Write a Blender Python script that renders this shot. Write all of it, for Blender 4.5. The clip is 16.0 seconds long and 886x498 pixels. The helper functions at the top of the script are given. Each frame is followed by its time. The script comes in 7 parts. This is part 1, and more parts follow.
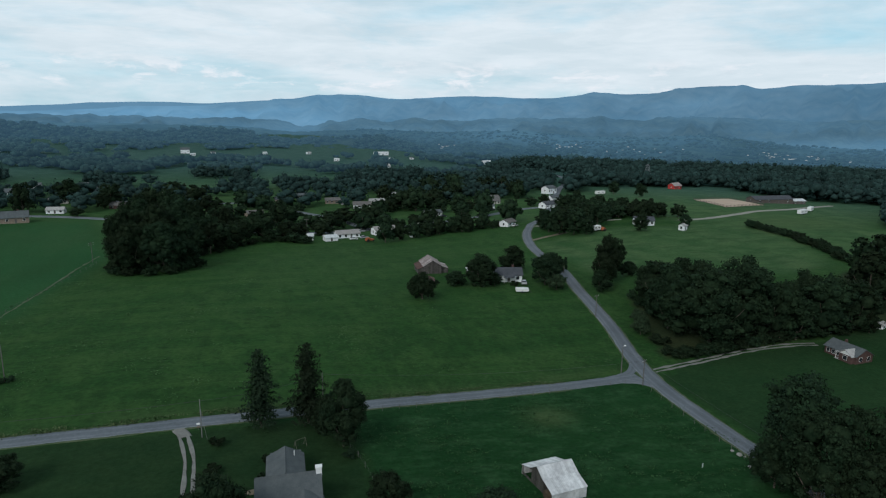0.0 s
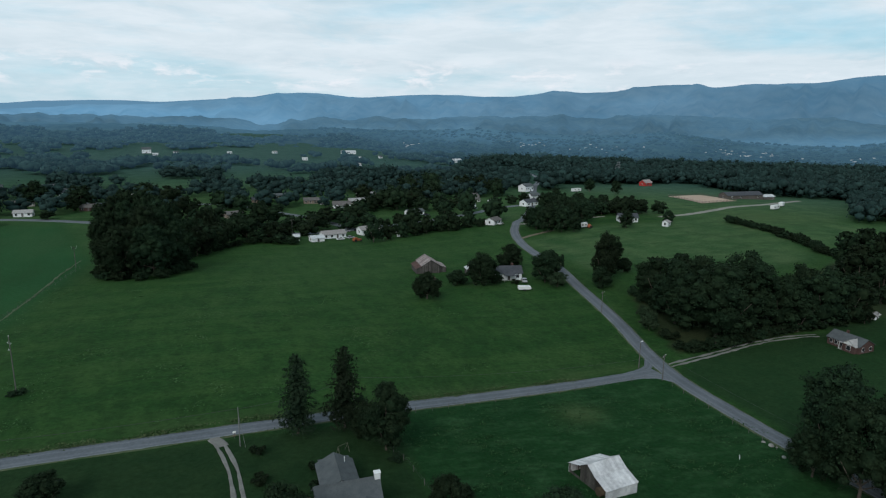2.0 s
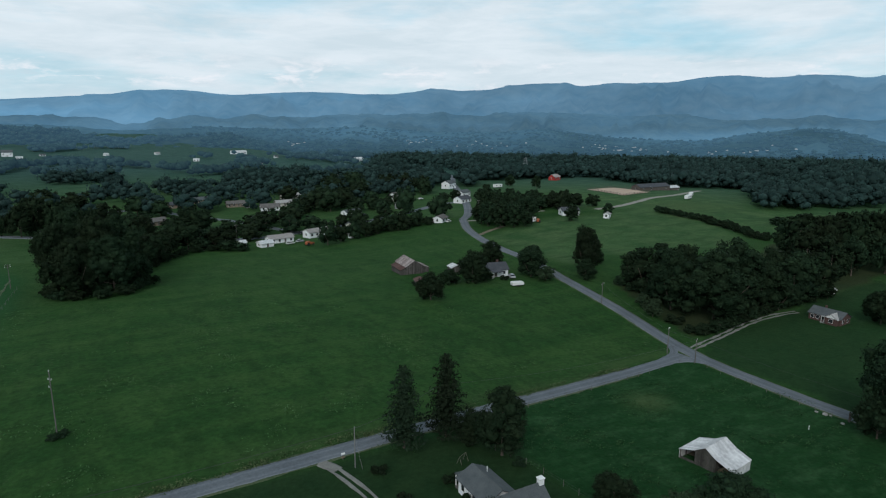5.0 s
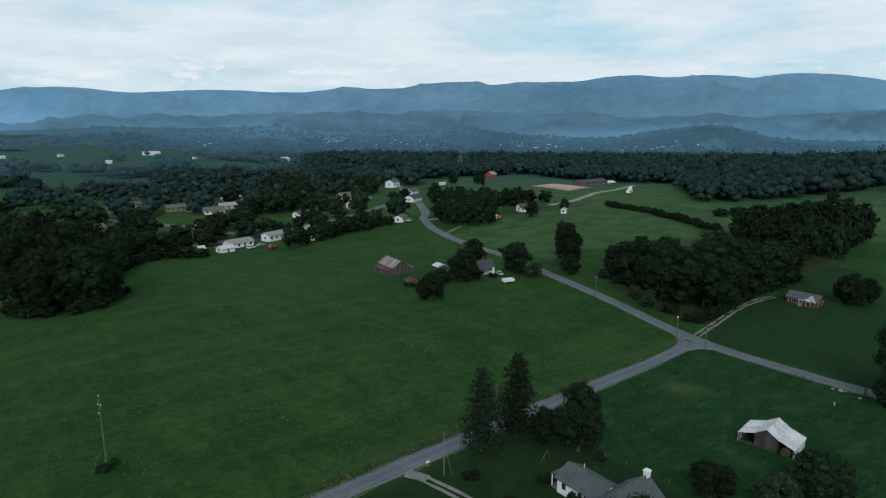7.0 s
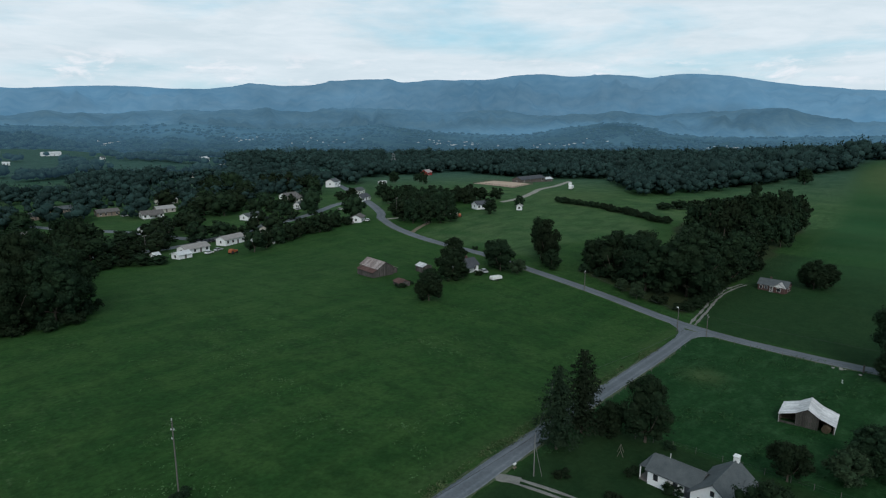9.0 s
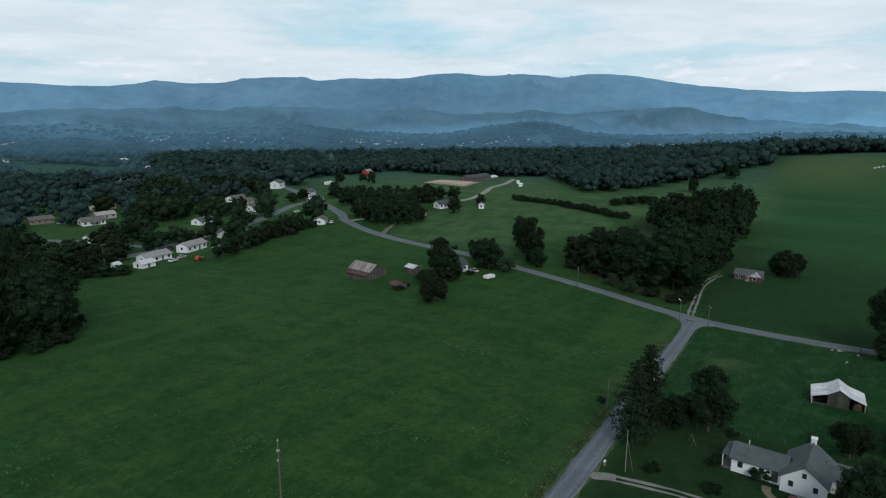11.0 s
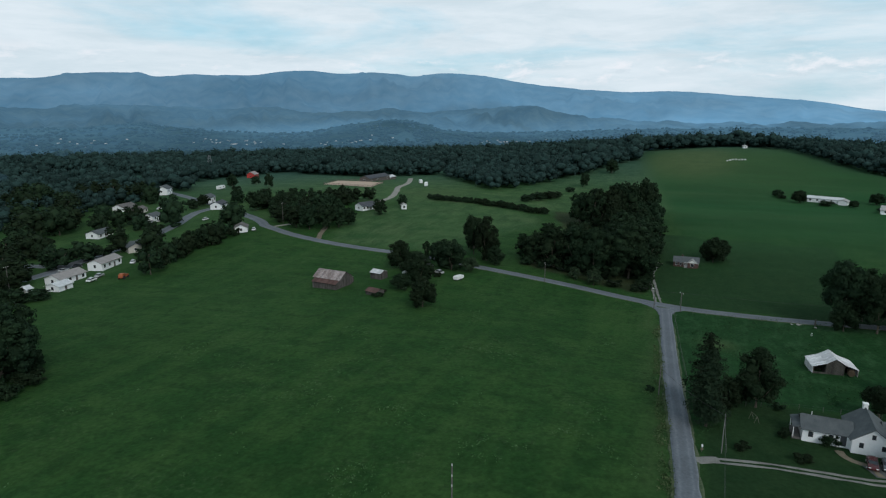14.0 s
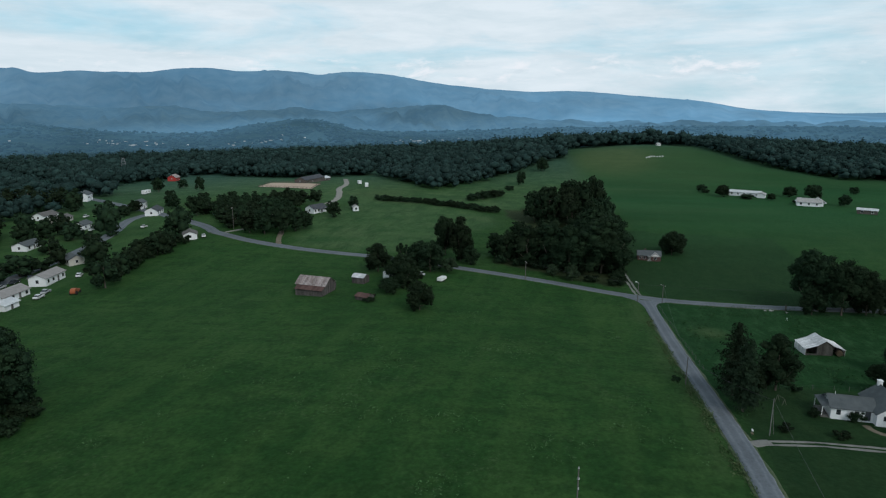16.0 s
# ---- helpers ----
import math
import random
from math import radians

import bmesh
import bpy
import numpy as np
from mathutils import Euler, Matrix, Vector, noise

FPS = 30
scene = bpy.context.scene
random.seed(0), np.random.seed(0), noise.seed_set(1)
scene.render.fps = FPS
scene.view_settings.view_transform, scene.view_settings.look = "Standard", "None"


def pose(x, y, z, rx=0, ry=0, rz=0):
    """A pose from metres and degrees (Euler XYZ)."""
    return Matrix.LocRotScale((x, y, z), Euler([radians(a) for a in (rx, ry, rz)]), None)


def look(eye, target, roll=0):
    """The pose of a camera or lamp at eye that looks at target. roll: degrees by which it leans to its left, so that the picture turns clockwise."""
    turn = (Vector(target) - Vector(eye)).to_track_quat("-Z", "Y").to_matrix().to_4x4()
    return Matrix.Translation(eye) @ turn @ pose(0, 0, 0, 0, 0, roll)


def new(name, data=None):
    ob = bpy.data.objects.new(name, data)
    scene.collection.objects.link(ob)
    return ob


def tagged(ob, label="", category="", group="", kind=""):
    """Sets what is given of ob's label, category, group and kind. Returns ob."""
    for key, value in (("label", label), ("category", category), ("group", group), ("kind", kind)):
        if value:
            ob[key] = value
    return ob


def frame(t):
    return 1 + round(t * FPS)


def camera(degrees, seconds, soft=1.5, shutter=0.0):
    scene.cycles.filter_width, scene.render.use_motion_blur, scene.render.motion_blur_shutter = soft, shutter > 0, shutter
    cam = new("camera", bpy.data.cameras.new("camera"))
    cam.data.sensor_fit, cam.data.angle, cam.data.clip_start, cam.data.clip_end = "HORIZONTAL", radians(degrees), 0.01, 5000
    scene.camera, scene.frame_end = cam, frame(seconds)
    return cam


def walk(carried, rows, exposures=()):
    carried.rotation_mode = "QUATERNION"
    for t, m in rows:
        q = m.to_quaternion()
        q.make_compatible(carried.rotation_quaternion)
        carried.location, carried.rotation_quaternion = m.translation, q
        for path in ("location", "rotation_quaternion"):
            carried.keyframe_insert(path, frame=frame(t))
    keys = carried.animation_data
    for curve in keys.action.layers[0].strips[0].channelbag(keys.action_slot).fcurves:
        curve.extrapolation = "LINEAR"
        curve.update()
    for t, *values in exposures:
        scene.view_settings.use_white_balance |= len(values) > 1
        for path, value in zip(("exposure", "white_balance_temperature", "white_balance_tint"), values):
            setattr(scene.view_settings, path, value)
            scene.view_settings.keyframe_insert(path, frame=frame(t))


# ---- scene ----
cam = camera(70.2, 16.0, soft=1.2)
METRES, EYE, TILT, LEAN, TURN = 198.6, 55.0, 0.0, 0.0, -16.6
ROWS = [
    (0.0, 0.0, 0.0, 0.0, 0.11, -11.7, -0.53),
    (0.5, -0.0172, 0.0011, 0.0, -0.68, -11.73, -0.53),
    (1.0, -0.0347, 0.0025, 0.0, -1.59, -11.75, -0.51),
    (1.5, -0.052, 0.0043, -0.0001, -2.52, -11.8, -0.48),
    (2.0, -0.0694, 0.0064, 0.0, -3.46, -11.81, -0.45),
    (2.5, -0.0951, 0.0099, -0.0002, -4.83, -11.84, -0.41),
    (3.0, -0.1291, 0.0157, -0.0003, -6.72, -11.86, -0.38),
    (3.5, -0.1624, 0.0225, -0.0003, -8.77, -11.87, -0.32),
    (4.0, -0.1954, 0.0299, -0.0001, -10.73, -11.91, -0.3),
    (6.5, -0.3545, 0.0862, -0.0011, -20.69, -12.02, -0.11),
    (7.0, -0.3845, 0.1004, -0.0013, -22.69, -12.07, -0.1),
    (7.5, -0.4141, 0.116, -0.0015, -24.73, -12.1, -0.09),
    (8.0, -0.4435, 0.1322, -0.0014, -26.74, -12.17, -0.16),
    (8.5, -0.4721, 0.1495, -0.0012, -28.77, -12.23, -0.16),
    (9.0, -0.5001, 0.1677, -0.0006, -30.87, -12.25, -0.17),
    (11.5, -0.6299, 0.2722, 0.0013, -40.91, -12.38, -0.2),
    (12.0, -0.6533, 0.2961, 0.0018, -43.53, -12.41, -0.23),
    (12.5, -0.6759, 0.3206, 0.0026, -45.62, -12.44, -0.22),
    (13.0, -0.6975, 0.3461, 0.0037, -47.67, -12.45, -0.22),
    (13.5, -0.7181, 0.3724, 0.0045, -49.8, -12.45, -0.2),
    (14.0, -0.738, 0.399, 0.0051, -51.89, -12.46, -0.21),
    (14.5, -0.7566, 0.4266, 0.006, -54.08, -12.47, -0.22),
    (15.0, -0.774, 0.4545, 0.0064, -56.04, -12.48, -0.21),
    (15.5, -0.7905, 0.4831, 0.0065, -58.19, -12.48, -0.25),
    (16.0, -0.806, 0.5126, 0.0075, -60.43, -12.52, -0.24),
]
walk(cam, [(t, pose(0, 0, EYE, TILT, LEAN, TURN) @ pose(METRES * x, METRES * y, METRES * z, 90 + pitch, roll, yaw)) for t, x, y, z, yaw, pitch, roll in ROWS], ((0.0, 0.0, 6150, 9), (16.0, 0.0, 6150, 9)))

# ---- world and sun ----
SUN_AZ, SUN_EL = 225.0, 38.0


def make_world():
    w = bpy.data.worlds.new("overcast_evening")
    scene.world = w
    w.use_nodes = True
    nt = w.node_tree
    nt.nodes.clear()
    N = nt.nodes.new
    L = nt.links.new
    out = N("ShaderNodeOutputWorld")
    bg = N("ShaderNodeBackground")
    bg.inputs["Strength"].default_value = 0.10
    sky = N("ShaderNodeTexSky")
    sky.sky_type = "NISHITA"
    sky.sun_disc = False
    sky.sun_elevation = radians(SUN_EL)
    sky.sun_rotation = radians(SUN_AZ)
    sky.air_density, sky.dust_density, sky.ozone_density = 1.0, 1.2, 1.0
    co = N("ShaderNodeTexCoord")

    def noise_at(scale_xyz, detail, rough, offset):
        mp = N("ShaderNodeMapping")
        mp.inputs["Scale"].default_value = scale_xyz
        mp.inputs["Location"].default_value = offset
        L(co.outputs["Generated"], mp.inputs["Vector"])
        n = N("ShaderNodeTexNoise")
        n.inputs["Scale"].default_value = 1.0
        n.inputs["Detail"].default_value = detail
        n.inputs["Roughness"].default_value = rough
        n.inputs["Distortion"].default_value = 0.3
        L(mp.outputs["Vector"], n.inputs["Vector"])
        return n.outputs["Fac"]

    def ramp(fac, stops):
        r = N("ShaderNodeValToRGB")
        while len(r.color_ramp.elements) < len(stops):
            r.color_ramp.elements.new(0.5)
        for e, (p, c) in zip(r.color_ramp.elements, stops):
            e.position, e.color = p, (*c, 1)
        L(fac, r.inputs["Fac"])
        return r.outputs["Color"]

    def mix(fac, a, b, kind="MIX"):
        m = N("ShaderNodeMix")
        m.data_type, m.blend_type = "RGBA", kind
        for s, v in ((m.inputs["Factor"], fac), (m.inputs["A"], a), (m.inputs["B"], b)):
            if isinstance(v, (int, float)):
                s.default_value = v
            elif isinstance(v, tuple):
                s.default_value = (*v, 1)
            else:
                L(v, s)
        return m.outputs["Result"]

    # pale veil over the blue, long flat streaks of cloud, small puffs low down
    veil = mix(SKY_VEIL, sky.outputs["Color"], (4.3, 7.1, 8.1))
    streak = noise_at((2.6, 2.6, 12.0), 8, 0.6, (3.1, 1.7, 0.4))
    lum = ramp(streak, [(0.29, (0, 0, 0)), (0.53, (1, 1, 1))])
    cl = mix(lum, veil, (7.35, 8.05, 8.3))
    fine = noise_at((7.0, 7.0, 40.0), 8, 0.62, (0.3, 5.2, 2.4))
    shade = ramp(fine, [(0.36, (0.89, 0.92, 0.935)), (0.62, (1.045, 1.03, 1.03))])
    cl = mix(1.0, cl, shade, "MULTIPLY")
    puff = noise_at((14.0, 14.0, 44.0), 5, 0.62, (1.3, 0.6, 0.0))
    sep = N("ShaderNodeSeparateXYZ")
    L(co.outputs["Generated"], sep.inputs["Vector"])
    low = ramp(sep.outputs["Z"], [(0.034, (0, 0, 0)), (0.046, (1, 1, 1)), (0.068, (1, 1, 1)), (0.088, (0, 0, 0))])
    base = noise_at((14.0, 14.0, 44.0), 5, 0.62, (1.3, 0.6, 0.30))
    under = mix(1.0, ramp(base, [(0.55, (0, 0, 0)), (0.66, (0.5, 0.5, 0.5))]), low, "MULTIPLY")
    bu = N("ShaderNodeRGBToBW")
    L(under, bu.inputs["Color"])
    cl = mix(bu.outputs["Val"], cl, (6.1, 6.9, 7.3))
    pf = ramp(puff, [(0.53, (0, 0, 0)), (0.64, (0.75, 0.75, 0.75))])
    pfm = mix(1.0, pf, low, "MULTIPLY")
    bw = N("ShaderNodeRGBToBW")
    L(pfm, bw.inputs["Color"])
    cl = mix(bw.outputs["Val"], cl, (9.0, 8.9, 9.0))
    # the dome goes on evenly grey overhead, where the deck of cloud is thicker
    up = ramp(sep.outputs["Z"], [(0.15, (1, 1, 1)), (0.6, SKY_TOP)])
    cl = mix(1.0, cl, up, "MULTIPLY")
    L(cl, bg.inputs["Color"])
    L(bg.outputs["Background"], out.inputs["Surface"])


SKY_VEIL, SKY_TOP = 0.8, (0.50, 0.53, 0.55)
make_world()
sun = new("sun", bpy.data.lights.new("sun", "SUN"))
sun.data.energy, sun.data.angle, sun.data.color = 1.4, radians(24), (1.0, 0.95, 0.88)
sun.matrix_world = look((0, 0, 400), (-math.sin(radians(SUN_AZ)) * 400 / math.tan(radians(SUN_EL)), -math.cos(radians(SUN_AZ)) * 400 / math.tan(radians(SUN_EL)), 0))


# ---- materials ----
def mat(name, c1, c2, rough=0.85, scale=0.5, fine=6.0, metal=0.0, bump=0.25, spec=0.3, random_amount=0.0, islands=False, glow=None, grit=None):
    """A surface with two colours mixed at two sizes, and fine relief."""
    m = bpy.data.materials.new(name)
    m.use_nodes = True
    nt = m.node_tree
    N, L = nt.nodes.new, nt.links.new
    b = nt.nodes["Principled BSDF"]
    b.inputs["Roughness"].default_value = rough
    b.inputs["Metallic"].default_value = metal
    b.inputs["Specular IOR Level"].default_value = spec
    co = N("ShaderNodeTexCoord")
    big = N("ShaderNodeTexNoise")
    big.inputs["Scale"].default_value = scale
    big.inputs["Detail"].default_value = 4
    L(co.outputs["Object"], big.inputs["Vector"])
    small = N("ShaderNodeTexNoise")
    small.inputs["Scale"].default_value = fine
    small.inputs["Detail"].default_value = 3
    L(co.outputs["Object"], small.inputs["Vector"])
    add = N("ShaderNodeMath")
    add.operation = "ADD"
    L(big.outputs["Fac"], add.inputs[0])
    L(small.outputs["Fac"], add.inputs[1])
    r = N("ShaderNodeMapRange")
    r.inputs["From Min"].default_value, r.inputs["From Max"].default_value = 0.72, 1.28
    L(add.outputs[0], r.inputs["Value"])
    mx = N("ShaderNodeMix")
    mx.data_type = "RGBA"
    mx.inputs["A"].default_value, mx.inputs["B"].default_value = (*c1, 1), (*c2, 1)
    L(r.outputs["Result"], mx.inputs["Factor"])
    col = mx.outputs["Result"]
    if random_amount:
        if islands:
            src = N("ShaderNodeNewGeometry").outputs["Random Per Island"]
        else:
            src = N("ShaderNodeObjectInfo").outputs["Random"]
        hs = N("ShaderNodeHueSaturation")
        rr = N("ShaderNodeMapRange")
        rr.inputs["To Min"].default_value, rr.inputs["To Max"].default_value = 1 - random_amount, 1 + random_amount
        L(src, rr.inputs["Value"])
        L(rr.outputs["Result"], hs.inputs["Value"])
        L(col, hs.inputs["Color"])
        col = hs.outputs["Color"]
    L(col, b.inputs["Base Color"])
    if bump:
        bp = N("ShaderNodeBump")
        bp.inputs["Strength"].default_value = bump
        bp.inputs["Distance"].default_value = 0.3 / max(fine, 0.01)
        L(small.outputs["Fac"], bp.inputs["Height"])
        L(bp.outputs["Normal"], b.inputs["Normal"])
    if glow:
        b.inputs["Emission Color"].default_value = (*glow[0], 1)
        b.inputs["Emission Strength"].default_value = glow[1]
    return m


def foliage(name, c1, c2, amount=0.35):
    """Leaves: a colour for each leaf, and one more for each tree."""
    m = mat(name, c1, c2, rough=0.8, scale=0.25, fine=1.2, bump=0, spec=0.04)
    nt = m.node_tree
    N, L = nt.nodes.new, nt.links.new
    b = nt.nodes["Principled BSDF"]
    old = b.inputs["Base Color"].links[0].from_socket
    geo, info = N("ShaderNodeNewGeometry"), N("ShaderNodeObjectInfo")
    h1, h2 = N("ShaderNodeHueSaturation"), N("ShaderNodeHueSaturation")
    r1, r2, r3 = N("ShaderNodeMapRange"), N("ShaderNodeMapRange"), N("ShaderNodeMapRange")
    r1.inputs["To Min"].default_value, r1.inputs["To Max"].default_value = 1 - amount, 1 + amount
    r2.inputs["To Min"].default_value, r2.inputs["To Max"].default_value = 0.75, 1.3
    r3.inputs["To Min"].default_value, r3.inputs["To Max"].default_value = 0.47, 0.515
    L(geo.outputs["Random Per Island"], r1.inputs["Value"])
    L(info.outputs["Random"], r2.inputs["Value"])
    L(info.outputs["Random"], r3.inputs["Value"])
    L(old, h1.inputs["Color"])
    L(r1.outputs["Result"], h1.inputs["Value"])
    L(h1.outputs["Color"], h2.inputs["Color"])
    L(r2.outputs["Result"], h2.inputs["Value"])
    L(r3.outputs["Result"], h2.inputs["Hue"])
    L(h2.outputs["Color"], b.inputs["Base Color"])
    return m


def ground_material():
    """Hay meadow, rough pasture, mown lawn and woodland floor, told apart by the cover attributes; the far attribute
    tints distant ground with painted haze.
    """
    m = bpy.data.materials.new("grassland")
    m.use_nodes = True
    nt = m.node_tree
    N, L = nt.nodes.new, nt.links.new
    b = nt.nodes["Principled BSDF"]
    b.inputs["Roughness"].default_value = 0.9
    b.inputs["Specular IOR Level"].default_value = 0.03
    b.inputs["Sheen Weight"].default_value = 0.05
    b.inputs["Sheen Roughness"].default_value = 0.5
    b.inputs["Sheen Tint"].default_value = (0.32, 0.62, 0.24, 1)
    geo = N("ShaderNodeNewGeometry")

    def noise_at(scale, detail=4, rough=0.55, stretch=(1, 1, 1), turn=0.0):
        mp = N("ShaderNodeMapping")
        mp.inputs["Scale"].default_value = stretch
        mp.inputs["Rotation"].default_value = (0, 0, radians(turn))
        L(geo.outputs["Position"], mp.inputs["Vector"])
        n = N("ShaderNodeTexNoise")
        n.inputs["Scale"].default_value = scale
        n.inputs["Detail"].default_value = detail
        n.inputs["Roughness"].default_value = rough
        L(mp.outputs["Vector"], n.inputs["Vector"])
        return n.outputs["Fac"]

    def rng(v, a, c, lo=0.0, hi=1.0):
        r = N("ShaderNodeMapRange")
        r.inputs["From Min"].default_value, r.inputs["From Max"].default_value = a, c
        r.inputs["To Min"].default_value, r.inputs["To Max"].default_value = lo, hi
        L(v, r.inputs["Value"])
        return r.outputs["Result"]

    def mix(fac, a, c, kind="MIX"):
        x = N("ShaderNodeMix")
        x.data_type, x.blend_type = "RGBA", kind
        for s, v in ((x.inputs["Factor"], fac), (x.inputs["A"], a), (x.inputs["B"], c)):
            if isinstance(v, (int, float)):
                s.default_value = v
            elif isinstance(v, tuple):
                s.default_value = (*v, 1)
            else:
                L(v, s)
        return x.outputs["Result"]

    def times(a, c):
        x = N("ShaderNodeMath")
        x.operation = "MULTIPLY"
        for s, v in ((x.inputs[0], a), (x.inputs[1], c)):
            if isinstance(v, (int, float)):
                s.default_value = v
            else:
                L(v, s)
        return x.outputs[0]

    def attr(name):
        a = N("ShaderNodeAttribute")
        a.attribute_name = name
        return a.outputs["Fac"]

    wide = noise_at(0.012, 3)
    mid = noise_at(0.09, 5, 0.6)
    fine = noise_at(1.1, 4, 0.65)
    drift = noise_at(0.25, 4, 0.6, (1.0, 0.22, 1), 5)
    # hay meadow: broad tint, drawn-out swaths, clumps of paler weeds
    hay = mix(rng(wide, 0.35, 0.65), GRASS_A, GRASS_B)
    hay = mix(rng(mid, 0.42, 0.64, 0, 0.75), hay, GRASS_C)
    hay = mix(rng(noise_at(0.4, 4, 0.7), 0.46, 0.66, 0, 0.6), hay, GRASS_D)
    hay = mix(rng(drift, 0.45, 0.70, 0, 0.55), hay, GRASS_D)
    hay = mix(rng(noise_at(0.16, 3, 0.5, (0.12, 1.0, 1), 4), 0.5, 0.66, 0, 0.4), hay, GRASS_C)
    weeds = times(rng(noise_at(0.9, 5, 0.75), 0.54, 0.68), rng(noise_at(0.035, 2), 0.47, 0.60))
    hay = mix(times(weeds, 0.55), hay, GRASS_E)
    # rough pasture: darker, with tussocks and a few bare spots
    past = mix(rng(mid, 0.35, 0.65), PAST_A, PAST_B)
    past = mix(times(rng(noise_at(0.8, 4, 0.7, (1, 0.6, 1), 20), 0.55, 0.68), 0.7), past, PAST_C)
    past = mix(rng(noise_at(0.32, 5, 0.7, (0.5, 1.0, 1), 8), 0.47, 0.66, 0, 0.75), past, (0.027, 0.070, 0.028))
    lawn = mix(rng(noise_at(0.2, 4), 0.35, 0.65), LAWN_A, LAWN_B)
    lush = mix(rng(wide, 0.35, 0.65), LUSH_A, LUSH_B)
    lush = mix(rng(noise_at(0.045, 5, 0.6, (1, 0.25, 1), 12), 0.42, 0.62, 0, 0.35), lush, GRASS_D)
    lush = mix(rng(noise_at(0.02, 5, 0.6, (1, 0.3, 1), 12), 0.5, 0.70, 0, 0.35), lush, (0.05, 0.088, 0.036))
    dry = mix(rng(mid, 0.35, 0.65), (0.068, 0.098, 0.040), (0.052, 0.082, 0.032))
    floor_c = mix(rng(mid, 0.35, 0.65), (0.022, 0.032, 0.016), (0.035, 0.042, 0.02))
    mead = mix(rng(mid, 0.38, 0.62), (0.029, 0.072, 0.025), (0.055, 0.102, 0.039))
    mead = mix(rng(noise_at(0.05, 4, 0.6, (1, 0.5, 1), 60), 0.48, 0.66, 0, 0.6), mead, (0.072, 0.110, 0.048))
    mead = mix(rng(noise_at(0.14, 5, 0.7, (0.35, 1.0, 1), -20), 0.48, 0.64, 0, 0.75), mead, (0.020, 0.052, 0.019))
    mead = mix(rng(noise_at(0.22, 4, 0.7, (0.3, 1.0, 1), 15), 0.56, 0.70, 0, 0.5), mead, (0.085, 0.125, 0.055))
    col = mix(attr("meadow"), hay, mead)
    col = mix(attr("pasture"), col, past)
    col = mix(attr("lawn"), col, lawn)
    col = mix(attr("lush"), col, lush)
    col = mix(attr("dry"), col, dry)
    col = mix(attr("woods"), col, floor_c)
    # haze painted into the ground colour: blue-teal, by the far attribute
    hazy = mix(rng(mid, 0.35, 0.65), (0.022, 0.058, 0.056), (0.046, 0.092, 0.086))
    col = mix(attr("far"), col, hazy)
    col = mix(1.0, col, mix(rng(fine, 0.3, 0.7), (0.72, 0.74, 0.72), (1.24, 1.22, 1.24)), "MULTIPLY")
    L(col, b.inputs["Base Color"])
    bp = N("ShaderNodeBump")
    bp.inputs["Strength"].default_value = 0.5
    bp.inputs["Distance"].default_value = 0.35
    L(fine, bp.inputs["Height"])
    L(bp.outputs["Normal"], b.inputs["Normal"])
    return m


GRASS_A, GRASS_B = (0.0159, 0.0514, 0.0130), (0.0236, 0.0661, 0.0172)
GRASS_C, GRASS_D, GRASS_E = (0.0352, 0.0786, 0.0214), (0.0101, 0.0318, 0.0093), (0.0697, 0.1025, 0.0492)
PAST_A, PAST_B, PAST_C = (0.0072, 0.0333, 0.0102), (0.0113, 0.0443, 0.0134), (0.0059, 0.0230, 0.0084)
LAWN_A, LAWN_B = (0.0113, 0.0303, 0.0115), (0.0168, 0.0377, 0.0143)
LUSH_A, LUSH_B = (0.0121, 0.0597, 0.0195), (0.0185, 0.0733, 0.0241)
GRASS = ground_material()
ASPHALT = mat("worn_asphalt", (0.100, 0.114, 0.130), (0.155, 0.172, 0.192), 0.9, 0.12, 2.2, bump=0.2)


def wheel_tracks(m):
    """Polished wheel tracks and dusty, broken edges, by the place across the road."""
    nt = m.node_tree
    N, L = nt.nodes.new, nt.links.new
    b = nt.nodes["Principled BSDF"]
    old = b.inputs["Base Color"].links[0].from_socket
    a = N("ShaderNodeAttribute")
    a.attribute_name = "across"
    n = N("ShaderNodeTexNoise")
    n.inputs["Scale"].default_value = 0.6
    n.inputs["Detail"].default_value = 5
    geo = N("ShaderNodeNewGeometry")
    L(geo.outputs["Position"], n.inputs["Vector"])
    s = N("ShaderNodeMath")
    s.operation = "MULTIPLY_ADD"
    s.inputs[1].default_value, s.inputs[2].default_value = 0.35, -0.17
    L(n.outputs["Fac"], s.inputs[0])
    t = N("ShaderNodeMath")
    t.operation = "ADD"
    L(a.outputs["Fac"], t.inputs[0])
    L(s.outputs[0], t.inputs[1])
    r = N("ShaderNodeValToRGB")
    stops = [(0.0, 0.86), (0.30, 0.92), (0.50, 1.16), (0.68, 0.95), (0.85, 0.92), (1.0, 1.35)]
    while len(r.color_ramp.elements) < len(stops):
        r.color_ramp.elements.new(0.5)
    for e, (p, v) in zip(r.color_ramp.elements, stops):
        e.position, e.color = p, (v / 1.4, v / 1.4, v / 1.4, 1)
    L(t.outputs[0], r.inputs["Fac"])
    x = N("ShaderNodeMix")
    x.data_type, x.blend_type = "RGBA", "MULTIPLY"
    x.inputs["Factor"].default_value = 1.0
    L(old, x.inputs["A"])
    L(r.outputs["Color"], x.inputs["B"])
    g = N("ShaderNodeMix")
    g.data_type, g.blend_type = "RGBA", "MULTIPLY"
    g.inputs["Factor"].default_value = 1.0
    g.inputs["B"].default_value = (1.4, 1.4, 1.4, 1)
    g.clamp_result = False
    L(x.outputs["Result"], g.inputs["A"])
    L(g.outputs["Result"], b.inputs["Base Color"])


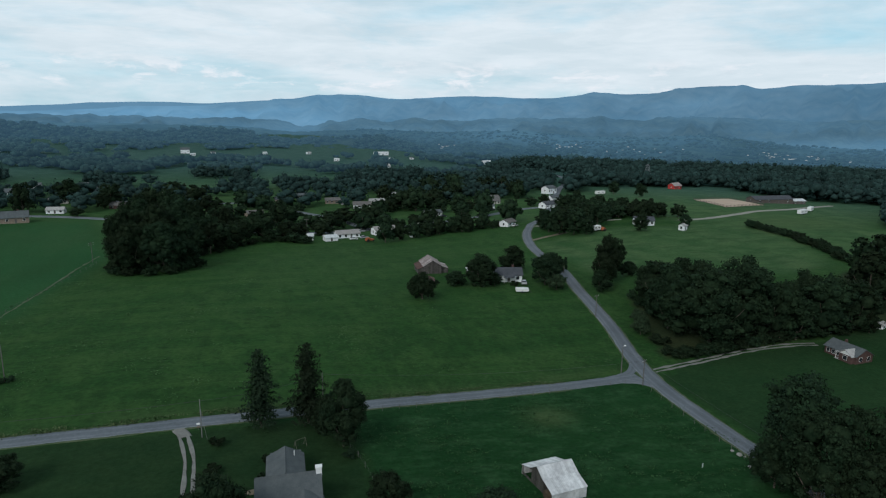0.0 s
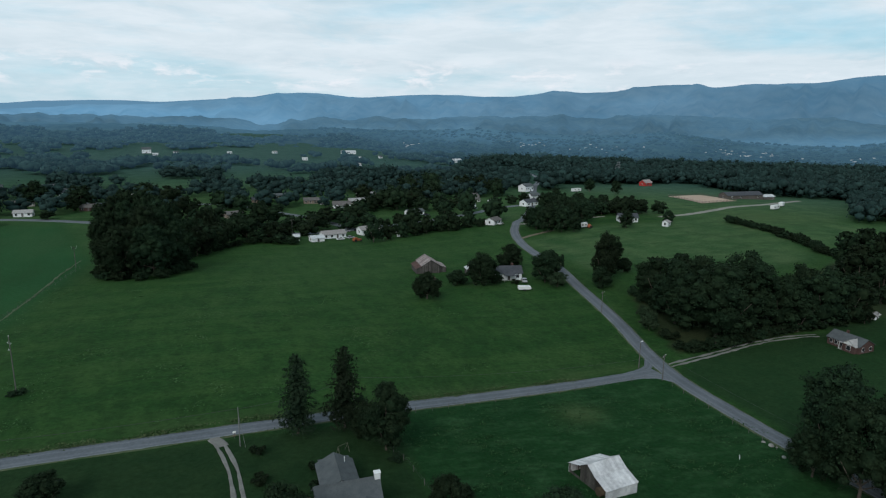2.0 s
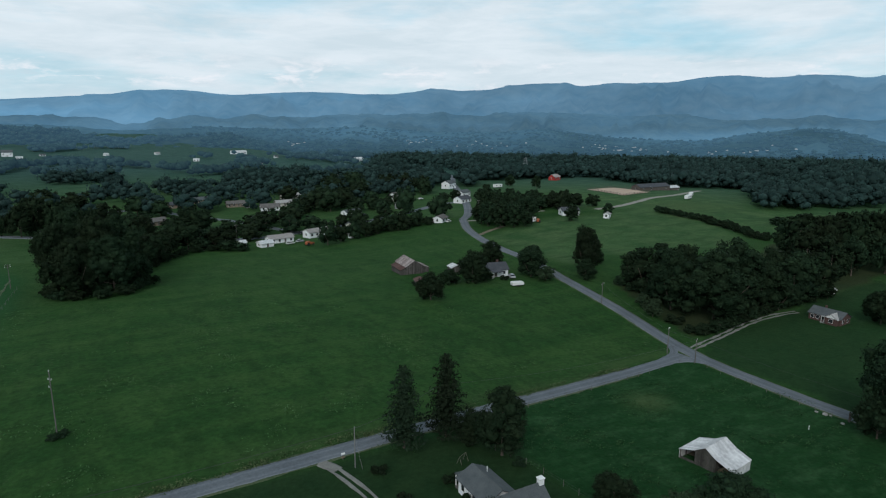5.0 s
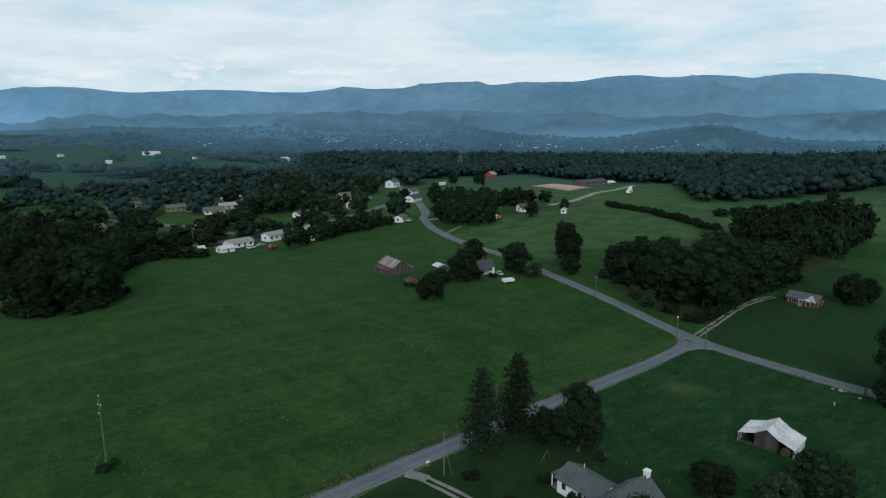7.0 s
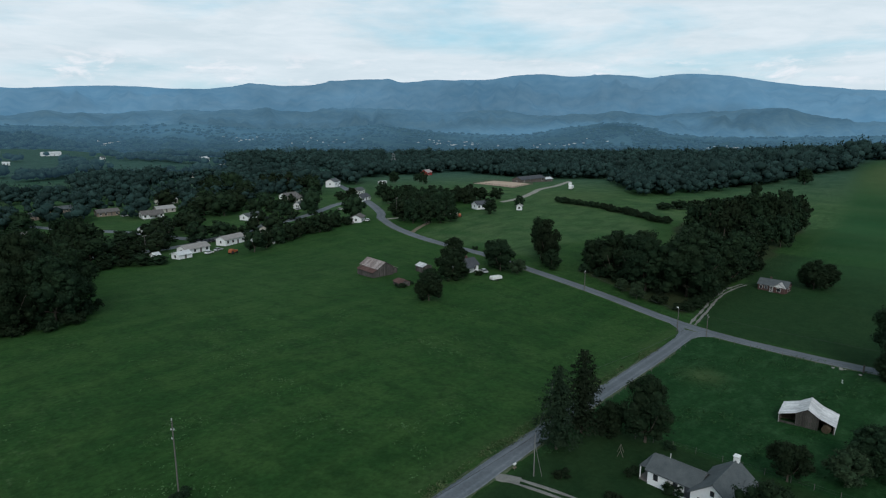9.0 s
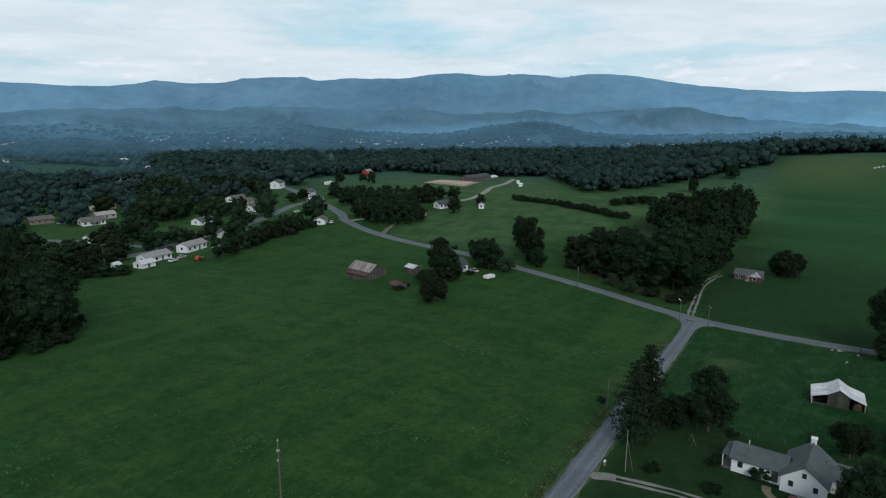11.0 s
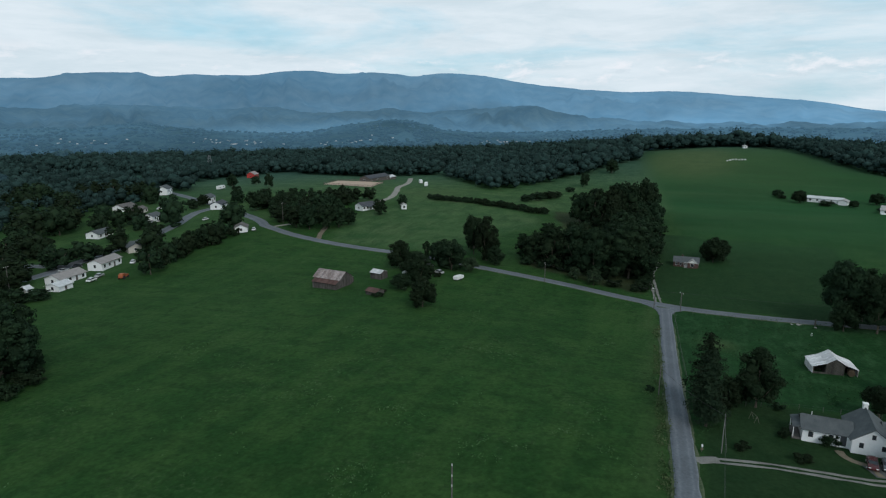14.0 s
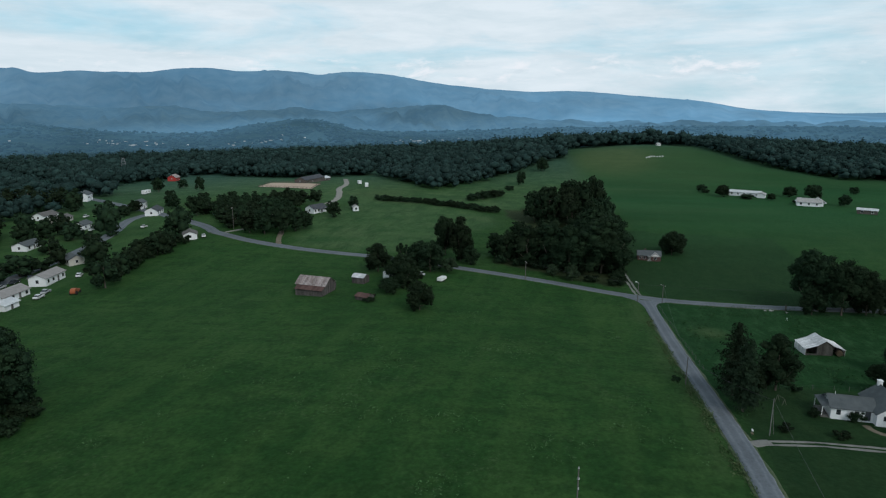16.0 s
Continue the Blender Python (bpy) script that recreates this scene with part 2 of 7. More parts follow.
wheel_tracks(ASPHALT)
GRAVEL = mat("pale_gravel", (0.20, 0.19, 0.165), (0.32, 0.30, 0.27), 0.95, 0.4, 4.0, bump=0.4)
RUT = mat("rutted_gravel", (0.15, 0.147, 0.135), (0.24, 0.236, 0.22), 0.95, 0.5, 4.0, bump=0.4)
VERGE = mat("dry_verge", (0.036, 0.066, 0.026), (0.105, 0.122, 0.072), 0.95, 0.35, 2.5, bump=0.4)
PALE_POLE = mat("silvered_pole", (0.15, 0.15, 0.145), (0.22, 0.22, 0.215), 0.85, 0.8, 8.0, bump=0.2)
DIRT = mat("trodden_earth", (0.12, 0.10, 0.07), (0.19, 0.16, 0.115), 0.95, 0.4, 3.0, bump=0.4)
SAND = mat("riding_sand", (0.42, 0.31, 0.23), (0.50, 0.38, 0.29), 0.95, 0.08, 1.0, bump=0.2)
BARK = mat("grey_brown_bark", (0.07, 0.058, 0.045), (0.13, 0.11, 0.09), 0.95, 1.5, 9.0, bump=0.6)
LEAF = foliage("broad_leaves", (0.0093, 0.0209, 0.0110), (0.0188, 0.0332, 0.0160))
# bluer, paler copies of the leaves, with haze mixed into the colour
LEAF_HAZE_TINT = foliage("haze_tinted_leaves", (0.0118, 0.0280, 0.0255), (0.0260, 0.0470, 0.0410))
LEAF_HAZE_GLOW = foliage("haze_glow_leaves", (0.0145, 0.034, 0.031), (0.031, 0.056, 0.049), 0.4)
LEAF_LIGHT = foliage("pale_leaves", (0.0213, 0.0410, 0.0213), (0.0377, 0.0590, 0.0312))
NEEDLE = foliage("spruce_needles", (0.0098, 0.0205, 0.0115), (0.0189, 0.0320, 0.0172), 0.25)
WHITE_SIDING = mat("white_siding", (0.78, 0.79, 0.80), (0.86, 0.87, 0.88), 0.6, 0.4, 3.0, bump=0.1)
CREAM_SIDING = mat("cream_siding", (0.48, 0.465, 0.42), (0.56, 0.54, 0.49), 0.65, 0.4, 3.0, bump=0.1)
BRICK_RED = mat("red_brick", (0.070, 0.042, 0.038), (0.115, 0.066, 0.058), 0.85, 1.5, 9.0, bump=0.3)
TAN_BRICK = mat("tan_brick", (0.22, 0.17, 0.13), (0.30, 0.24, 0.195), 0.85, 1.5, 9.0, bump=0.3)
GREY_SHINGLE = mat("grey_shingle", (0.066, 0.077, 0.082), (0.110, 0.122, 0.127), 0.9, 0.7, 7.0, bump=0.3)
DARK_SHINGLE = mat("dark_shingle", (0.045, 0.05, 0.06), (0.085, 0.09, 0.10), 0.9, 0.7, 7.0, bump=0.3)
BROWN_SHINGLE = mat("brown_shingle", (0.10, 0.093, 0.088), (0.16, 0.15, 0.143), 0.9, 0.7, 7.0, bump=0.3)
PALE_SHINGLE = mat("pale_shingle", (0.30, 0.29, 0.28), (0.42, 0.41, 0.40), 0.85, 0.7, 7.0, bump=0.3)
PALE_BROWN = mat("pale_brown_shingle", (0.24, 0.225, 0.215), (0.33, 0.31, 0.30), 0.85, 0.7, 7.0, bump=0.3)
BARN_TIN = mat("weathered_tin", (0.50, 0.51, 0.52), (0.72, 0.73, 0.73), 0.55, 0.5, 2.5, metal=0.15, bump=0.15)
RUST_TIN = mat("rusted_tin", (0.24, 0.18, 0.165), (0.44, 0.39, 0.38), 0.75, 0.35, 2.0, metal=0.1, bump=0.2)
BARN_WOOD = mat("grey_barn_wood", (0.07, 0.06, 0.055), (0.15, 0.13, 0.115), 0.95, 0.8, 6.0, bump=0.4)
RED_PAINT = mat("red_barn_paint", (0.36, 0.035, 0.03), (0.48, 0.06, 0.05), 0.7, 0.5, 4.0, bump=0.15)
GLASS = mat("window_glass", (0.02, 0.024, 0.03), (0.035, 0.04, 0.045), 0.08, 0.5, 2.0, bump=0, spec=0.6)
TRIM = mat("white_trim", (0.74, 0.74, 0.73), (0.82, 0.82, 0.81), 0.5, 1.0, 6.0, bump=0.05)
POLE_WOOD = mat("creosoted_pole", (0.09, 0.084, 0.078), (0.15, 0.143, 0.134), 0.9, 0.8, 8.0, bump=0.3)
WIRE = mat("dark_cable", (0.03, 0.03, 0.032), (0.045, 0.045, 0.045), 0.5, 1, 5, bump=0)
STONE = mat("pale_stone", (0.22, 0.215, 0.20), (0.36, 0.355, 0.34), 0.9, 1.0, 6.0, bump=0.4)
RUBBER = mat("tyre_rubber", (0.02, 0.02, 0.02), (0.035, 0.035, 0.035), 0.85, 2, 9, bump=0.1)
ORANGE = mat("orange_plastic", (0.30, 0.085, 0.035), (0.38, 0.12, 0.05), 0.6, 0.6, 4, bump=0.05)


# ---- small builders ----
def thing(name, label, category, group="", kind="", at=None):
    ob = new(name)
    tagged(ob, label, category, group, kind)
    if at is not None:
        ob.matrix_basis = at
    return ob


def part(name, bm, material, parent, label=""):
    me = bpy.data.meshes.new(name)
    bm.to_mesh(me)
    bm.free()
    me.materials.append(material)
    ob = new(name, me)
    ob.parent = parent
    if label:
        tagged(ob, label)
    return ob


def mesh_part(name, me, parent, label=""):
    ob = new(name, me)
    ob.parent = parent
    if label:
        tagged(ob, label)
    return ob


def arrays_mesh(name, verts, faces, material, smooth=False):
    """A mesh from numpy arrays: verts n x 3, faces m x k."""
    me = bpy.data.meshes.new(name)
    verts = np.asarray(verts, dtype=np.float32)
    faces = np.asarray(faces, dtype=np.int32)
    k = faces.shape[1]
    me.vertices.add(len(verts))
    me.vertices.foreach_set("co", verts.ravel())
    me.loops.add(faces.size)
    me.loops.foreach_set("vertex_index", faces.ravel())
    me.polygons.add(len(faces))
    me.polygons.foreach_set("loop_start", np.arange(len(faces), dtype=np.int32) * k)
    me.update(calc_edges=True)
    me.validate()
    if smooth:
        me.polygons.foreach_set("use_smooth", np.ones(len(me.polygons), dtype=bool))
    me.materials.append(material)
    return me


def box(bm, x0, x1, y0, y1, z0, z1, bevel=0.0):
    r = bmesh.ops.create_cube(bm, size=1.0, matrix=Matrix.Translation(((x0 + x1) / 2, (y0 + y1) / 2, (z0 + z1) / 2)) @ Matrix.Diagonal((x1 - x0, y1 - y0, z1 - z0, 1)))
    if bevel:
        es = list({e for v in r["verts"] for e in v.link_edges})
        bmesh.ops.bevel(bm, geom=es, offset=bevel, segments=1, affect="EDGES")
    return bm


def prism(bm, pts, y0, y1, axis="y"):
    """Extrude a polygon in (x, z) from y0 to y1 (axis x: polygon in (y, z))."""
    def p(a, c, t):
        return (a, t, c) if axis == "y" else (t, a, c)
    f = [bm.verts.new(p(a, c, y0)) for a, c in pts]
    g = [bm.verts.new(p(a, c, y1)) for a, c in pts]
    bm.faces.new(f)
    bm.faces.new(g[::-1])
    for i in range(len(pts)):
        j = (i + 1) % len(pts)
        bm.faces.new((f[i], g[i], g[j], f[j]))
    bmesh.ops.recalc_face_normals(bm, faces=bm.faces[:])
    return bm


def tube(bm, pts, r0, r1, sides=7):
    """A tapered tube along points."""
    rings = []
    n = len(pts)
    for i, p in enumerate(pts):
        p = Vector(p)
        d = (Vector(pts[min(i + 1, n - 1)]) - Vector(pts[max(i - 1, 0)])).normalized()
        a = d.orthogonal().normalized()
        b = d.cross(a)
        r = r0 + (r1 - r0) * i / (n - 1)
        rings.append([bm.verts.new(p + a * (r * math.cos(6.2832 * k / sides)) + b * (r * math.sin(6.2832 * k / sides))) for k in range(sides)])
    for u, v in zip(rings, rings[1:]):
        for k in range(sides):
            bm.faces.new((u[k], u[(k + 1) % sides], v[(k + 1) % sides], v[k]))
    bm.faces.new(rings[0][::-1])
    bm.faces.new(rings[-1])
    return bm


# ---- the lie of the land ----
LAND = -1.9
SWELLS = [(308, 350, 84, 5.8), (150, 305, 50, 2.6), (225, 275, 60, 2.4), (-40, 130, 110, 3.8), (80, 110, 60, -5.6), (60, 220, 80, 2.4), (60, 340, 100, -7.9), (140, 420, 150, 2.9), (370, 500, 150, -3.7), (630, 65, 135, 21.5), (400, 150, 150, -3.6), (280, 0, 150, 3.1), (-110, 400, 200, -1.5), (220, 1200, 500, -9.5), (-600, 1400, 600, 13.7), (700, 800, 400, 3.7), (1200, 1200, 500, -10.0), (2000, 1900, 900, -46.9), (850, -300, 260, 7.0), (500, -80, 150, -4.0)]


def hz(x, y):
    z = LAND + 0.0 * x
    for a, b, s, w in SWELLS:
        z = z + w * np.exp(-((x - a) ** 2 + (y - b) ** 2) / (2 * s * s))
    # the valley falls away to the east and north-east
    f = np.clip((np.hypot(x + 70, y - 60) - 900) / 500, 0, 1) * np.clip((x - 250) / 350, 0, 1)
    f = f * f * (3 - 2 * f)
    return z * (1 - f) - 52 * f


def ground_at(x, y):
    return float(hz(np.float64(x), np.float64(y)))


def inside(px, py, poly):
    """Which points lie inside a polygon."""
    res = np.zeros(np.shape(px), dtype=bool)
    n = len(poly)
    for i in range(n):
        (x0, y0), (x1, y1) = poly[i], poly[(i + 1) % n]
        if y0 == y1:
            continue
        cut = ((y0 > py) != (y1 > py)) & (px < (x1 - x0) * (py - y0) / (y1 - y0) + x0)
        res ^= cut
    return res


def near_line(px, py, pts):
    """Distance from points to a line of points."""
    best = np.full(np.shape(px), 1e9)
    for (x0, y0), (x1, y1) in zip(pts, pts[1:]):
        dx, dy = x1 - x0, y1 - y0
        t = np.clip(((px - x0) * dx + (py - y0) * dy) / (dx * dx + dy * dy), 0, 1)
        best = np.minimum(best, np.hypot(px - x0 - t * dx, py - y0 - t * dy))
    return best


# the plan: roads, fields and clearings
ROAD_A = [(-420, 90), (-260, 104), (-120, 111), (-43, 113.9), (-16, 115.1), (19.5, 117.9), (45, 119.6), (66, 120.9), (88, 122.3)]
ROAD_B = [(70, -230), (78, -80), (83, 10), (85.5, 54), (85.8, 80), (86.6, 100), (87.6, 117), (91, 133), (98, 156), (106, 189.6), (113.7, 219.1), (117.2, 243.5), (122.8, 267.6), (132.6, 294.2), (147, 320.8)]
ROAD_C = [(147, 320.8), (160.6, 336.2), (185.9, 376.4), (214.1, 427.6), (255.3, 502.5), (330, 640), (350, 800)]
ROAD_V = [(192.7, 389), (179.7, 390.4), (167.4, 387.8), (143.1, 376.2), (120.8, 368.7), (98.7, 364.2), (68, 359), (46, 354), (14, 357), (-30, 376), (-86, 408), (-140, 424), (-260, 440)]
ROAD_W = [(62, 359), (46, 402), (20, 436), (-2, 466), (-40, 470), (-110, 490)]
TRACK = [(89.5, 124.0), (96, 125.2), (108, 126.8), (119, 128.4), (130, 128.8), (138, 128), (143.5, 126.5)]
DRIVE = [(-15.5, 114), (-13.8, 108), (-12.8, 103), (-12.2, 96), (-11.8, 88), (-10, 80)]
LANE = [(146.3, 314.6), (160, 304.6), (178.9, 310.2), (197.5, 310.3)]
LANE_TWO = [(125.3, 275.1), (134.6, 280.1), (151.8, 287)]
ARENA_LANE = [(224.3, 295.1), (247, 297.3), (275.6, 307.4), (299.4, 317.1), (335.2, 325.9), (393.2, 349.7)]
HAYFIELD = [(-420, 95), (88, 124), (96, 156), (115.4, 243.6), (144.2, 325.5), (111.7, 329.1), (66, 332), (30, 330), (0, 322), (-22, 300), (-60, 300), (-120, 390), (-420, 420)]
PASTURE = [(-10, 117), (86, 121), (84, 54), (78, -80), (30, -80), (16, 60), (15, 96)]
EAST_FIELD = [(125.6, 198.9), (121.1, 240.5), (127.3, 270.5), (174.4, 287.4), (207.5, 280.7), (248.1, 267), (237.4, 234.9), (233.2, 196.4), (193.6, 188), (144.3, 212.3)]
EAST_MEADOW = [(207.5, 280.7), (249.6, 279), (315.1, 253.7), (367.4, 241.8), (504, 199), (587, 153), (640, 172), (634, 120), (300, 100), (262, 150), (237.4, 234.9)]
HILL_FIELD = [(88, 120), (100, 124), (150, 122), (205, 120), (300, 130), (640, 175), (634, 140), (652, 100), (655, 60), (621, 24), (550, 4), (485, -30), (453, -64), (461, -100), (420, -160), (88, -160)]
HORSE_FIELD = [(224.3, 295.1), (217.9, 336.1), (232.4, 399.7), (249.8, 467.2), (300, 530), (380, 530), (440, 520), (415, 430.3), (404.7, 385.6), (446.6, 344), (321.9, 251.6), (251.6, 271)]
LEFT_FIELD = [(-420, 180), (-66, 190), (-62, 290), (-90, 396), (-420, 410)]
YARD = [(-10, 113), (14, 112), (16, 60), (-60, 60), (-120, 108), (-16, 113)]


# ---- ground ----
def axis_steps(lo, hi, step, far_lo, far_hi):
    """Even steps between lo and hi, then ever wider ones out to the far ends."""
    c = list(np.arange(lo, hi + step, step))
    d, s = step, c[-1]
    while s < far_hi:
        d *= 1.10
        s += d
        c.append(min(s, far_hi))
    d, s = step, c[0]
    while s > far_lo:
        d *= 1.10
        s -= d
        c.insert(0, max(s, far_lo))
    return np.array(c)


def build_ground():
    xs = axis_steps(-130, 180, 3.0, -4400, 4400)
    ys = axis_steps(60, 350, 3.0, -4400, 4400)
    X, Y = np.meshgrid(xs, ys)
    Z = hz(X, Y)
    far = np.clip((np.hypot(X, Y) - 2600) / 1600, 0, 1)
    Z = Z * (1 - far) + far * -60
    nx, ny = len(xs), len(ys)
    idx = np.arange(nx * ny).reshape(ny, nx)
    F = np.stack([idx[:-1, :-1], idx[:-1, 1:], idx[1:, 1:], idx[1:, :-1]], -1).reshape(-1, 4)
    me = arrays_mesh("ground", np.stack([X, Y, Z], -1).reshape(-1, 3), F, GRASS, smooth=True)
    x, y = X.ravel(), Y.ravel()
    hay = inside(x, y, HAYFIELD)
    past = inside(x, y, PASTURE)
    lush = inside(x, y, HILL_FIELD) * np.clip((x - 110) / 170, 0.15, 1) + inside(x, y, LEFT_FIELD)
    yards = (np.hypot(x - 40, y - 430) < 230) & ~hay & (y > 330) & ~inside(x, y, LEFT_FIELD)
    meadow = yards | inside(x, y, EAST_FIELD) | inside(x, y, EAST_MEADOW) | inside(x, y, HORSE_FIELD)
    dry = np.clip(1.2 - 1.2 * np.hypot((x - 570) / 260, (y - 80) / 130), 0, 1) * 0.4 + np.clip(1.7 - 1.7 * np.hypot((x - 540) / 120, (y - 122) / 52), 0, 1) * 0.85 + np.clip(1 - np.hypot((x - 287.0) / 45, (y - 279.7) / 30), 0, 1) * 0.7 + np.clip(1 - np.hypot((x - 54.9) / 6.5, (y - 107.6) / 4.5), 0, 1) * 1.3
    side = near_line(x, y, ROAD_A)
    dry += 0.45 * ((side > 2) & (side < 5.5) & hay)
    lawn = inside(x, y, YARD) | inside(x, y, [(90, 119), (100, 126), (200, 132), (190, 60), (88, 60)])
    woods = inside(x, y, [(98, 130), (150, 130), (200, 132), (290, 140), (244, 191.9), (180, 170), (118, 178)])
    def soft(v, times):
        """Fields grow into one another over some metres."""
        v = np.asarray(v, dtype=np.float64).reshape(ny, nx)
        for _ in range(times):
            p = np.pad(v, 1, mode="edge")
            v = (p[1:-1, 1:-1] * 2 + p[:-2, 1:-1] + p[2:, 1:-1] + p[1:-1, :-2] + p[1:-1, 2:]) / 6
        return v.ravel()

    lush, meadow, dry = soft(lush, 3), soft(np.where(yards, 0.6, 1.0) * meadow, 2), soft(np.clip(dry, 0, 1), 1)
    # far: how much haze tint the ground colour takes, by distance
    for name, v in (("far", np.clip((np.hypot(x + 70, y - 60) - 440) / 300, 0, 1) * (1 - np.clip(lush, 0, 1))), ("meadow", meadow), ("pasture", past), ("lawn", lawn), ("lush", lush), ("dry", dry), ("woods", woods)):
        a = me.attributes.new(name, "FLOAT", "POINT")
        a.data.foreach_set("value", np.asarray(v, dtype=np.float32).ravel())
    tagged(new("ground", me), "rolling green hay meadows, pasture and lawns", "ground", kind="structure")


build_ground()


def curve_points(pts, step):
    """A smooth line through points, cut into even steps."""
    P = [Vector((*p, 0)) for p in pts]
    P = [P[0] * 2 - P[1]] + P + [P[-1] * 2 - P[-2]]
    out = []
    for a, b, c, d in zip(P, P[1:], P[2:], P[3:]):
        n = max(2, int((c - b).length / step))
        for i in range(n):
            t = i / n
            out.append(0.5 * (2 * b + (c - a) * t + (2 * a - 5 * b + 4 * c - d) * t * t + (3 * b - a - 3 * c + d) * t ** 3))
    out.append(P[-2])
    return out


def strip(name, pts, width, material, label, lift=0.10, across=9, ragged=0.12, step=2.5, kind="structure", parent=None, crown=0.04):
    """A road surface laid on the land, cambered, with ragged verges and sides that go into the ground."""
    line = curve_points(pts, step)
    rows = []
    for i, p in enumerate(line):
        d = (line[min(i + 1, len(line) - 1)] - line[max(i - 1, 0)]).normalized()
        s = Vector((d.y, -d.x, 0))
        row = []
        for k in range(-1, across + 1):
            u = min(max(k, 0), across - 1) / (across - 1) * 2 - 1
            wob = ragged * noise.noise(Vector((p.x * 0.35, p.y * 0.35, 3.0 if u < 0 else 9.0))) * 2 if abs(u) == 1 else 0
            q = p + s * (u * (width / 2 + wob))
            z = ground_at(q.x, q.y)
            z += lift + crown * (1 - u * u) if 0 <= k < across else -0.3
            row.append((q.x, q.y, z))
        rows.append(row)
    n = across + 2
    V = np.array(rows).reshape(-1, 3)
    idx = np.arange(len(V)).reshape(-1, n)
    F = np.stack([idx[:-1, :-1], idx[:-1, 1:], idx[1:, 1:], idx[1:, :-1]], -1).reshape(-1, 4)
    me = arrays_mesh(name, V, F, material)
    at = me.attributes.new("across", "FLOAT", "POINT")
    at.data.foreach_set("value", np.tile(np.array([abs(min(max(k, 0), across - 1) / (across - 1) * 2 - 1) for k in range(-1, across + 1)], dtype=np.float32), len(rows)))
    ob = new(name, me)
    if parent:
        ob.parent = parent
        return ob
    return tagged(ob, label, name.split("_")[0], kind=kind)


strip("road_main", ROAD_B, 4.1, ASPHALT, "worn grey two-way country road between fields", lift=0.14)
strip("road_side", ROAD_A[:-1] + [(85.5, 122.2)], 3.7, ASPHALT, "worn grey country lane along the hay meadow", lift=0.12)
strip("road_flare", [(79, 120.9), (83.4, 119.6), (86.0, 116.4), (87.0, 111.5)], 1.7, ASPHALT, "rounded asphalt corner of the crossroads", lift=0.10, step=1.2)
strip("road_flare", [(77, 122.4), (84.5, 124.6), (89.0, 129.5)], 2.0, ASPHALT, "rounded asphalt corner of the crossroads", lift=0.10, step=1.2)
strip("road_flare", [(81.0, 121.9), (84.6, 120.0), (87.2, 116.2)], 2.6, ASPHALT, "asphalt apron of the crossroads", lift=0.11, step=1.2)
strip("road_north", ROAD_C, 5.0, ASPHALT, "grey road running on between the houses", lift=0.15)
strip("road_village", ROAD_V, 6.0, ASPHALT, "grey street along the back of the houses", lift=0.13)
strip("road_close", ROAD_W, 5.0, ASPHALT, "grey side street between brick ranch houses", lift=0.12)


def beside(pts, off):
    """The line at a distance to the side of another."""
    line = []
    for i, p in enumerate(pts):
        q, r_ = pts[max(i - 1, 0)], pts[min(i + 1, len(pts) - 1)]
        d = Vector((r_[0] - q[0], r_[1] - q[1])).normalized()
        line.append((p[0] + d.y * off, p[1] - d.x * off))
    return line


for road, half in ((ROAD_A[:-1], 1.85), (ROAD_B, 2.05)):
    for side in (-1, 1):
        strip("verge", beside(road, side * (half + 0.16)), 0.62, VERGE, "worn verge of dry grass and grit beside the road", lift=0.06, across=4, ragged=0.2, step=1.6, crown=0.0)


def ruts(name, pts, gap, width, label, ragged=0.35):
    """A farm track: two worn wheel ruts with grass between."""
    for k in (-1, 1):
        line = []
        for i, p in enumerate(pts):
            q, r_ = pts[max(i - 1, 0)], pts[min(i + 1, len(pts) - 1)]
            d = Vector((r_[0] - q[0], r_[1] - q[1])).normalized()
            line.append((p[0] + d.y * k * gap / 2, p[1] - d.x * k * gap / 2))
        strip(name, line, width, RUT, label, lift=0.05, ragged=ragged, crown=0.0, step=1.5)


ruts("track", TRACK, 1.4, 0.7, "pale gravel wheel rut of the farm track")
ruts("driveway", DRIVE, 1.35, 0.62, "pale gravel wheel rut of the farmhouse driveway", 0.14)
strip("driveway_mouth", [(-15.4, 113.4), (-14.6, 111.4), (-14.0, 109.8)], 2.2, RUT, "pale gravel mouth of the driveway", lift=0.045, ragged=0.25, step=0.7)
strip("lane_north", LANE, 2.6, GRAVEL, "pale gravel lane behind the trees", lift=0.08, ragged=0.3)
strip("lane_field", LANE_TWO, 2.4, DIRT, "earth lane at the field's edge", lift=0.08, ragged=0.3)
strip("lane_arena", ARENA_LANE, 4.0, GRAVEL, "pale gravel lane to the riding arena", lift=0.08, ragged=0.3)


strip("path", [(-66, 296), (-67.5, 266), (-68, 238), (-69, 211), (-71, 180), (-75, 150)], 0.6, VERGE, "pale worn path along the fence of the green field", lift=0.05, ragged=0.5, crown=0.0, step=1.6)


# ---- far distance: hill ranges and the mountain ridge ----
HAZE = (0.092, 0.202, 0.312)


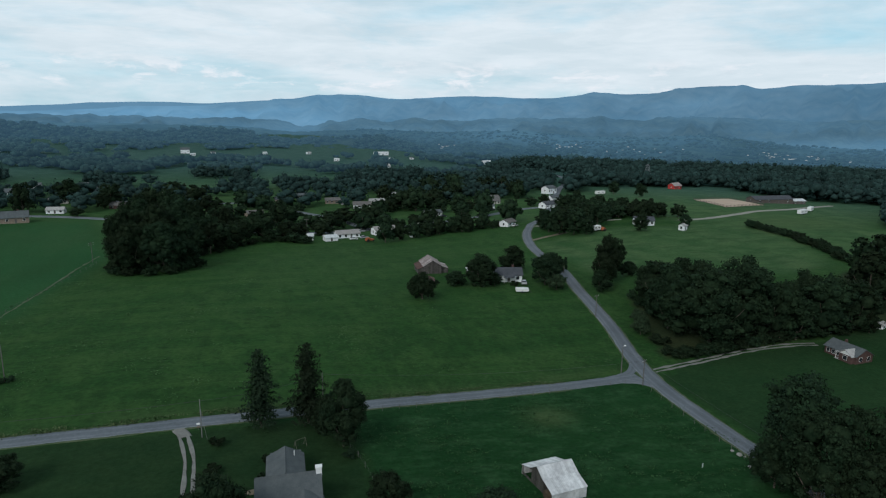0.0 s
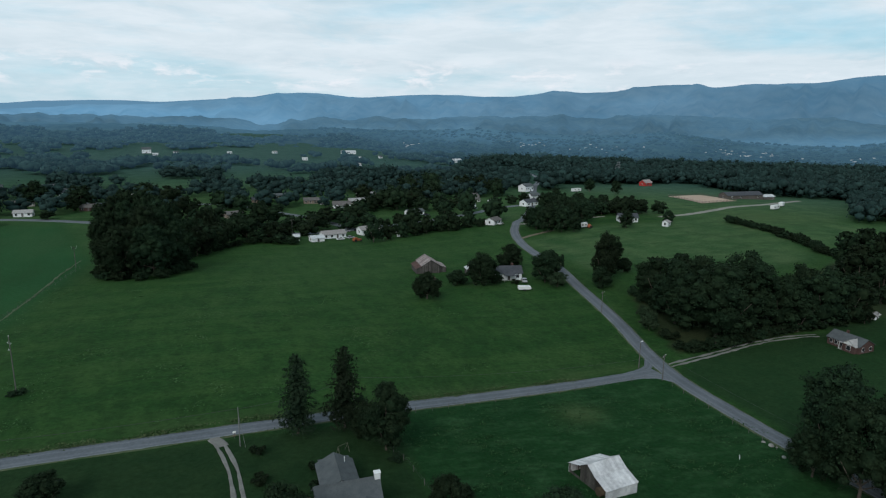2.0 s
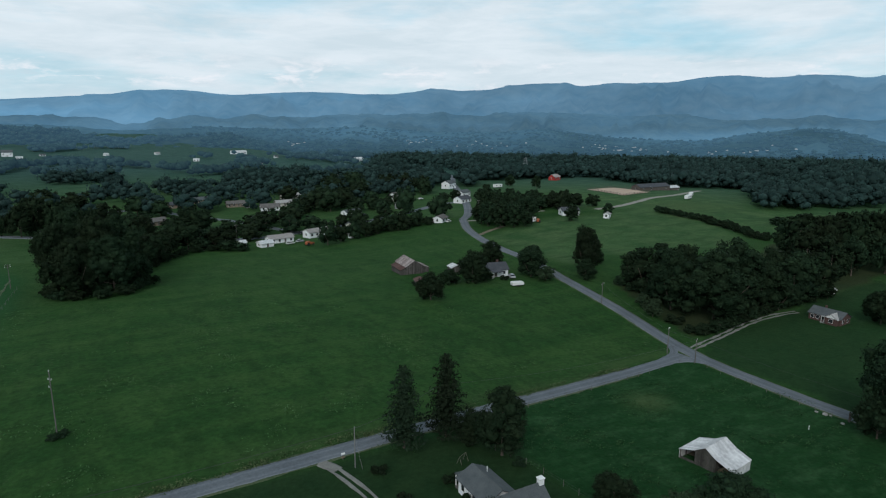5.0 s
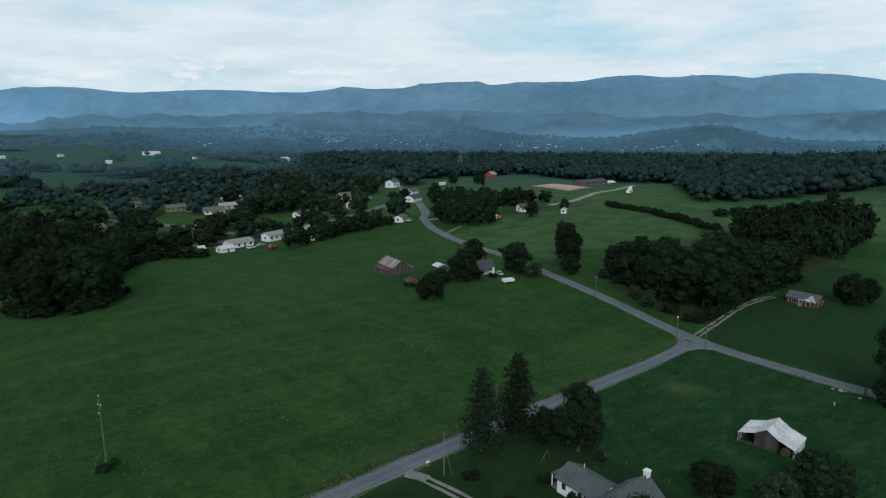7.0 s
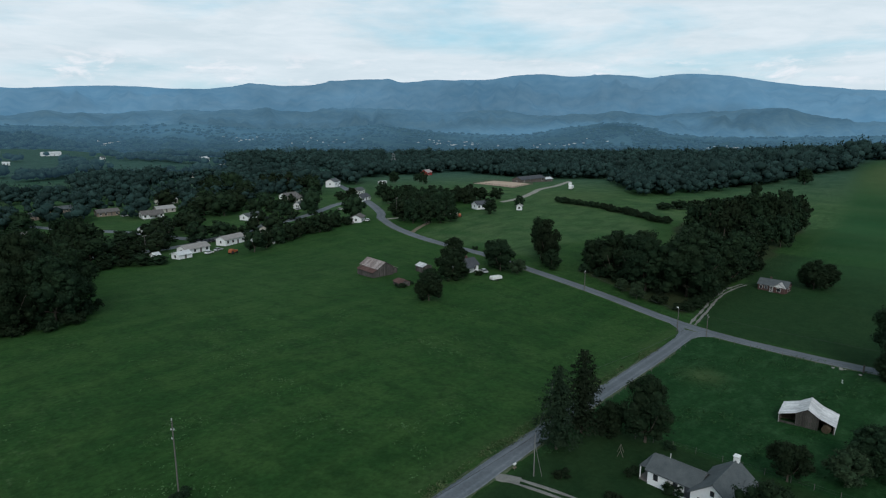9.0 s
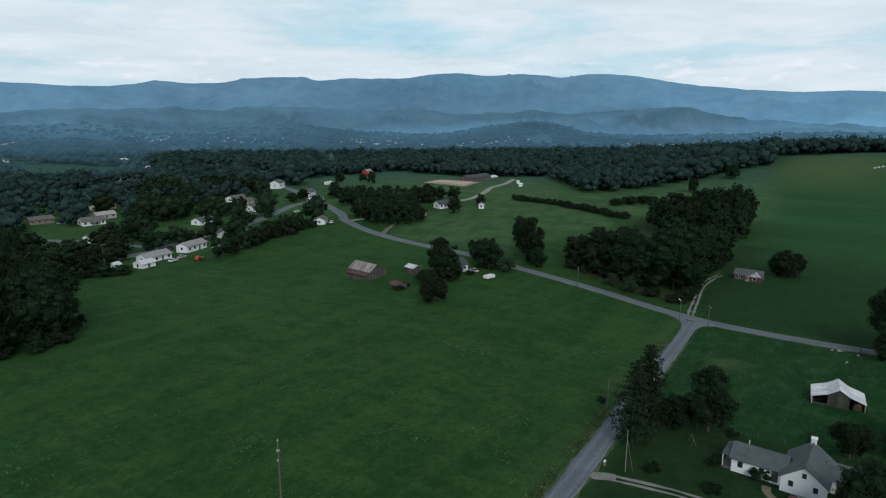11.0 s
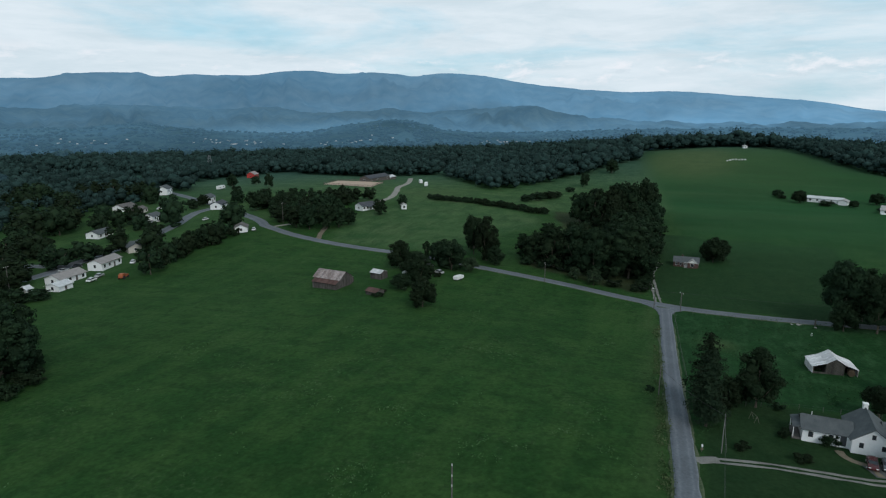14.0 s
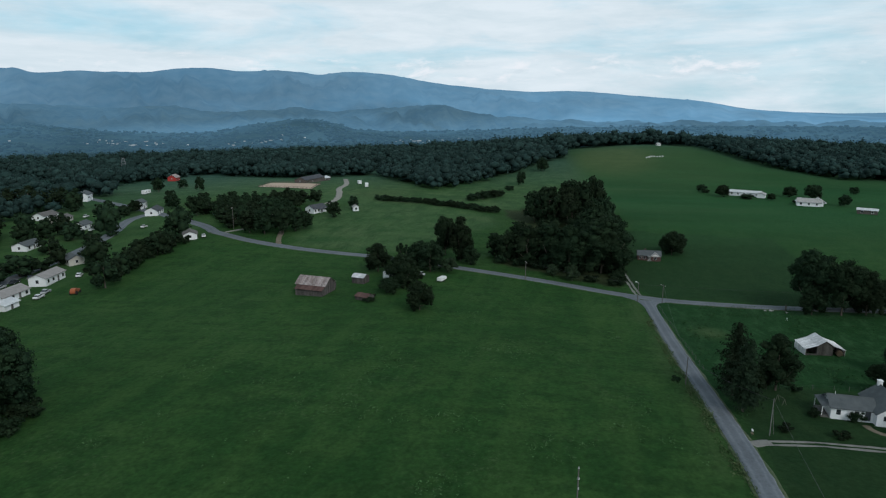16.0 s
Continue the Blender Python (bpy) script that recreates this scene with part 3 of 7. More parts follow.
def haze_glow(m, near=320.0, far=4300.0, power=1.0, mist=None, span=(-60, 60), patches=0.0, middle=None):
    """Haze put into the emission of the far backdrop: stronger the farther off the slope lies, and most low down, in
    the hollows.
    """
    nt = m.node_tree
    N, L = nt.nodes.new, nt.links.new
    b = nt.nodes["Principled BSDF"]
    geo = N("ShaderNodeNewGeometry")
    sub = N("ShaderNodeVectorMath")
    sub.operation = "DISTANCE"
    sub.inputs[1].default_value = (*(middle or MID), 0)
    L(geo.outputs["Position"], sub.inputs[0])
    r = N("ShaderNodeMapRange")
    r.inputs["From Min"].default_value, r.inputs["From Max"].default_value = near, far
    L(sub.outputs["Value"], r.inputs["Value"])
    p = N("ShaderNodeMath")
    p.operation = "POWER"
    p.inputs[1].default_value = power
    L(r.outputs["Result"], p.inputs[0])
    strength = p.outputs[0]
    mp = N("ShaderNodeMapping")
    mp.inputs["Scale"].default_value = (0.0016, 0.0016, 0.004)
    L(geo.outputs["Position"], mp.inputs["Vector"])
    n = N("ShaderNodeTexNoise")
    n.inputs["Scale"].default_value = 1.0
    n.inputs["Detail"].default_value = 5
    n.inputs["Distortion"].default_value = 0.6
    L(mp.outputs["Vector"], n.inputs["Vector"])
    # noise makes the painted haze uneven over the slopes
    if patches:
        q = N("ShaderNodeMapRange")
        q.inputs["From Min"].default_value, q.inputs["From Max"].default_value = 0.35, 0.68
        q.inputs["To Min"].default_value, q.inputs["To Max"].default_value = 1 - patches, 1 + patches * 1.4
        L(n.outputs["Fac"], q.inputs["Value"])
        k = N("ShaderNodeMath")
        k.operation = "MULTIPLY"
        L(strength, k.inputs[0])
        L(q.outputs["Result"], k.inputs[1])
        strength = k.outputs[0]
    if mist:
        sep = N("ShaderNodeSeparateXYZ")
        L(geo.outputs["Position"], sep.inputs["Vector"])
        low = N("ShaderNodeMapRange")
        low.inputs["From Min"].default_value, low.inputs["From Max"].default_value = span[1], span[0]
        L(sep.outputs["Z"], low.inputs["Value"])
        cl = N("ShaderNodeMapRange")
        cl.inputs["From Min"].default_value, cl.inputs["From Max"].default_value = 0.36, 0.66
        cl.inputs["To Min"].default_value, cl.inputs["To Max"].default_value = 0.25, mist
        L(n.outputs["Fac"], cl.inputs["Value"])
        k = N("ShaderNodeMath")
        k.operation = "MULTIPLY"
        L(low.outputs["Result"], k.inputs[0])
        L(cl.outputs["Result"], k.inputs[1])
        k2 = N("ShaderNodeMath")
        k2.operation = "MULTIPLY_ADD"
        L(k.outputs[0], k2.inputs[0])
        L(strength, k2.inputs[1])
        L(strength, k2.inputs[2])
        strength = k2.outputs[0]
    b.inputs["Emission Color"].default_value = (*HAZE, 1)
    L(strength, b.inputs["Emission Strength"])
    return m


MID = (-70.0, 60.0)


def ridge(name, label, material, profile, r_foot, r_top, r_back, z_foot, seed, rough, az0=-75, az1=165, step=0.35, spurs=0.25, rows=14, power=0.8, canopy=0.0, humps=0.0):
    """A range of hills round the valley. profile: bearing and angle of its crest above the eye's level, in degrees."""
    az = np.arange(az0, az1, step)
    pa, pe = np.array(profile[0::2], float), np.array(profile[1::2], float)
    wide = np.arange(az0 - 3, az1 + 3, 0.1)
    k = np.exp(-0.5 * (np.arange(-20, 21) * 0.1 / 0.45) ** 2)
    smooth = np.convolve(np.pad(np.interp(wide, pa, pe), 20, mode="edge"), k / k.sum(), mode="valid")

    def place(a, j):
        if j <= rows:
            u = j / rows
            r = r_foot + (r_top - r_foot) * u
            shape = u ** power
        else:
            u = 1.0
            r = r_top + (r_back - r_top) * (j - rows) / 2
            shape = 1 - 0.6 * (j - rows) / 2
        crest = 55 + r_top * math.tan(radians(float(np.interp(a, wide, smooth)) + humps * (noise.noise(Vector((a * 0.42, seed, 1.0))) + 0.5 * noise.noise(Vector((a * 1.1, seed, 4.0))))))
        x, y = MID[0] + r * math.sin(radians(a)), MID[1] + r * math.cos(radians(a))
        n = noise.fractal(Vector((x / rough, y / rough, seed)), 0.9, 2.1, 5)
        sp = noise.noise(Vector((a * 0.55, u * 1.1, seed + 7))) + 0.6 * noise.noise(Vector((a * 1.6, u * 1.5, seed + 3)))
        z = z_foot + (crest - z_foot) * max(0, shape + spurs * sp * math.sin(math.pi * u) * (0.3 + shape))
        z += n * (crest - z_foot) * (0.10 * min(1, 3 * shape) if j < rows else 0.03)
        if canopy:
            z += canopy * noise.noise(Vector((x / 17, y / 17, seed)))
        return x, y, z

    V = [place(a, j) for a in az for j in range(rows + 3)]
    n = rows + 3
    idx = np.arange(len(V)).reshape(-1, n)
    F = np.stack([idx[:-1, :-1], idx[1:, :-1], idx[1:, 1:], idx[:-1, 1:]], -1).reshape(-1, 4)
    tagged(new(name, arrays_mesh(name, V, F, material, smooth=True)), label, "hills", kind="structure")
    return place


def slope(name, c1, c2, scale, fine, bump):
    return mat(name, c1, c2, 1.0, scale, fine, bump=bump, spec=0.0)


# the farthest leaves also glow, as haze before them
haze_glow(LEAF_HAZE_GLOW)
# each range carries its haze as emission, set by distance
H_RANGE = haze_glow(slope("farthest_slopes", (0.04, 0.06, 0.07), (0.06, 0.08, 0.09), 0.0016, 0.008, 0.0), near=1500.0, far=3200.0)
H_MOUNT = haze_glow(slope("mountain_slopes", (0.02, 0.04, 0.05), (0.07, 0.09, 0.095), 0.0022, 0.012, 0.0), near=500.0, far=2850.0, power=0.6, mist=0.5, span=(-60, 200), patches=0.10, middle=(1430.0, 1560.0))
H_FAR = haze_glow(slope("foothill_woods", (0.018, 0.034, 0.036), (0.05, 0.07, 0.062), 0.006, 0.03, 0.6), power=1.15, mist=0.95, span=(-62, 40), patches=0.18)
H_MIDDLE = haze_glow(slope("valley_fields_and_woods", (0.010, 0.024, 0.024), (0.036, 0.062, 0.050), 0.008, 0.05, 0.9), patches=0.28)
H_NEAR = haze_glow(slope("near_hill_woods", (0.012, 0.024, 0.017), (0.034, 0.052, 0.034), 0.03, 0.09, 1.0))
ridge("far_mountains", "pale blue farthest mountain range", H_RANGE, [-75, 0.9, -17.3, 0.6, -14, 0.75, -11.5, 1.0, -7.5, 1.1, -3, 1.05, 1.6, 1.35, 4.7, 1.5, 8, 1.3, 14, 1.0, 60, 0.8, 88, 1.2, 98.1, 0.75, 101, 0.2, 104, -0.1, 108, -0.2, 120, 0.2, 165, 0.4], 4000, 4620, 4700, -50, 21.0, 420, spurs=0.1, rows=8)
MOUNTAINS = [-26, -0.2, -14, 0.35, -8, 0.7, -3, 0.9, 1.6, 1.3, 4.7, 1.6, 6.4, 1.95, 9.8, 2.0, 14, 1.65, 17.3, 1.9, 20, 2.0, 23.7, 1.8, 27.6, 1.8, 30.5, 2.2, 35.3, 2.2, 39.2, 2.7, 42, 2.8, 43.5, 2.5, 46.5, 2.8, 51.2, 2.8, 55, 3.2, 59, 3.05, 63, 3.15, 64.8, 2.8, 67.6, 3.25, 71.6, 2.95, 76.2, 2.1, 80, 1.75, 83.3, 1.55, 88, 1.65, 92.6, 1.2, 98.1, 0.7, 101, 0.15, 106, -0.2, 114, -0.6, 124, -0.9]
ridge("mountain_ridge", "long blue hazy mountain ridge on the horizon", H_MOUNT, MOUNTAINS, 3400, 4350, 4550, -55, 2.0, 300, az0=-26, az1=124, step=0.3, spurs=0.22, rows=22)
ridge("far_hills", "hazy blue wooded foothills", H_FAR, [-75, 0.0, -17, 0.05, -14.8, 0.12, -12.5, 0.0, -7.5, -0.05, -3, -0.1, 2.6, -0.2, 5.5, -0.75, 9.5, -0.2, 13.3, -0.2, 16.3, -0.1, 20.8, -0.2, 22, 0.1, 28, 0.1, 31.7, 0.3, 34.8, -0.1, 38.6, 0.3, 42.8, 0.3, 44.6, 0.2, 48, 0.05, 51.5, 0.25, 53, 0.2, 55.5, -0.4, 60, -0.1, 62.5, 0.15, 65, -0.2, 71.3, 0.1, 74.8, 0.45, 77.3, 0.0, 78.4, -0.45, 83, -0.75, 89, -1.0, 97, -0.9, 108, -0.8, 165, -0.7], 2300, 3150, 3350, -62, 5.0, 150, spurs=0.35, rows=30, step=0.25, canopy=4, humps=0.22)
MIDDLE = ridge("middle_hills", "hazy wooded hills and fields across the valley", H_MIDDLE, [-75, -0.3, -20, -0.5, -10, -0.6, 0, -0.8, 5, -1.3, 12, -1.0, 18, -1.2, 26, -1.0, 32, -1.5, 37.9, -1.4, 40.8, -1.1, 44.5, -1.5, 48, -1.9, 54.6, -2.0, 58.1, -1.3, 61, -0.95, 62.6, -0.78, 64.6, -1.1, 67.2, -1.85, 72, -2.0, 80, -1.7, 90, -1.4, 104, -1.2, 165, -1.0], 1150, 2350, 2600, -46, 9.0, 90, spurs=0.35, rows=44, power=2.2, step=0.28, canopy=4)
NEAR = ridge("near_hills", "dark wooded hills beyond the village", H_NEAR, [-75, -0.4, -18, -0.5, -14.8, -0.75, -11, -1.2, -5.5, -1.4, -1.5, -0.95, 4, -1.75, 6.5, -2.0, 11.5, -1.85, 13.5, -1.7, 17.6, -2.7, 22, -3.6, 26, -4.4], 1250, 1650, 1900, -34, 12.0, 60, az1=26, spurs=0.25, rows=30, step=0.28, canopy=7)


def far_town():
    """Small pale buildings far down the valley, too many and too small to count."""
    rng = random.Random(31)
    bm = bmesh.new()
    for bearing, j, n, spread in ((47.5, 28, 40, 2.6), (30.0, 29, 18, 2.2), (19.5, 26, 6, 1.5), (36, 26, 12, 5.0), (58, 24, 16, 4.0), (72.5, 26, 24, 3.0), (77, 24, 8, 2.0), (86, 24, 5, 4.0)):
        for i in range(n):
            x, y, z = MIDDLE(bearing + rng.gauss(0, 0.5) * spread, int(j + rng.uniform(-2, 3)))
            l, w, h = rng.uniform(3, 7) * (3 if rng.random() < 0.06 else 1), rng.uniform(3, 5), rng.uniform(1.6, 2.6)
            bmesh.ops.create_cube(bm, size=1, matrix=pose(x, y, z + h / 2 + 1.5, 0, 0, rng.uniform(0, 180)) @ Matrix.Diagonal((l, w, h, 1)))
    me = bpy.data.meshes.new("far_town")
    bm.to_mesh(me)
    bm.free()
    me.materials.append(mat("far_pale_walls", (0.34, 0.37, 0.39), (0.52, 0.55, 0.57), 0.8, 0.02, 0.1, bump=0))
    tagged(new("far_town", me), "scattered pale buildings of a far valley town", "town", kind="stuff")


far_town()


# ---- trees ----
def quads(centres, normals, sizes, rng, aspect=0.7):
    """Small leaf-shaped four-corner patches at centres, facing about along normals."""
    n = len(centres)
    up = rng.normal(size=(n, 3))
    u = np.cross(normals, up)
    u /= np.linalg.norm(u, axis=1, keepdims=True) + 1e-9
    v = np.cross(normals, u)
    s = sizes[:, None]
    a = centres - u * s
    b = centres - v * s * aspect + normals * s * 0.15
    c = centres + u * s
    d = centres + v * s * aspect + normals * s * 0.15
    V = np.stack([a, b, c, d], 1).reshape(-1, 3)
    return V, np.arange(4 * n).reshape(-1, 4)


def ico(sub):
    bm = bmesh.new()
    bmesh.ops.create_icosphere(bm, subdivisions=sub, radius=1.0)
    V = np.array([v.co[:] for v in bm.verts])
    F = np.array([[v.index for v in f.verts] for f in bm.faces])
    bm.free()
    return V, F


ICO = {s: ico(s) for s in (1, 2)}


def lobe_places(rng, n, h, r, base, lean=0.0):
    """Centres, half-widths and half-heights of the great lobes that make up a crown."""
    cz, rz = (h + base) / 2, (h - base) / 2
    out = []
    for i in range(n):
        z = (1 - 1.86 * (i + 0.35) / n if n > 7 else 0.78 - 1.6 * (i + 0.35) / n) + rng.uniform(-0.08, 0.08)
        a = 2.4 * i + rng.uniform(-0.45, 0.45)
        s = math.sqrt(max(0.0, 1 - z * z))
        d = np.array([math.cos(a) * s, math.sin(a) * s, z])
        k = rng.uniform(0.40, 0.57)
        if n < 5:
            # small woodland crowns: a few broad lobes side by side
            z = rng.uniform(-0.15, 0.4)
            d = np.array([math.cos(a) * 0.9, math.sin(a) * 0.9, z])
            k = rng.uniform(0.56, 0.74)
        kr, kz = k * r, k * (0.55 * rz + 0.45 * min(r, rz))
        reach = rng.uniform(0.86, 1.06)
        p = d * np.array([r - kr, r - kr, rz - kz]) * reach + np.array([0, 0, cz])
        p[0] += lean * (p[2] - base)
        if base < 0.1 * h:
            p[2] -= 0.17 * (h - p[2])
        p[2] = max(p[2], base + kz * 0.3)
        out.append((p, d, kr, kz))
    return out


def crown_arrays(rng, h, r, base, lobes, clumps, leaves, leaf, lean=0.0):
    """A broad crown: great lobes, each beset with clumps of leaves, with hollows between, from height base to h."""
    LV, LN, LS = [], [], []
    cv, cf, off = [], [], 0

    def heart(c, kr, kz, sub):
        nonlocal off
        v, f = ICO[sub]
        cv.append(c + v * np.array([kr, kr, kz]) * rng.uniform(0.68 if lobes > 4 else 0.82, 1.12, (len(v), 1)))
        cf.append(f + off)
        off += len(v)

    def leaves_on(c, kr, kz, n, out, lo, hi):
        q = rng.normal(size=(n, 3)) + out
        q[:, 2] = np.abs(q[:, 2]) * np.where(rng.random(n) < 0.78, 1, -1)
        q /= np.linalg.norm(q, axis=1, keepdims=True)
        LV.append(c + q * rng.uniform(lo, hi, n)[:, None] * np.array([kr, kr, kz]))
        nn = q + rng.normal(size=(n, 3)) * 0.8
        LN.append(nn / np.linalg.norm(nn, axis=1, keepdims=True))
        LS.append(rng.uniform(0.55, 1.35, n) * leaf)

    for p, d, kr, kz in lobe_places(rng, lobes, h, r, base, lean):
        core = 0.9 if lobes < 5 else {9: 0.6, 8: 0.6, 7: 0.66, 6: 0.68, 5: 0.74, 4: 0.74}.get(clumps, 0.82)
        heart(p, kr * core, kz * core, 2 if clumps > 5 else 1)
        leaves_on(p, kr, kz, int(leaves * max(clumps, 2) * (0.85 if clumps > 7 else 0.55)), 0.7 * d, 0.72, 1.0)
        for _ in range(clumps):
            u = rng.normal(size=3)
            u = u / np.linalg.norm(u) + 0.75 * d + np.array([0, 0, 0.18])
            u /= np.linalg.norm(u)
            k = rng.uniform(0.26, 0.46) * kr
            c = p + u * np.array([kr, kr, kz]) * rng.uniform(0.70, 0.95)
            if c[2] < k * 0.6:
                continue
            if clumps > 2:
                heart(c, k * 0.74, k * 0.60, 1)
            leaves_on(c, k * 1.06, k * 0.86, max(2, int(leaves * (k / (0.36 * kr)) ** 2)), 0.5 * u, 0.6, 1.22)
    V, F = quads(np.concatenate(LV), np.concatenate(LN), np.concatenate(LS), rng)
    return V, F, np.concatenate(cv), np.concatenate(cf)


def mixed_mesh(name, V, F, cv, cf, material):
    """Leaf patches and three-cornered hearts in one mesh."""
    T = np.concatenate([F[:, [0, 1, 2]], F[:, [0, 2, 3]], cf + len(V)])
    return arrays_mesh(name, np.concatenate([V, cv]), T, material)


def trunk_bm(rng, h, base, r, lean=0.0, limbs=5, girth=0.035):
    bm = bmesh.new()
    top = base + (h - base) * 0.55
    pts = [(0, 0, -0.3), (0.02 * h * rng.uniform(-1, 1) * 0.3, 0, base * 0.5), (lean * base * 0.2, 0.01 * h * rng.uniform(-1, 1), base), (lean * (top - base), 0, top)]
    tube(bm, pts, girth * h * 0.62, girth * h * 0.2, 8)
    for i in range(limbs):
        a = 6.283 * i / limbs + rng.uniform(-0.4, 0.4)
        z = base * rng.uniform(0.75, 1.05)
        l = r * rng.uniform(0.5, 0.8)
        p0 = Vector((0, 0, z))
        p2 = Vector((math.cos(a) * l, math.sin(a) * l, z + (h - base) * rng.uniform(0.25, 0.5)))
        tube(bm, [p0, p0.lerp(p2, 0.5) + Vector((0, 0, -0.06 * h)), p2], girth * h * 0.28, girth * h * 0.08, 6)
    return bm


TREE_KINDS = {}


def tree_kind(key, seed, h, r, base, lobes, clumps, leaves, leaf, material, label, name="tree", lean=0.0, limbs=5):
    """A kind of tree, built once, whose copies stand about the place."""
    rng = np.random.default_rng(seed)
    bm = trunk_bm(rng, h, max(base, 0.16 * h), r, lean, limbs)
    tm = bpy.data.meshes.new("trunk")
    bm.to_mesh(tm)
    bm.free()
    tm.materials.append(BARK)
    cm = mixed_mesh("crown", *crown_arrays(rng, h, r, base, lobes, clumps, leaves, leaf, lean), material)
    TREE_KINDS[key] = (tm, cm, h, r, label, name)


def spruce_kind(key, seed, h, r, label):
    rng = np.random.default_rng(seed)
    bm = bmesh.new()
    tube(bm, [(0, 0, -0.3), (0, 0, h * 0.5), (0, 0, h * 0.97)], 0.28, 0.03, 8)
    tm = bpy.data.meshes.new("trunk")
    bm.to_mesh(tm)
    bm.free()
    tm.materials.append(BARK)
    P, Nn, S = [], [], []
    z = h * 0.17
    while z < h * 0.985:
        t = z / h
        L = r * (1 - t) ** 0.40 * (0.62 + 0.38 * min(1, t * 4)) + 0.15
        n = max(5, int(11 * (1 - t * 0.5)))
        for i in range(n):
            a = 6.283 * (i + rng.random()) / n
            l = L * rng.uniform(0.4, 1.3)
            m = int(8 + l * 8)
            s = rng.uniform(0.08, 1, m) ** 0.8
            dx = math.cos(a) * s * l
            dy = math.sin(a) * s * l
            dz = z - 0.30 * l * s + 0.12 * l * s * s - rng.uniform(0, 0.35, m)
            side = rng.normal(size=m) * 0.13 * l
            P.append(np.stack([dx - math.sin(a) * side, dy + math.cos(a) * side, dz], 1))
            q = np.stack([np.full(m, math.cos(a) * 0.5), np.full(m, math.sin(a) * 0.5), np.full(m, 0.8)], 1) + rng.normal(size=(m, 3)) * 0.4
            Nn.append(q / np.linalg.norm(q, axis=1, keepdims=True))
            S.append(rng.uniform(0.2, 0.42, m) * (0.7 + 0.5 * (1 - t)))
        z += 0.34 + 0.36 * (1 - t)
    V, F = quads(np.concatenate(P), np.concatenate(Nn), np.concatenate(S), rng, 0.45)
    # dark heart along the stem
    v, f = ICO[2]
    w = 1 - (v[:, 2] * 0.5 + 0.5)
    cv = np.stack([v[:, 0] * r * 0.26 * (w + 0.1), v[:, 1] * r * 0.26 * (w + 0.1), h * 0.16 + (v[:, 2] * 0.5 + 0.5) * h * 0.8], 1)
    TREE_KINDS[key] = (tm, mixed_mesh("crown", V, F, cv, f, NEEDLE), h, r, label, "spruce_tree")


def plant(key, x, y, h=None, r=None, turn=None, group="", label=None, rnd=random):
    """Stand a tree of a kind at a place, scaled to its height and spread."""
    tm, cm, h0, r0, lab, name = TREE_KINDS[key]
    sh = (h or h0) / h0
    sr = (r or r0 * sh) / r0
    a = rnd.uniform(0, 360) if turn is None else turn
    e = thing(name, label or lab, "shrub" if name == "shrub" else "tree", group)
    e.empty_display_size = 0.5
    e.matrix_basis = pose(x, y, ground_at(x, y) - 0.05, 0, 0, a) @ Matrix.Diagonal((sr, sr, sh, 1))
    for nm, me in (("trunk", tm), ("crown", cm)):
        if me is not None:
            mesh_part(nm, me, e)
    return e


NEAR_LABEL = "full-leaved broad tree with a dark green crown"
GROVE_LABEL = "tall dark green broad-leaved tree in full leaf"
tree_kind("near_a", 11, 16, 6.5, 0.9, 12, 9, 44, 0.19, LEAF, NEAR_LABEL)
tree_kind("near_b", 12, 16, 5.6, 1.1, 11, 9, 44, 0.19, LEAF, NEAR_LABEL)
tree_kind("near_c", 13, 14, 6.6, 0.6, 12, 9, 44, 0.19, LEAF, NEAR_LABEL)
tree_kind("open_a", 14, 17, 6.2, 2.8, 11, 8, 50, 0.20, LEAF, "tall broad tree with an open crown by the road")
tree_kind("open_b", 15, 15, 6.0, 2.0, 10, 8, 50, 0.20, LEAF, "broad tree with an open crown and forked trunk", lean=0.04)
tree_kind("grove_a", 61, 20, 7.0, 0.8, 11, 7, 22, 0.34, LEAF, GROVE_LABEL)
tree_kind("grove_b", 62, 20, 6.2, 0.8, 10, 7, 22, 0.34, LEAF, GROVE_LABEL)
tree_kind("grove_c", 63, 17, 7.4, 0.5, 12, 6, 22, 0.34, LEAF, GROVE_LABEL)
tree_kind("mid_a", 21, 15, 6.4, 0.5, 9, 5, 16, 0.44, LEAF, "dark green broad-leaved tree")
tree_kind("mid_b", 22, 15, 5.6, 0.6, 8, 5, 16, 0.44, LEAF, "dark green broad-leaved tree")
tree_kind("mid_c", 23, 13, 6.6, 0.4, 9, 5, 16, 0.44, LEAF, "spreading dark green broad-leaved tree")
tree_kind("mid_d", 24, 16, 5.0, 0.6, 8, 5, 16, 0.44, LEAF, "tall dark green broad-leaved tree")
tree_kind("far_a", 31, 14, 6.2, 0.4, 8, 3, 12, 0.60, LEAF, "dark green tree among the houses", limbs=3)
tree_kind("far_b", 32, 14, 5.4, 0.4, 7, 3, 12, 0.60, LEAF, "dark green tree among the houses", limbs=3)
tree_kind("far_c", 33, 12, 6.4, 0.3, 8, 3, 12, 0.60, LEAF, "low spreading tree among the houses", limbs=3)
tree_kind("pale", 41, 8, 3.8, 0.5, 8, 6, 34, 0.20, LEAF_LIGHT, "small tree with pale green leaves")
tree_kind("cedar", 42, 9, 1.7, 0.4, 7, 5, 36, 0.16, LEAF, "narrow upright dark cedar", name="cedar_tree", limbs=2)
tree_kind("shrub", 43, 2.2, 1.6, 0.05, 6, 4, 34, 0.12, LEAF, "rounded dark green garden shrub", name="shrub", limbs=3)
tree_kind("hedge", 44, 4.5, 3.4, 0.1, 7, 4, 20, 0.28, LEAF, "bushy dark green hedgerow shrub", name="shrub", limbs=3)
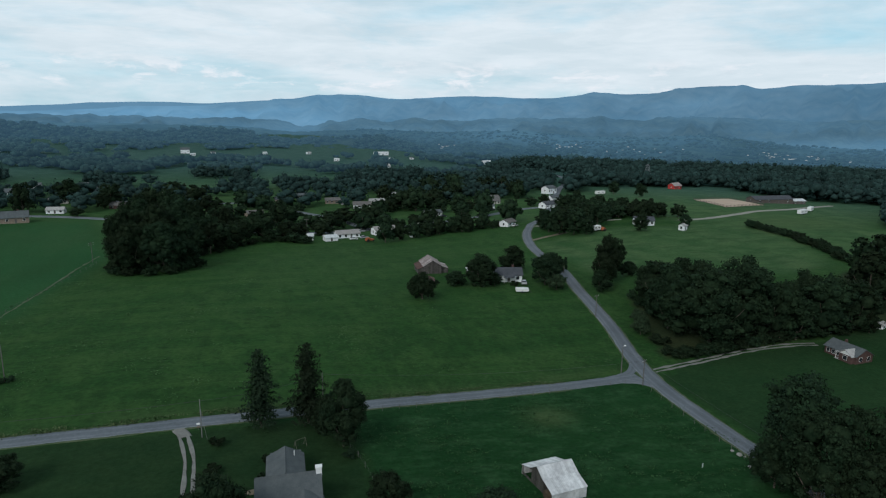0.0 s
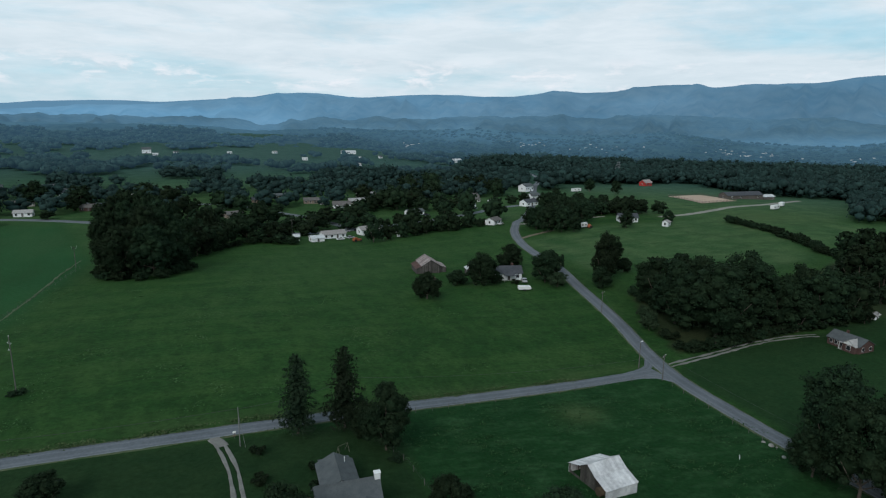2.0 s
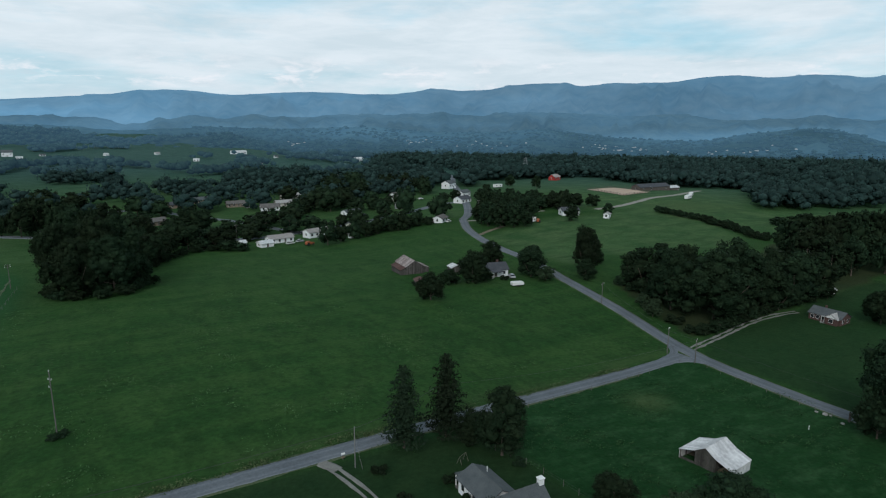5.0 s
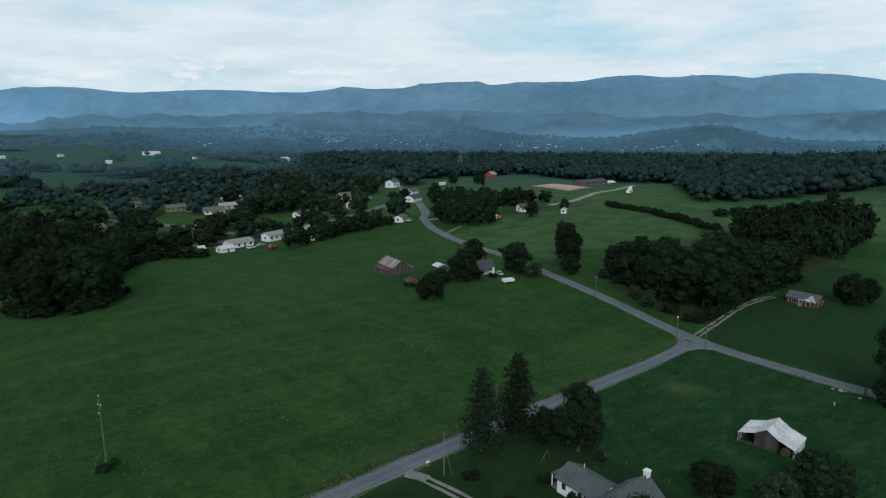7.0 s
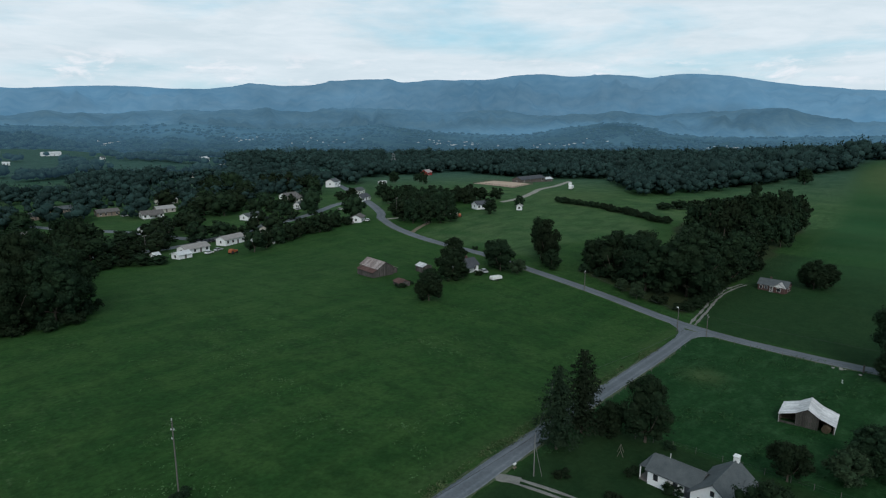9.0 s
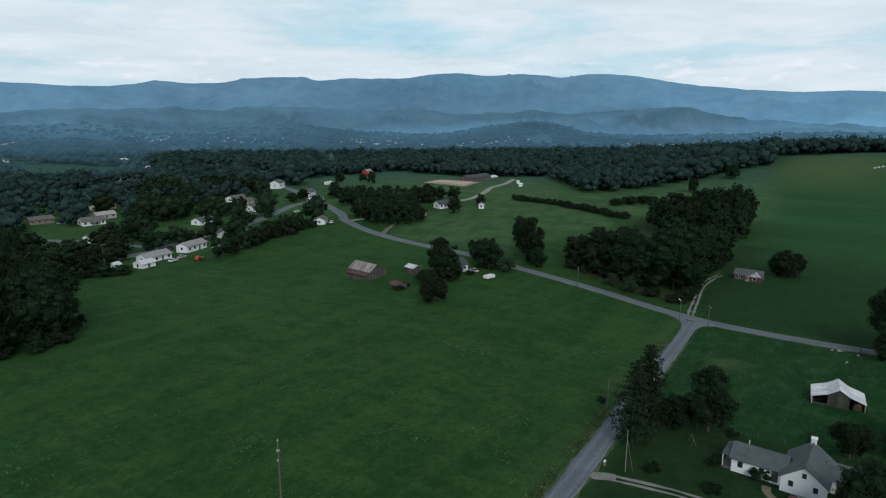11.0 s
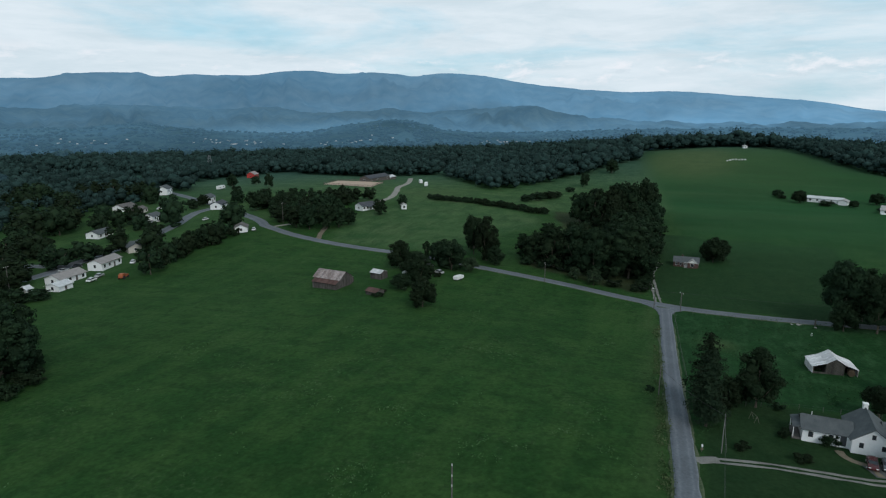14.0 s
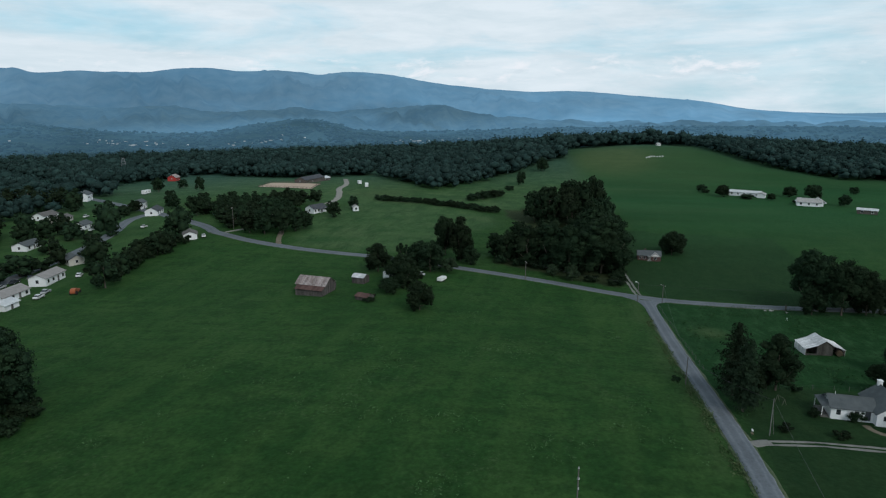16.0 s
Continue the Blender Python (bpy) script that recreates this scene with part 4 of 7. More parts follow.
spruce_kind("spruce", 51, 15, 4.4, "tall drooping dark green spruce beside the lane")
R = random.Random(5)

# spruces, broad trees and shrubs round the farmhouse
plant("spruce", -1.2, 111.6, 15.4, 3.9)
plant("spruce", 7.3, 111.8, 16.2, 4.2)
plant("near_b", 12.6, 102.2, 12.8, 4.5)
plant("near_c", 10.2, 107.6, 6.8, 3.0)
plant("near_c", -7.4, 77.4, 11.6, 4.7)
plant("open_b", 16.5, 80.5, 7.0, 3.4)
plant("near_c", 29.0, 70.5, 9.0, 5.0)
plant("pale", 22.0, 73.5, 6.5, 3.4)
plant("near_a", -38.0, 99.0, 5.5, 3.2)
plant("shrub", -8.5, 106.0, 1.6, 1.5)
plant("shrub", -8.8, 97.0, 1.5, 1.6)
plant("shrub", -0.6, 91.6, 2.4, 1.7)
plant("shrub", 13.0, 98.0, 1.6, 1.3)
plant("shrub", 12.4, 122.2, 1.3, 1.1)
plant("shrub", 0.0, 98.6, 1.8, 1.3)
# great trees at the roadside
plant("open_a", 84.0, 74.5, 20.0, 6.4)
plant("open_b", 80.0, 66.5, 17.0, 6.2)
plant("near_c", 79.8, 74.6, 9.0, 4.2)
plant("near_c", 81.0, 59.5, 14.0, 5.4)
plant("open_b", 90.5, 68.0, 16.0, 6.0)
plant("near_c", 89.0, 59.5, 14.0, 5.5)
plant("near_b", 83.0, 52.5, 12.0, 4.6)
# brick house
plant("near_c", 152.0, 107.0, 10.5, 5.2)
plant("near_a", 157.0, 104.5, 9.0, 4.2)
plant("near_b", 164.3, 128.5, 6.0, 2.4)

# the dark clump at the meadow's edge
for key, x, y, h, r in (("near_c", -46, 253, 20, 9.5), ("near_a", -35, 253, 21, 9.5), ("near_b", -27, 262, 20, 7.5), ("near_a", -51, 266, 25, 8.5), ("near_c", -39, 268, 26, 10.5), ("near_b", -46, 279, 27, 8.5), ("near_a", -33, 279, 26, 8.5)):
    plant(key, x, y, h, 0.88 * r, group="meadow clump", label="great dark green tree of the meadow clump", rnd=R)
for x, y, h, r in ((-21, 296, 15, 6), (-16, 306, 14, 6), (-12, 318, 14, 6), (-7, 327, 13, 5.3), (2, 336, 16, 8.5), (-22, 312, 17, 6), (-17, 335, 19, 6.4), (15, 334, 11, 6.1), (22, 340, 9, 4.3), (11, 379, 17, 6.2), (-30, 300, 16, 6), (-34, 318, 16, 6), (8, 332, 6, 4), (17, 324, 6, 5), (23, 321, 4.5, 4.3)):
    plant(R.choice(("mid_a", "mid_b", "mid_c")), x, y, h, r, group="field-edge trees", rnd=R)
for x, y, h, r in ((-66, 398, 18, 6.5), (-58, 404, 21, 7.5), (-50, 400, 20, 7), (-43, 392, 19, 6.5), (-36, 384, 17, 6), (-28, 402, 17, 8.7), (-62, 412, 20, 7), (-40, 356, 16, 6), (-30, 344, 15, 6), (-46, 372, 17, 6.5), (-74, 406, 12, 5), (-92, 458, 17, 8.4), (-122, 478, 18, 8.8), (-135, 432, 21, 6.5), (-103, 419, 6, 4.5), (-95, 449, 11, 4.9)):
    plant(R.choice(("mid_a", "mid_b", "mid_c")), x, y, h, r, group="field-edge trees", rnd=R)

# undergrowth at the feet of the clump
for x, y in ((-51, 251), (-46, 248), (-39, 246), (-32, 248), (-27, 254), (-23, 261), (-53, 257), (-24, 290), (-18, 298), (-12, 308), (-8, 316), (-3, 322), (4, 327), (12, 328)):
    plant("hedge", x, y, R.uniform(3.0, 4.6), R.uniform(2.8, 3.6), group="undergrowth", label="low dark undergrowth at the edge of the trees", rnd=R)
for x, y in ((102, 131.5), (106, 130.5), (111, 130.2), (116, 130.4), (121, 130.9), (126, 131.2), (131, 131.4), (136, 131.6), (142, 132), (148, 131.5), (104, 140), (115, 160), (117, 168), (119, 175), (156, 130.5)):
    plant("hedge", x, y, R.uniform(2.4, 4.2), R.uniform(2.6, 3.6), group="undergrowth", label="low dark undergrowth at the edge of the trees", rnd=R)

# round the small white house by the road
plant("near_c", 49.8, 190.3, 9.2, 4.6)
plant("near_c", 74.5, 203.0, 12.0, 5.8)
plant("near_b", 79.5, 202.0, 5.0, 2.6)
plant("shrub", 86.5, 200.5, 1.8, 1.8)
plant("near_a", 97.5, 199, 12.5, 5.4)
plant("near_b", 93.0, 218.0, 11.0, 5.2)
plant("near_c", 101.5, 204.3, 11.0, 5.0)
plant("pale", 98.7, 192.1, 6.0, 3.4)
plant("near_c", 66.0, 205.0, 5.6, 3.9)
for x, y, h, r in ((54.4, 208.6, 1.6, 1.6), (55.8, 207.6, 1.3, 1.4), (59.8, 208.8, 1.5, 1.5)):
    plant("shrub", x, y, h, r, group="weeds by the sagging shed", label="rank weeds grown up round the sagging shed", rnd=R)
plant("cedar", 109.9, 214.5, 9.0, 1.7)
plant("cedar", 111.9, 212.5, 7.5, 1.5)
plant("near_b", 117.5, 191.5, 18.5, 5.0)
plant("open_b", 125.0, 199.5, 17.0, 4.6)
plant("near_b", 113.0, 186.6, 8.0, 3.6)
plant("near_c", 133.6, 202.4, 6.0, 3.4)
plant("shrub", 117.7, 228.1, 2.0, 1.4)
plant("pale", 102.5, 147.0, 6.2, 2.9)
plant("pale", 106.5, 154.5, 5.0, 2.5)

# the grove behind the crossroads
for key, x, y, h, r in (("near_c", 117, 136.5, 22, 11.5), ("near_a", 128, 140, 24, 11), ("near_b", 113, 149, 19, 7)):
    plant(key, x, y, h, r, group="crossroads grove", label="great spreading dark green tree behind the crossroads", rnd=R)
for x, y, h, r in ((139, 135, 17, 6), (141, 131, 13, 5), (141, 146, 18, 7), (153, 133, 18, 7.6), (162, 132, 16, 6.4), (155, 142, 17, 6), (169, 135, 12, 5.2), (118, 155, 19, 7), (120, 165, 17, 6.6), (122, 173, 14, 5), (129, 179, 11, 4), (130, 158, 19, 7), (133, 169, 16, 6)):
    plant(R.choice(("grove_a", "grove_b", "grove_c")), x, y, h, r, group="crossroads grove", rnd=R)
for x, y, h, r in ((210, 170, 18, 6.6), (205, 162, 21, 7.4), (209, 153, 22, 7.7), (215, 146, 24, 7.7), (227, 141, 25, 8), (245, 139, 23, 7.4), (258, 139, 21, 6.7), (189, 150, 18, 7), (187, 140, 17, 6.6), (214, 134, 16, 5.9), (200, 139, 17, 6.4), (224, 156, 21, 7.5), (238, 153, 22, 7.5), (252, 152, 21, 7), (266, 150, 18, 6.4), (222, 170, 17, 6.5), (236, 166, 18, 7)):
    plant(R.choice(("mid_a", "mid_b", "mid_c", "mid_d")), x, y, h, r, group="crossroads grove", rnd=R)

# hedgerow across the far field, and lone bushes
for i in range(26):
    t = i / 25
    x, y = 249.8 - 15.0 * t + 6 * math.sin(3.14 * t), 271.0 - 76.3 * t
    plant("hedge", x + R.uniform(-2, 2), y + R.uniform(-2, 2), R.uniform(3.0, 4.6), R.uniform(2.6, 3.8), group="hedgerow", rnd=R)
for x, y, h, r in ((281.3, 216.1, 5, 5), (291.5, 211.1, 6, 6), (301.7, 206.1, 6, 5), (311.1, 203.6, 5, 5), (386.8, 195.9, 12, 4), (351.2, 200.9, 4, 4), (470, 185, 14, 6)):
    plant("mid_c", x, y, h, r, group="field bushes", rnd=R)


# woods and trees among the houses
def scattered(poly, gap, rng, tries=6000, keep=lambda x, y: True):
    """Places in a polygon no nearer to one another than gap."""
    px, py = [p[0] for p in poly], [p[1] for p in poly]
    cells, out = {}, []
    for _ in range(tries):
        x, y = rng.uniform(min(px), max(px)), rng.uniform(min(py), max(py))
        if not inside(np.array([x]), np.array([y]), poly)[0] or not keep(x, y):
            continue
        c = (int(x // gap), int(y // gap))
        if any((q[0] - x) ** 2 + (q[1] - y) ** 2 < gap * gap for i in (-1, 0, 1) for j in (-1, 0, 1) for q in cells.get((c[0] + i, c[1] + j), ())):
            continue
        cells.setdefault(c, []).append((x, y))
        out.append((x, y))
    return out


HOMES = []


def clear_of(x, y, road_gap=5.0, home_gap=9.0):
    X, Y = np.array([x]), np.array([y])
    if any(near_line(X, Y, r)[0] < road_gap for r in (ROAD_B, ROAD_C, ROAD_V, ROAD_W, LANE, ARENA_LANE)):
        return False
    return all((x - a) ** 2 + (y - b) ** 2 > (home_gap + c) ** 2 for a, b, c in HOMES)


# ---- buildings ----
def window_parts(parent, x, y, z, w, h, face):
    """A window set in a wall. face: the way it looks, -y, +y, -x or +x."""
    for nm, m, g, d in (("window", TRIM, 0.09, 0.03), ("pane", GLASS, 0.0, 0.05)):
        bm = bmesh.new()
        a, c = w / 2 + g, h / 2 + g
        if face in ("-y", "+y"):
            s = -1 if face == "-y" else 1
            box(bm, x - a, x + a, min(y, y + s * d), max(y, y + s * d), z - c, z + c)
        else:
            s = -1 if face == "-x" else 1
            box(bm, min(x, x + s * d), max(x, x + s * d), y - a, y + a, z - c, z + c)
        ob = part(nm, bm, m, parent)
        if nm == "window":
            frame_ob = ob
        else:
            ob.parent = frame_ob


def door_part(parent, x, y, z0, w, h, face, material):
    bm = bmesh.new()
    d = 0.05
    if face in ("-y", "+y"):
        s = -1 if face == "-y" else 1
        box(bm, x - w / 2, x + w / 2, min(y, y + s * d), max(y, y + s * d), z0, z0 + h)
    else:
        s = -1 if face == "-x" else 1
        box(bm, min(x, x + s * d), max(x, x + s * d), y - w / 2, y + w / 2, z0, z0 + h)
    part("door", bm, material, parent)


def gable_walls(L, W, h, rise):
    """Walls with gable ends on x = +-L/2; the ridge runs along x."""
    bm = bmesh.new()
    prism(bm, [(-W / 2, -1.1), (W / 2, -1.1), (W / 2, h), (0, h + rise), (-W / 2, h)], -L / 2, L / 2, "x")
    return bm


def gable_roof(L, W, h, rise, over=0.45, thick=0.18):
    bm = bmesh.new()
    k = rise / (W / 2)
    o = W / 2 + over
    prism(bm, [(-o, h - k * over + 0.03), (0, h + rise + 0.03), (o, h - k * over + 0.03), (o, h - k * over + thick), (0, h + rise + thick + 0.02), (-o, h - k * over + thick)], -L / 2 - over, L / 2 + over, "x")
    return bm


def house(x, y, turn, L, W, h, rise, wall, roof, label, windows=3, chimney=False, porch=False, group="village houses", name="house", z=None):
    """A plain gabled house: ridge along its local x, front to local -y."""
    HOMES.append((x, y, max(L, W) / 2))
    e = thing(name, label, "house", group, at=pose(x, y, ground_at(x, y) if z is None else z, 0, 0, turn))
    part("wall", gable_walls(L, W, h, rise), wall, e)
    part("roof", gable_roof(L, W, h, rise), roof, e)
    for side, face in ((-W / 2, "-y"), (W / 2, "+y")):
        for i in range(windows):
            u = -L / 2 + L * (i + 0.5) / windows
            if face == "-y" and i == windows // 2:
                door_part(e, u, side, 0.15, 1.0, 2.05, face, BROWN_SHINGLE)
            else:
                window_parts(e, u, side, h * 0.58, 1.1, 1.2, face)
    window_parts(e, -L / 2, 0, h * 0.58, 1.0, 1.2, "-x")
    window_parts(e, L / 2, 0, h * 0.58, 1.0, 1.2, "+x")
    if chimney:
        bm = bmesh.new()
        box(bm, L * 0.2 - 0.4, L * 0.2 + 0.4, 0.2, 0.9, h * 0.5, h + rise + 0.9, 0.04)
        part("chimney", bm, BRICK_RED, e)
    if porch:
        bm = bmesh.new()
        prism(bm, [(-W / 2 - 2.2, h - 0.55), (-W / 2 + 0.05, h - 0.1), (-W / 2 + 0.05, h + 0.02), (-W / 2 - 2.2, h - 0.43)], -L * 0.22, L * 0.22, "x")
        part("porch_roof", bm, roof, e)
        for sx in (-1, 1):
            bm = bmesh.new()
            box(bm, sx * L * 0.2 - 0.07, sx * L * 0.2 + 0.07, -W / 2 - 2.1, -W / 2 - 1.96, -0.3, h - 0.5)
            part("porch_post", bm, TRIM, e)
    return e


# village, front row along the hay meadow
house(46, 337, 8, 12.5, 7, 2.3, 1.5, WHITE_SIDING, PALE_BROWN, "long white ranch house with a brown roof", 4)
house(36, 327.5, 10, 6.5, 5.5, 2.0, 1.0, WHITE_SIDING, BARN_TIN, "white metal garage with a pale roof", 1, name="garage")
house(26, 331, 10, 2.6, 2.8, 2.6, 0.9, WHITE_SIDING, BARN_TIN, "small white shed at the meadow's edge", 1, name="shed")
house(67, 341, 14, 12.5, 6.5, 3.0, 1.4, WHITE_SIDING, PALE_BROWN, "white house with a brown roof above the meadow", 4)
house(52, 398, 5, 10, 7, 2.4, 1.5, WHITE_SIDING, GREY_SHINGLE, "white house with a grey roof")
house(79, 322, 20, 2.2, 2.4, 2.2, 0.6, WHITE_SIDING, PALE_SHINGLE, "tiny white garden shed", 1, name="shed")
house(135, 326, 35, 8, 6, 2.5, 1.4, WHITE_SIDING, BROWN_SHINGLE, "small white house at the field's corner", 2)
house(109.8, 394, 12, 11, 7, 2.3, 1.4, WHITE_SIDING, GREY_SHINGLE, "white house with a grey roof among trees")
house(92, 352, 60, 7, 6, 2.6, 1.5, CREAM_SIDING, GREY_SHINGLE, "small cream house with a grey roof", 2)
# side street of brick ranch houses
house(36, 487, 6, 12.9, 7.2, 2.35, 1.50, TAN_BRICK, GREY_SHINGLE, "tan brick ranch house with a grey roof", 4)
house(54, 462, -4, 12.0, 7.2, 2.35, 1.50, TAN_BRICK, BROWN_SHINGLE, "tan brick ranch house with a brown roof", 4)
house(71, 440, -8, 12.0, 8.1, 2.35, 1.80, WHITE_SIDING, BROWN_SHINGLE, "white gabled house with a brown roof", 4, porch=True)
house(84, 452, 0, 11.2, 7.2, 2.35, 1.50, CREAM_SIDING, PALE_SHINGLE, "cream house with a pale roof", 3)
house(98, 480, 10, 12.9, 7.2, 2.35, 1.35, CREAM_SIDING, PALE_SHINGLE, "cream house with a pale grey roof", 4)
house(-2, 416, 20, 10.3, 7.2, 2.35, 1.50, TAN_BRICK, BROWN_SHINGLE, "tan brick house behind the trees", 3)
house(18, 472, 5, 10.3, 7.2, 2.35, 1.50, TAN_BRICK, DARK_SHINGLE, "tan brick house with a dark roof", 3)
# houses by the north road
house(168.4, 441.4, 10, 12, 7.5, 2.4, 1.6, WHITE_SIDING, BROWN_SHINGLE, "white ranch house with a brown roof by the street", 4, porch=True)
house(163, 426, 10, 11.5, 7, 2.3, 1.4, CREAM_SIDING, BROWN_SHINGLE, "cream ranch house with a brown roof", 4)
house(150.1, 400.2, 15, 9, 6, 2.6, 1.5, WHITE_SIDING, GREY_SHINGLE, "small white house with a grey roof", 2)
house(231.4, 472.4, 25, 10, 8, 4.6, 2.0, WHITE_SIDING, GREY_SHINGLE, "two-storey white house on a rise", 4)
house(204.3, 408.2, 15, 8, 6, 4.0, 1.7, WHITE_SIDING, GREY_SHINGLE, "two-storey white house beside the road", 3)
house(189.1, 386.3, 20, 11, 7, 2.7, 1.8, WHITE_SIDING, DARK_SHINGLE, "low white house with a dark roof", 3)
house(198.6, 290, -20, 10, 6.5, 2.6, 1.7, WHITE_SIDING, DARK_SHINGLE, "white gabled house behind the tree belt", 4, porch=True)
house(208.9, 270.6, 30, 4, 3, 2.3, 0.9, WHITE_SIDING, PALE_SHINGLE, "small white field shed", 1, name="shed")
house(166.2, 300, 0, 7, 5, 2.6, 1.5, WHITE_SIDING, GREY_SHINGLE, "small white house hidden in trees", 2)
# beyond the left field
house(-131, 400, 15, 16, 9, 3.2, 3.0, TAN_BRICK, GREY_SHINGLE, "grey-roofed brick house at the field's end", 4, chimney=True)
house(-118, 434, 0, 9.5, 6.3, 2.35, 1.35, WHITE_SIDING, PALE_SHINGLE, "white house beyond the green field", 3)
house(-109, 512, 10, 12, 8, 4.8, 2.4, WHITE_SIDING, GREY_SHINGLE, "tall white house among trees", 3)
house(-128, 478, 10, 12.0, 7.2, 2.35, 1.35, CREAM_SIDING, BROWN_SHINGLE, "low cream house among trees", 3)
house(-86, 452, -10, 10.3, 7.2, 2.35, 1.65, BRICK_RED, BROWN_SHINGLE, "red brick house behind trees", 3)
house(-160, 505, 5, 14, 9, 5.0, 2.4, WHITE_SIDING, GREY_SHINGLE, "two-storey white house among trees", 3)
house(-185, 470, 5, 11.2, 7.2, 2.35, 1.50, TAN_BRICK, GREY_SHINGLE, "brick house with a grey roof", 3)
house(-166, 560, 8, 11, 7, 3.6, 2, WHITE_SIDING, GREY_SHINGLE, "white house far among trees", 3)
house(-127, 545, 8, 8, 7, 5, 2, WHITE_SIDING, GREY_SHINGLE, "narrow tall white house among trees", 2)
house(-62, 500, 8, 10.3, 7.2, 2.35, 1.50, CREAM_SIDING, PALE_SHINGLE, "pale house far among trees", 3)
# far houses
house(328, 880, 20, 15, 8, 3.4, 2.2, WHITE_SIDING, BARN_TIN, "long white house on a far rise", 4, group="far houses")
house(222, 1146, 0, 26, 9, 4, 2.0, WHITE_SIDING, BARN_TIN, "long white far farm shed", 4, group="far houses", name="barn")
house(159, 791, 5, 10, 7, 3, 2, WHITE_SIDING, PALE_SHINGLE, "white far house among trees", 3, group="far houses")
house(199, 640, 15, 9, 6, 2.8, 1.6, CREAM_SIDING, GREY_SHINGLE, "small pale house among trees", 3, group="far houses")
house(-105, 1085, 5, 13, 9, 6, 3, WHITE_SIDING, GREY_SHINGLE, "tall white far farmhouse", 3, group="far houses")
FAR_RNG = random.Random(17)
for x, y in ((-89, 1030), (-64, 1098), (17, 1102), (91, 1130), (116, 940), (203, 975), (245, 1005)):
    house(x, y, FAR_RNG.uniform(-30, 40), FAR_RNG.uniform(4.5, 8), FAR_RNG.uniform(4, 5.5), FAR_RNG.uniform(1.8, 2.8), 1.3, WHITE_SIDING, FAR_RNG.choice((PALE_SHINGLE, GREY_SHINGLE, BARN_TIN)), "small white far house by a meadow", 2, group="far houses")
house(277, 735, 30, 9, 6, 2.8, 2, WHITE_SIDING, PALE_SHINGLE, "white far house by the road", 3, group="far houses")
# hill farm
HOMES.extend(((310, 6, 9), (350, 35, 12)))


def winged_house(x, y, turn, label, wings, name="house", category="house"):
    """White farm buildings grown together: each wing a gabled block with its own windows."""
    e = thing(name, label, category, "hill farm", at=pose(x, y, ground_at(x, y), 0, 0, turn))
    for dx, dy, a, L, W, h, rise, roof in wings:
        at = pose(dx, dy, 0, 0, 0, a)
        w = part("wall", gable_walls(L, W, h, rise), WHITE_SIDING, e)
        part("roof", gable_roof(L, W, h, rise), roof, e).matrix_basis = at
        w.matrix_basis = at
        n = max(1, int(L / 3.5))
        for i in range(n):
            for sy, face in ((-W / 2, "-y"), (W / 2, "+y")):
                window_parts(w, -L / 2 + L * (i + 0.5) / n, sy, h * 0.58, 1.0, 1.2, face)
    return e


winged_house(308, 8, 75, "white hillside farmhouse with crossing pale roofs", ((0, 0, 0, 13, 6.5, 2.6, 2.0, PALE_SHINGLE), (-5, -3.5, 90, 9, 6, 2.6, 2.1, PALE_SHINGLE), (4.5, -4, 90, 6, 5, 2.4, 1.6, BARN_TIN)))
winged_house(350, 36, 70, "long white farm sheds with pale metal roofs", ((0, 0, 0, 20, 6, 2.6, 1.1, BARN_TIN), (4, -6, 0, 12, 4.5, 2.0, 0.8, BARN_TIN), (-11, 4, 90, 7, 5, 2.4, 1.0, PALE_SHINGLE)), "barn", "barn")
house(279, -14, 68, 10, 4, 2.4, 0.8, BARN_WOOD, BARN_TIN, "low open shed with a pale tin roof", 2, group="hill farm", name="shed")
# red barn and stables by the riding arena
house(382, 512, 15, 10, 7.5, 3.4, 2.4, RED_PAINT, RUST_TIN, "red barn in a green meadow", 3, group="", name="barn")
house(352, 364, -6, 30, 10, 3.0, 2.0, BARN_WOOD, DARK_SHINGLE, "long dark stable by the riding arena", 4, group="", name="stable")
house(373, 361, -6, 9.5, 7.2, 2.35, 1.20, BARN_WOOD, BARN_TIN, "dark stable end with a pale tin roof", 3, group="", name="stable")

# scattered trees of the village and the roadside
VILLAGE = [(16, 352), (60, 352), (80, 346), (122, 347.2), (150.6, 335.6), (174.2, 357.2), (203.9, 418.4), (238.4, 492.4), (250, 560), (120, 560), (-20, 540), (-210, 540), (-210, 440), (-110, 440), (-60, 410), (-30, 330)]
BELT = [(150, 312), (158, 326), (178, 336), (190, 356), (198, 362), (206, 340), (216, 324), (236, 306), (232, 298), (214, 306), (192, 314), (172, 308)]
EDGE = [(76, 323), (94, 319.3), (132.7, 324.2), (131.5, 335.4), (105.4, 335.5), (82, 336)]
LAWNS = [(40, 428, 26, 18), (109.1, 428.7, 16, 14), (-20, 480, 24, 22), (-95, 425, 22, 10), (-60, 455, 18, 12)]


def village_keep(x, y):
    if noise.noise(Vector((x / 34, y / 34, 4.0))) < -0.16:
        return False
    # front yards stay open towards the meadow
    for a, b, c in HOMES:
        dx, dy = -95 - a, 85 - b
        l = math.hypot(dx, dy)
        s = ((x - a) * dx + (y - b) * dy) / l
        if 0 < s < 34 and abs((x - a) * dy - (y - b) * dx) / l < c + 2.5:
            return False
    return clear_of(x, y, 6.5, 5.0) and not any(((x - a) / c) ** 2 + ((y - b) / d) ** 2 < 1 for a, b, c, d in LAWNS)


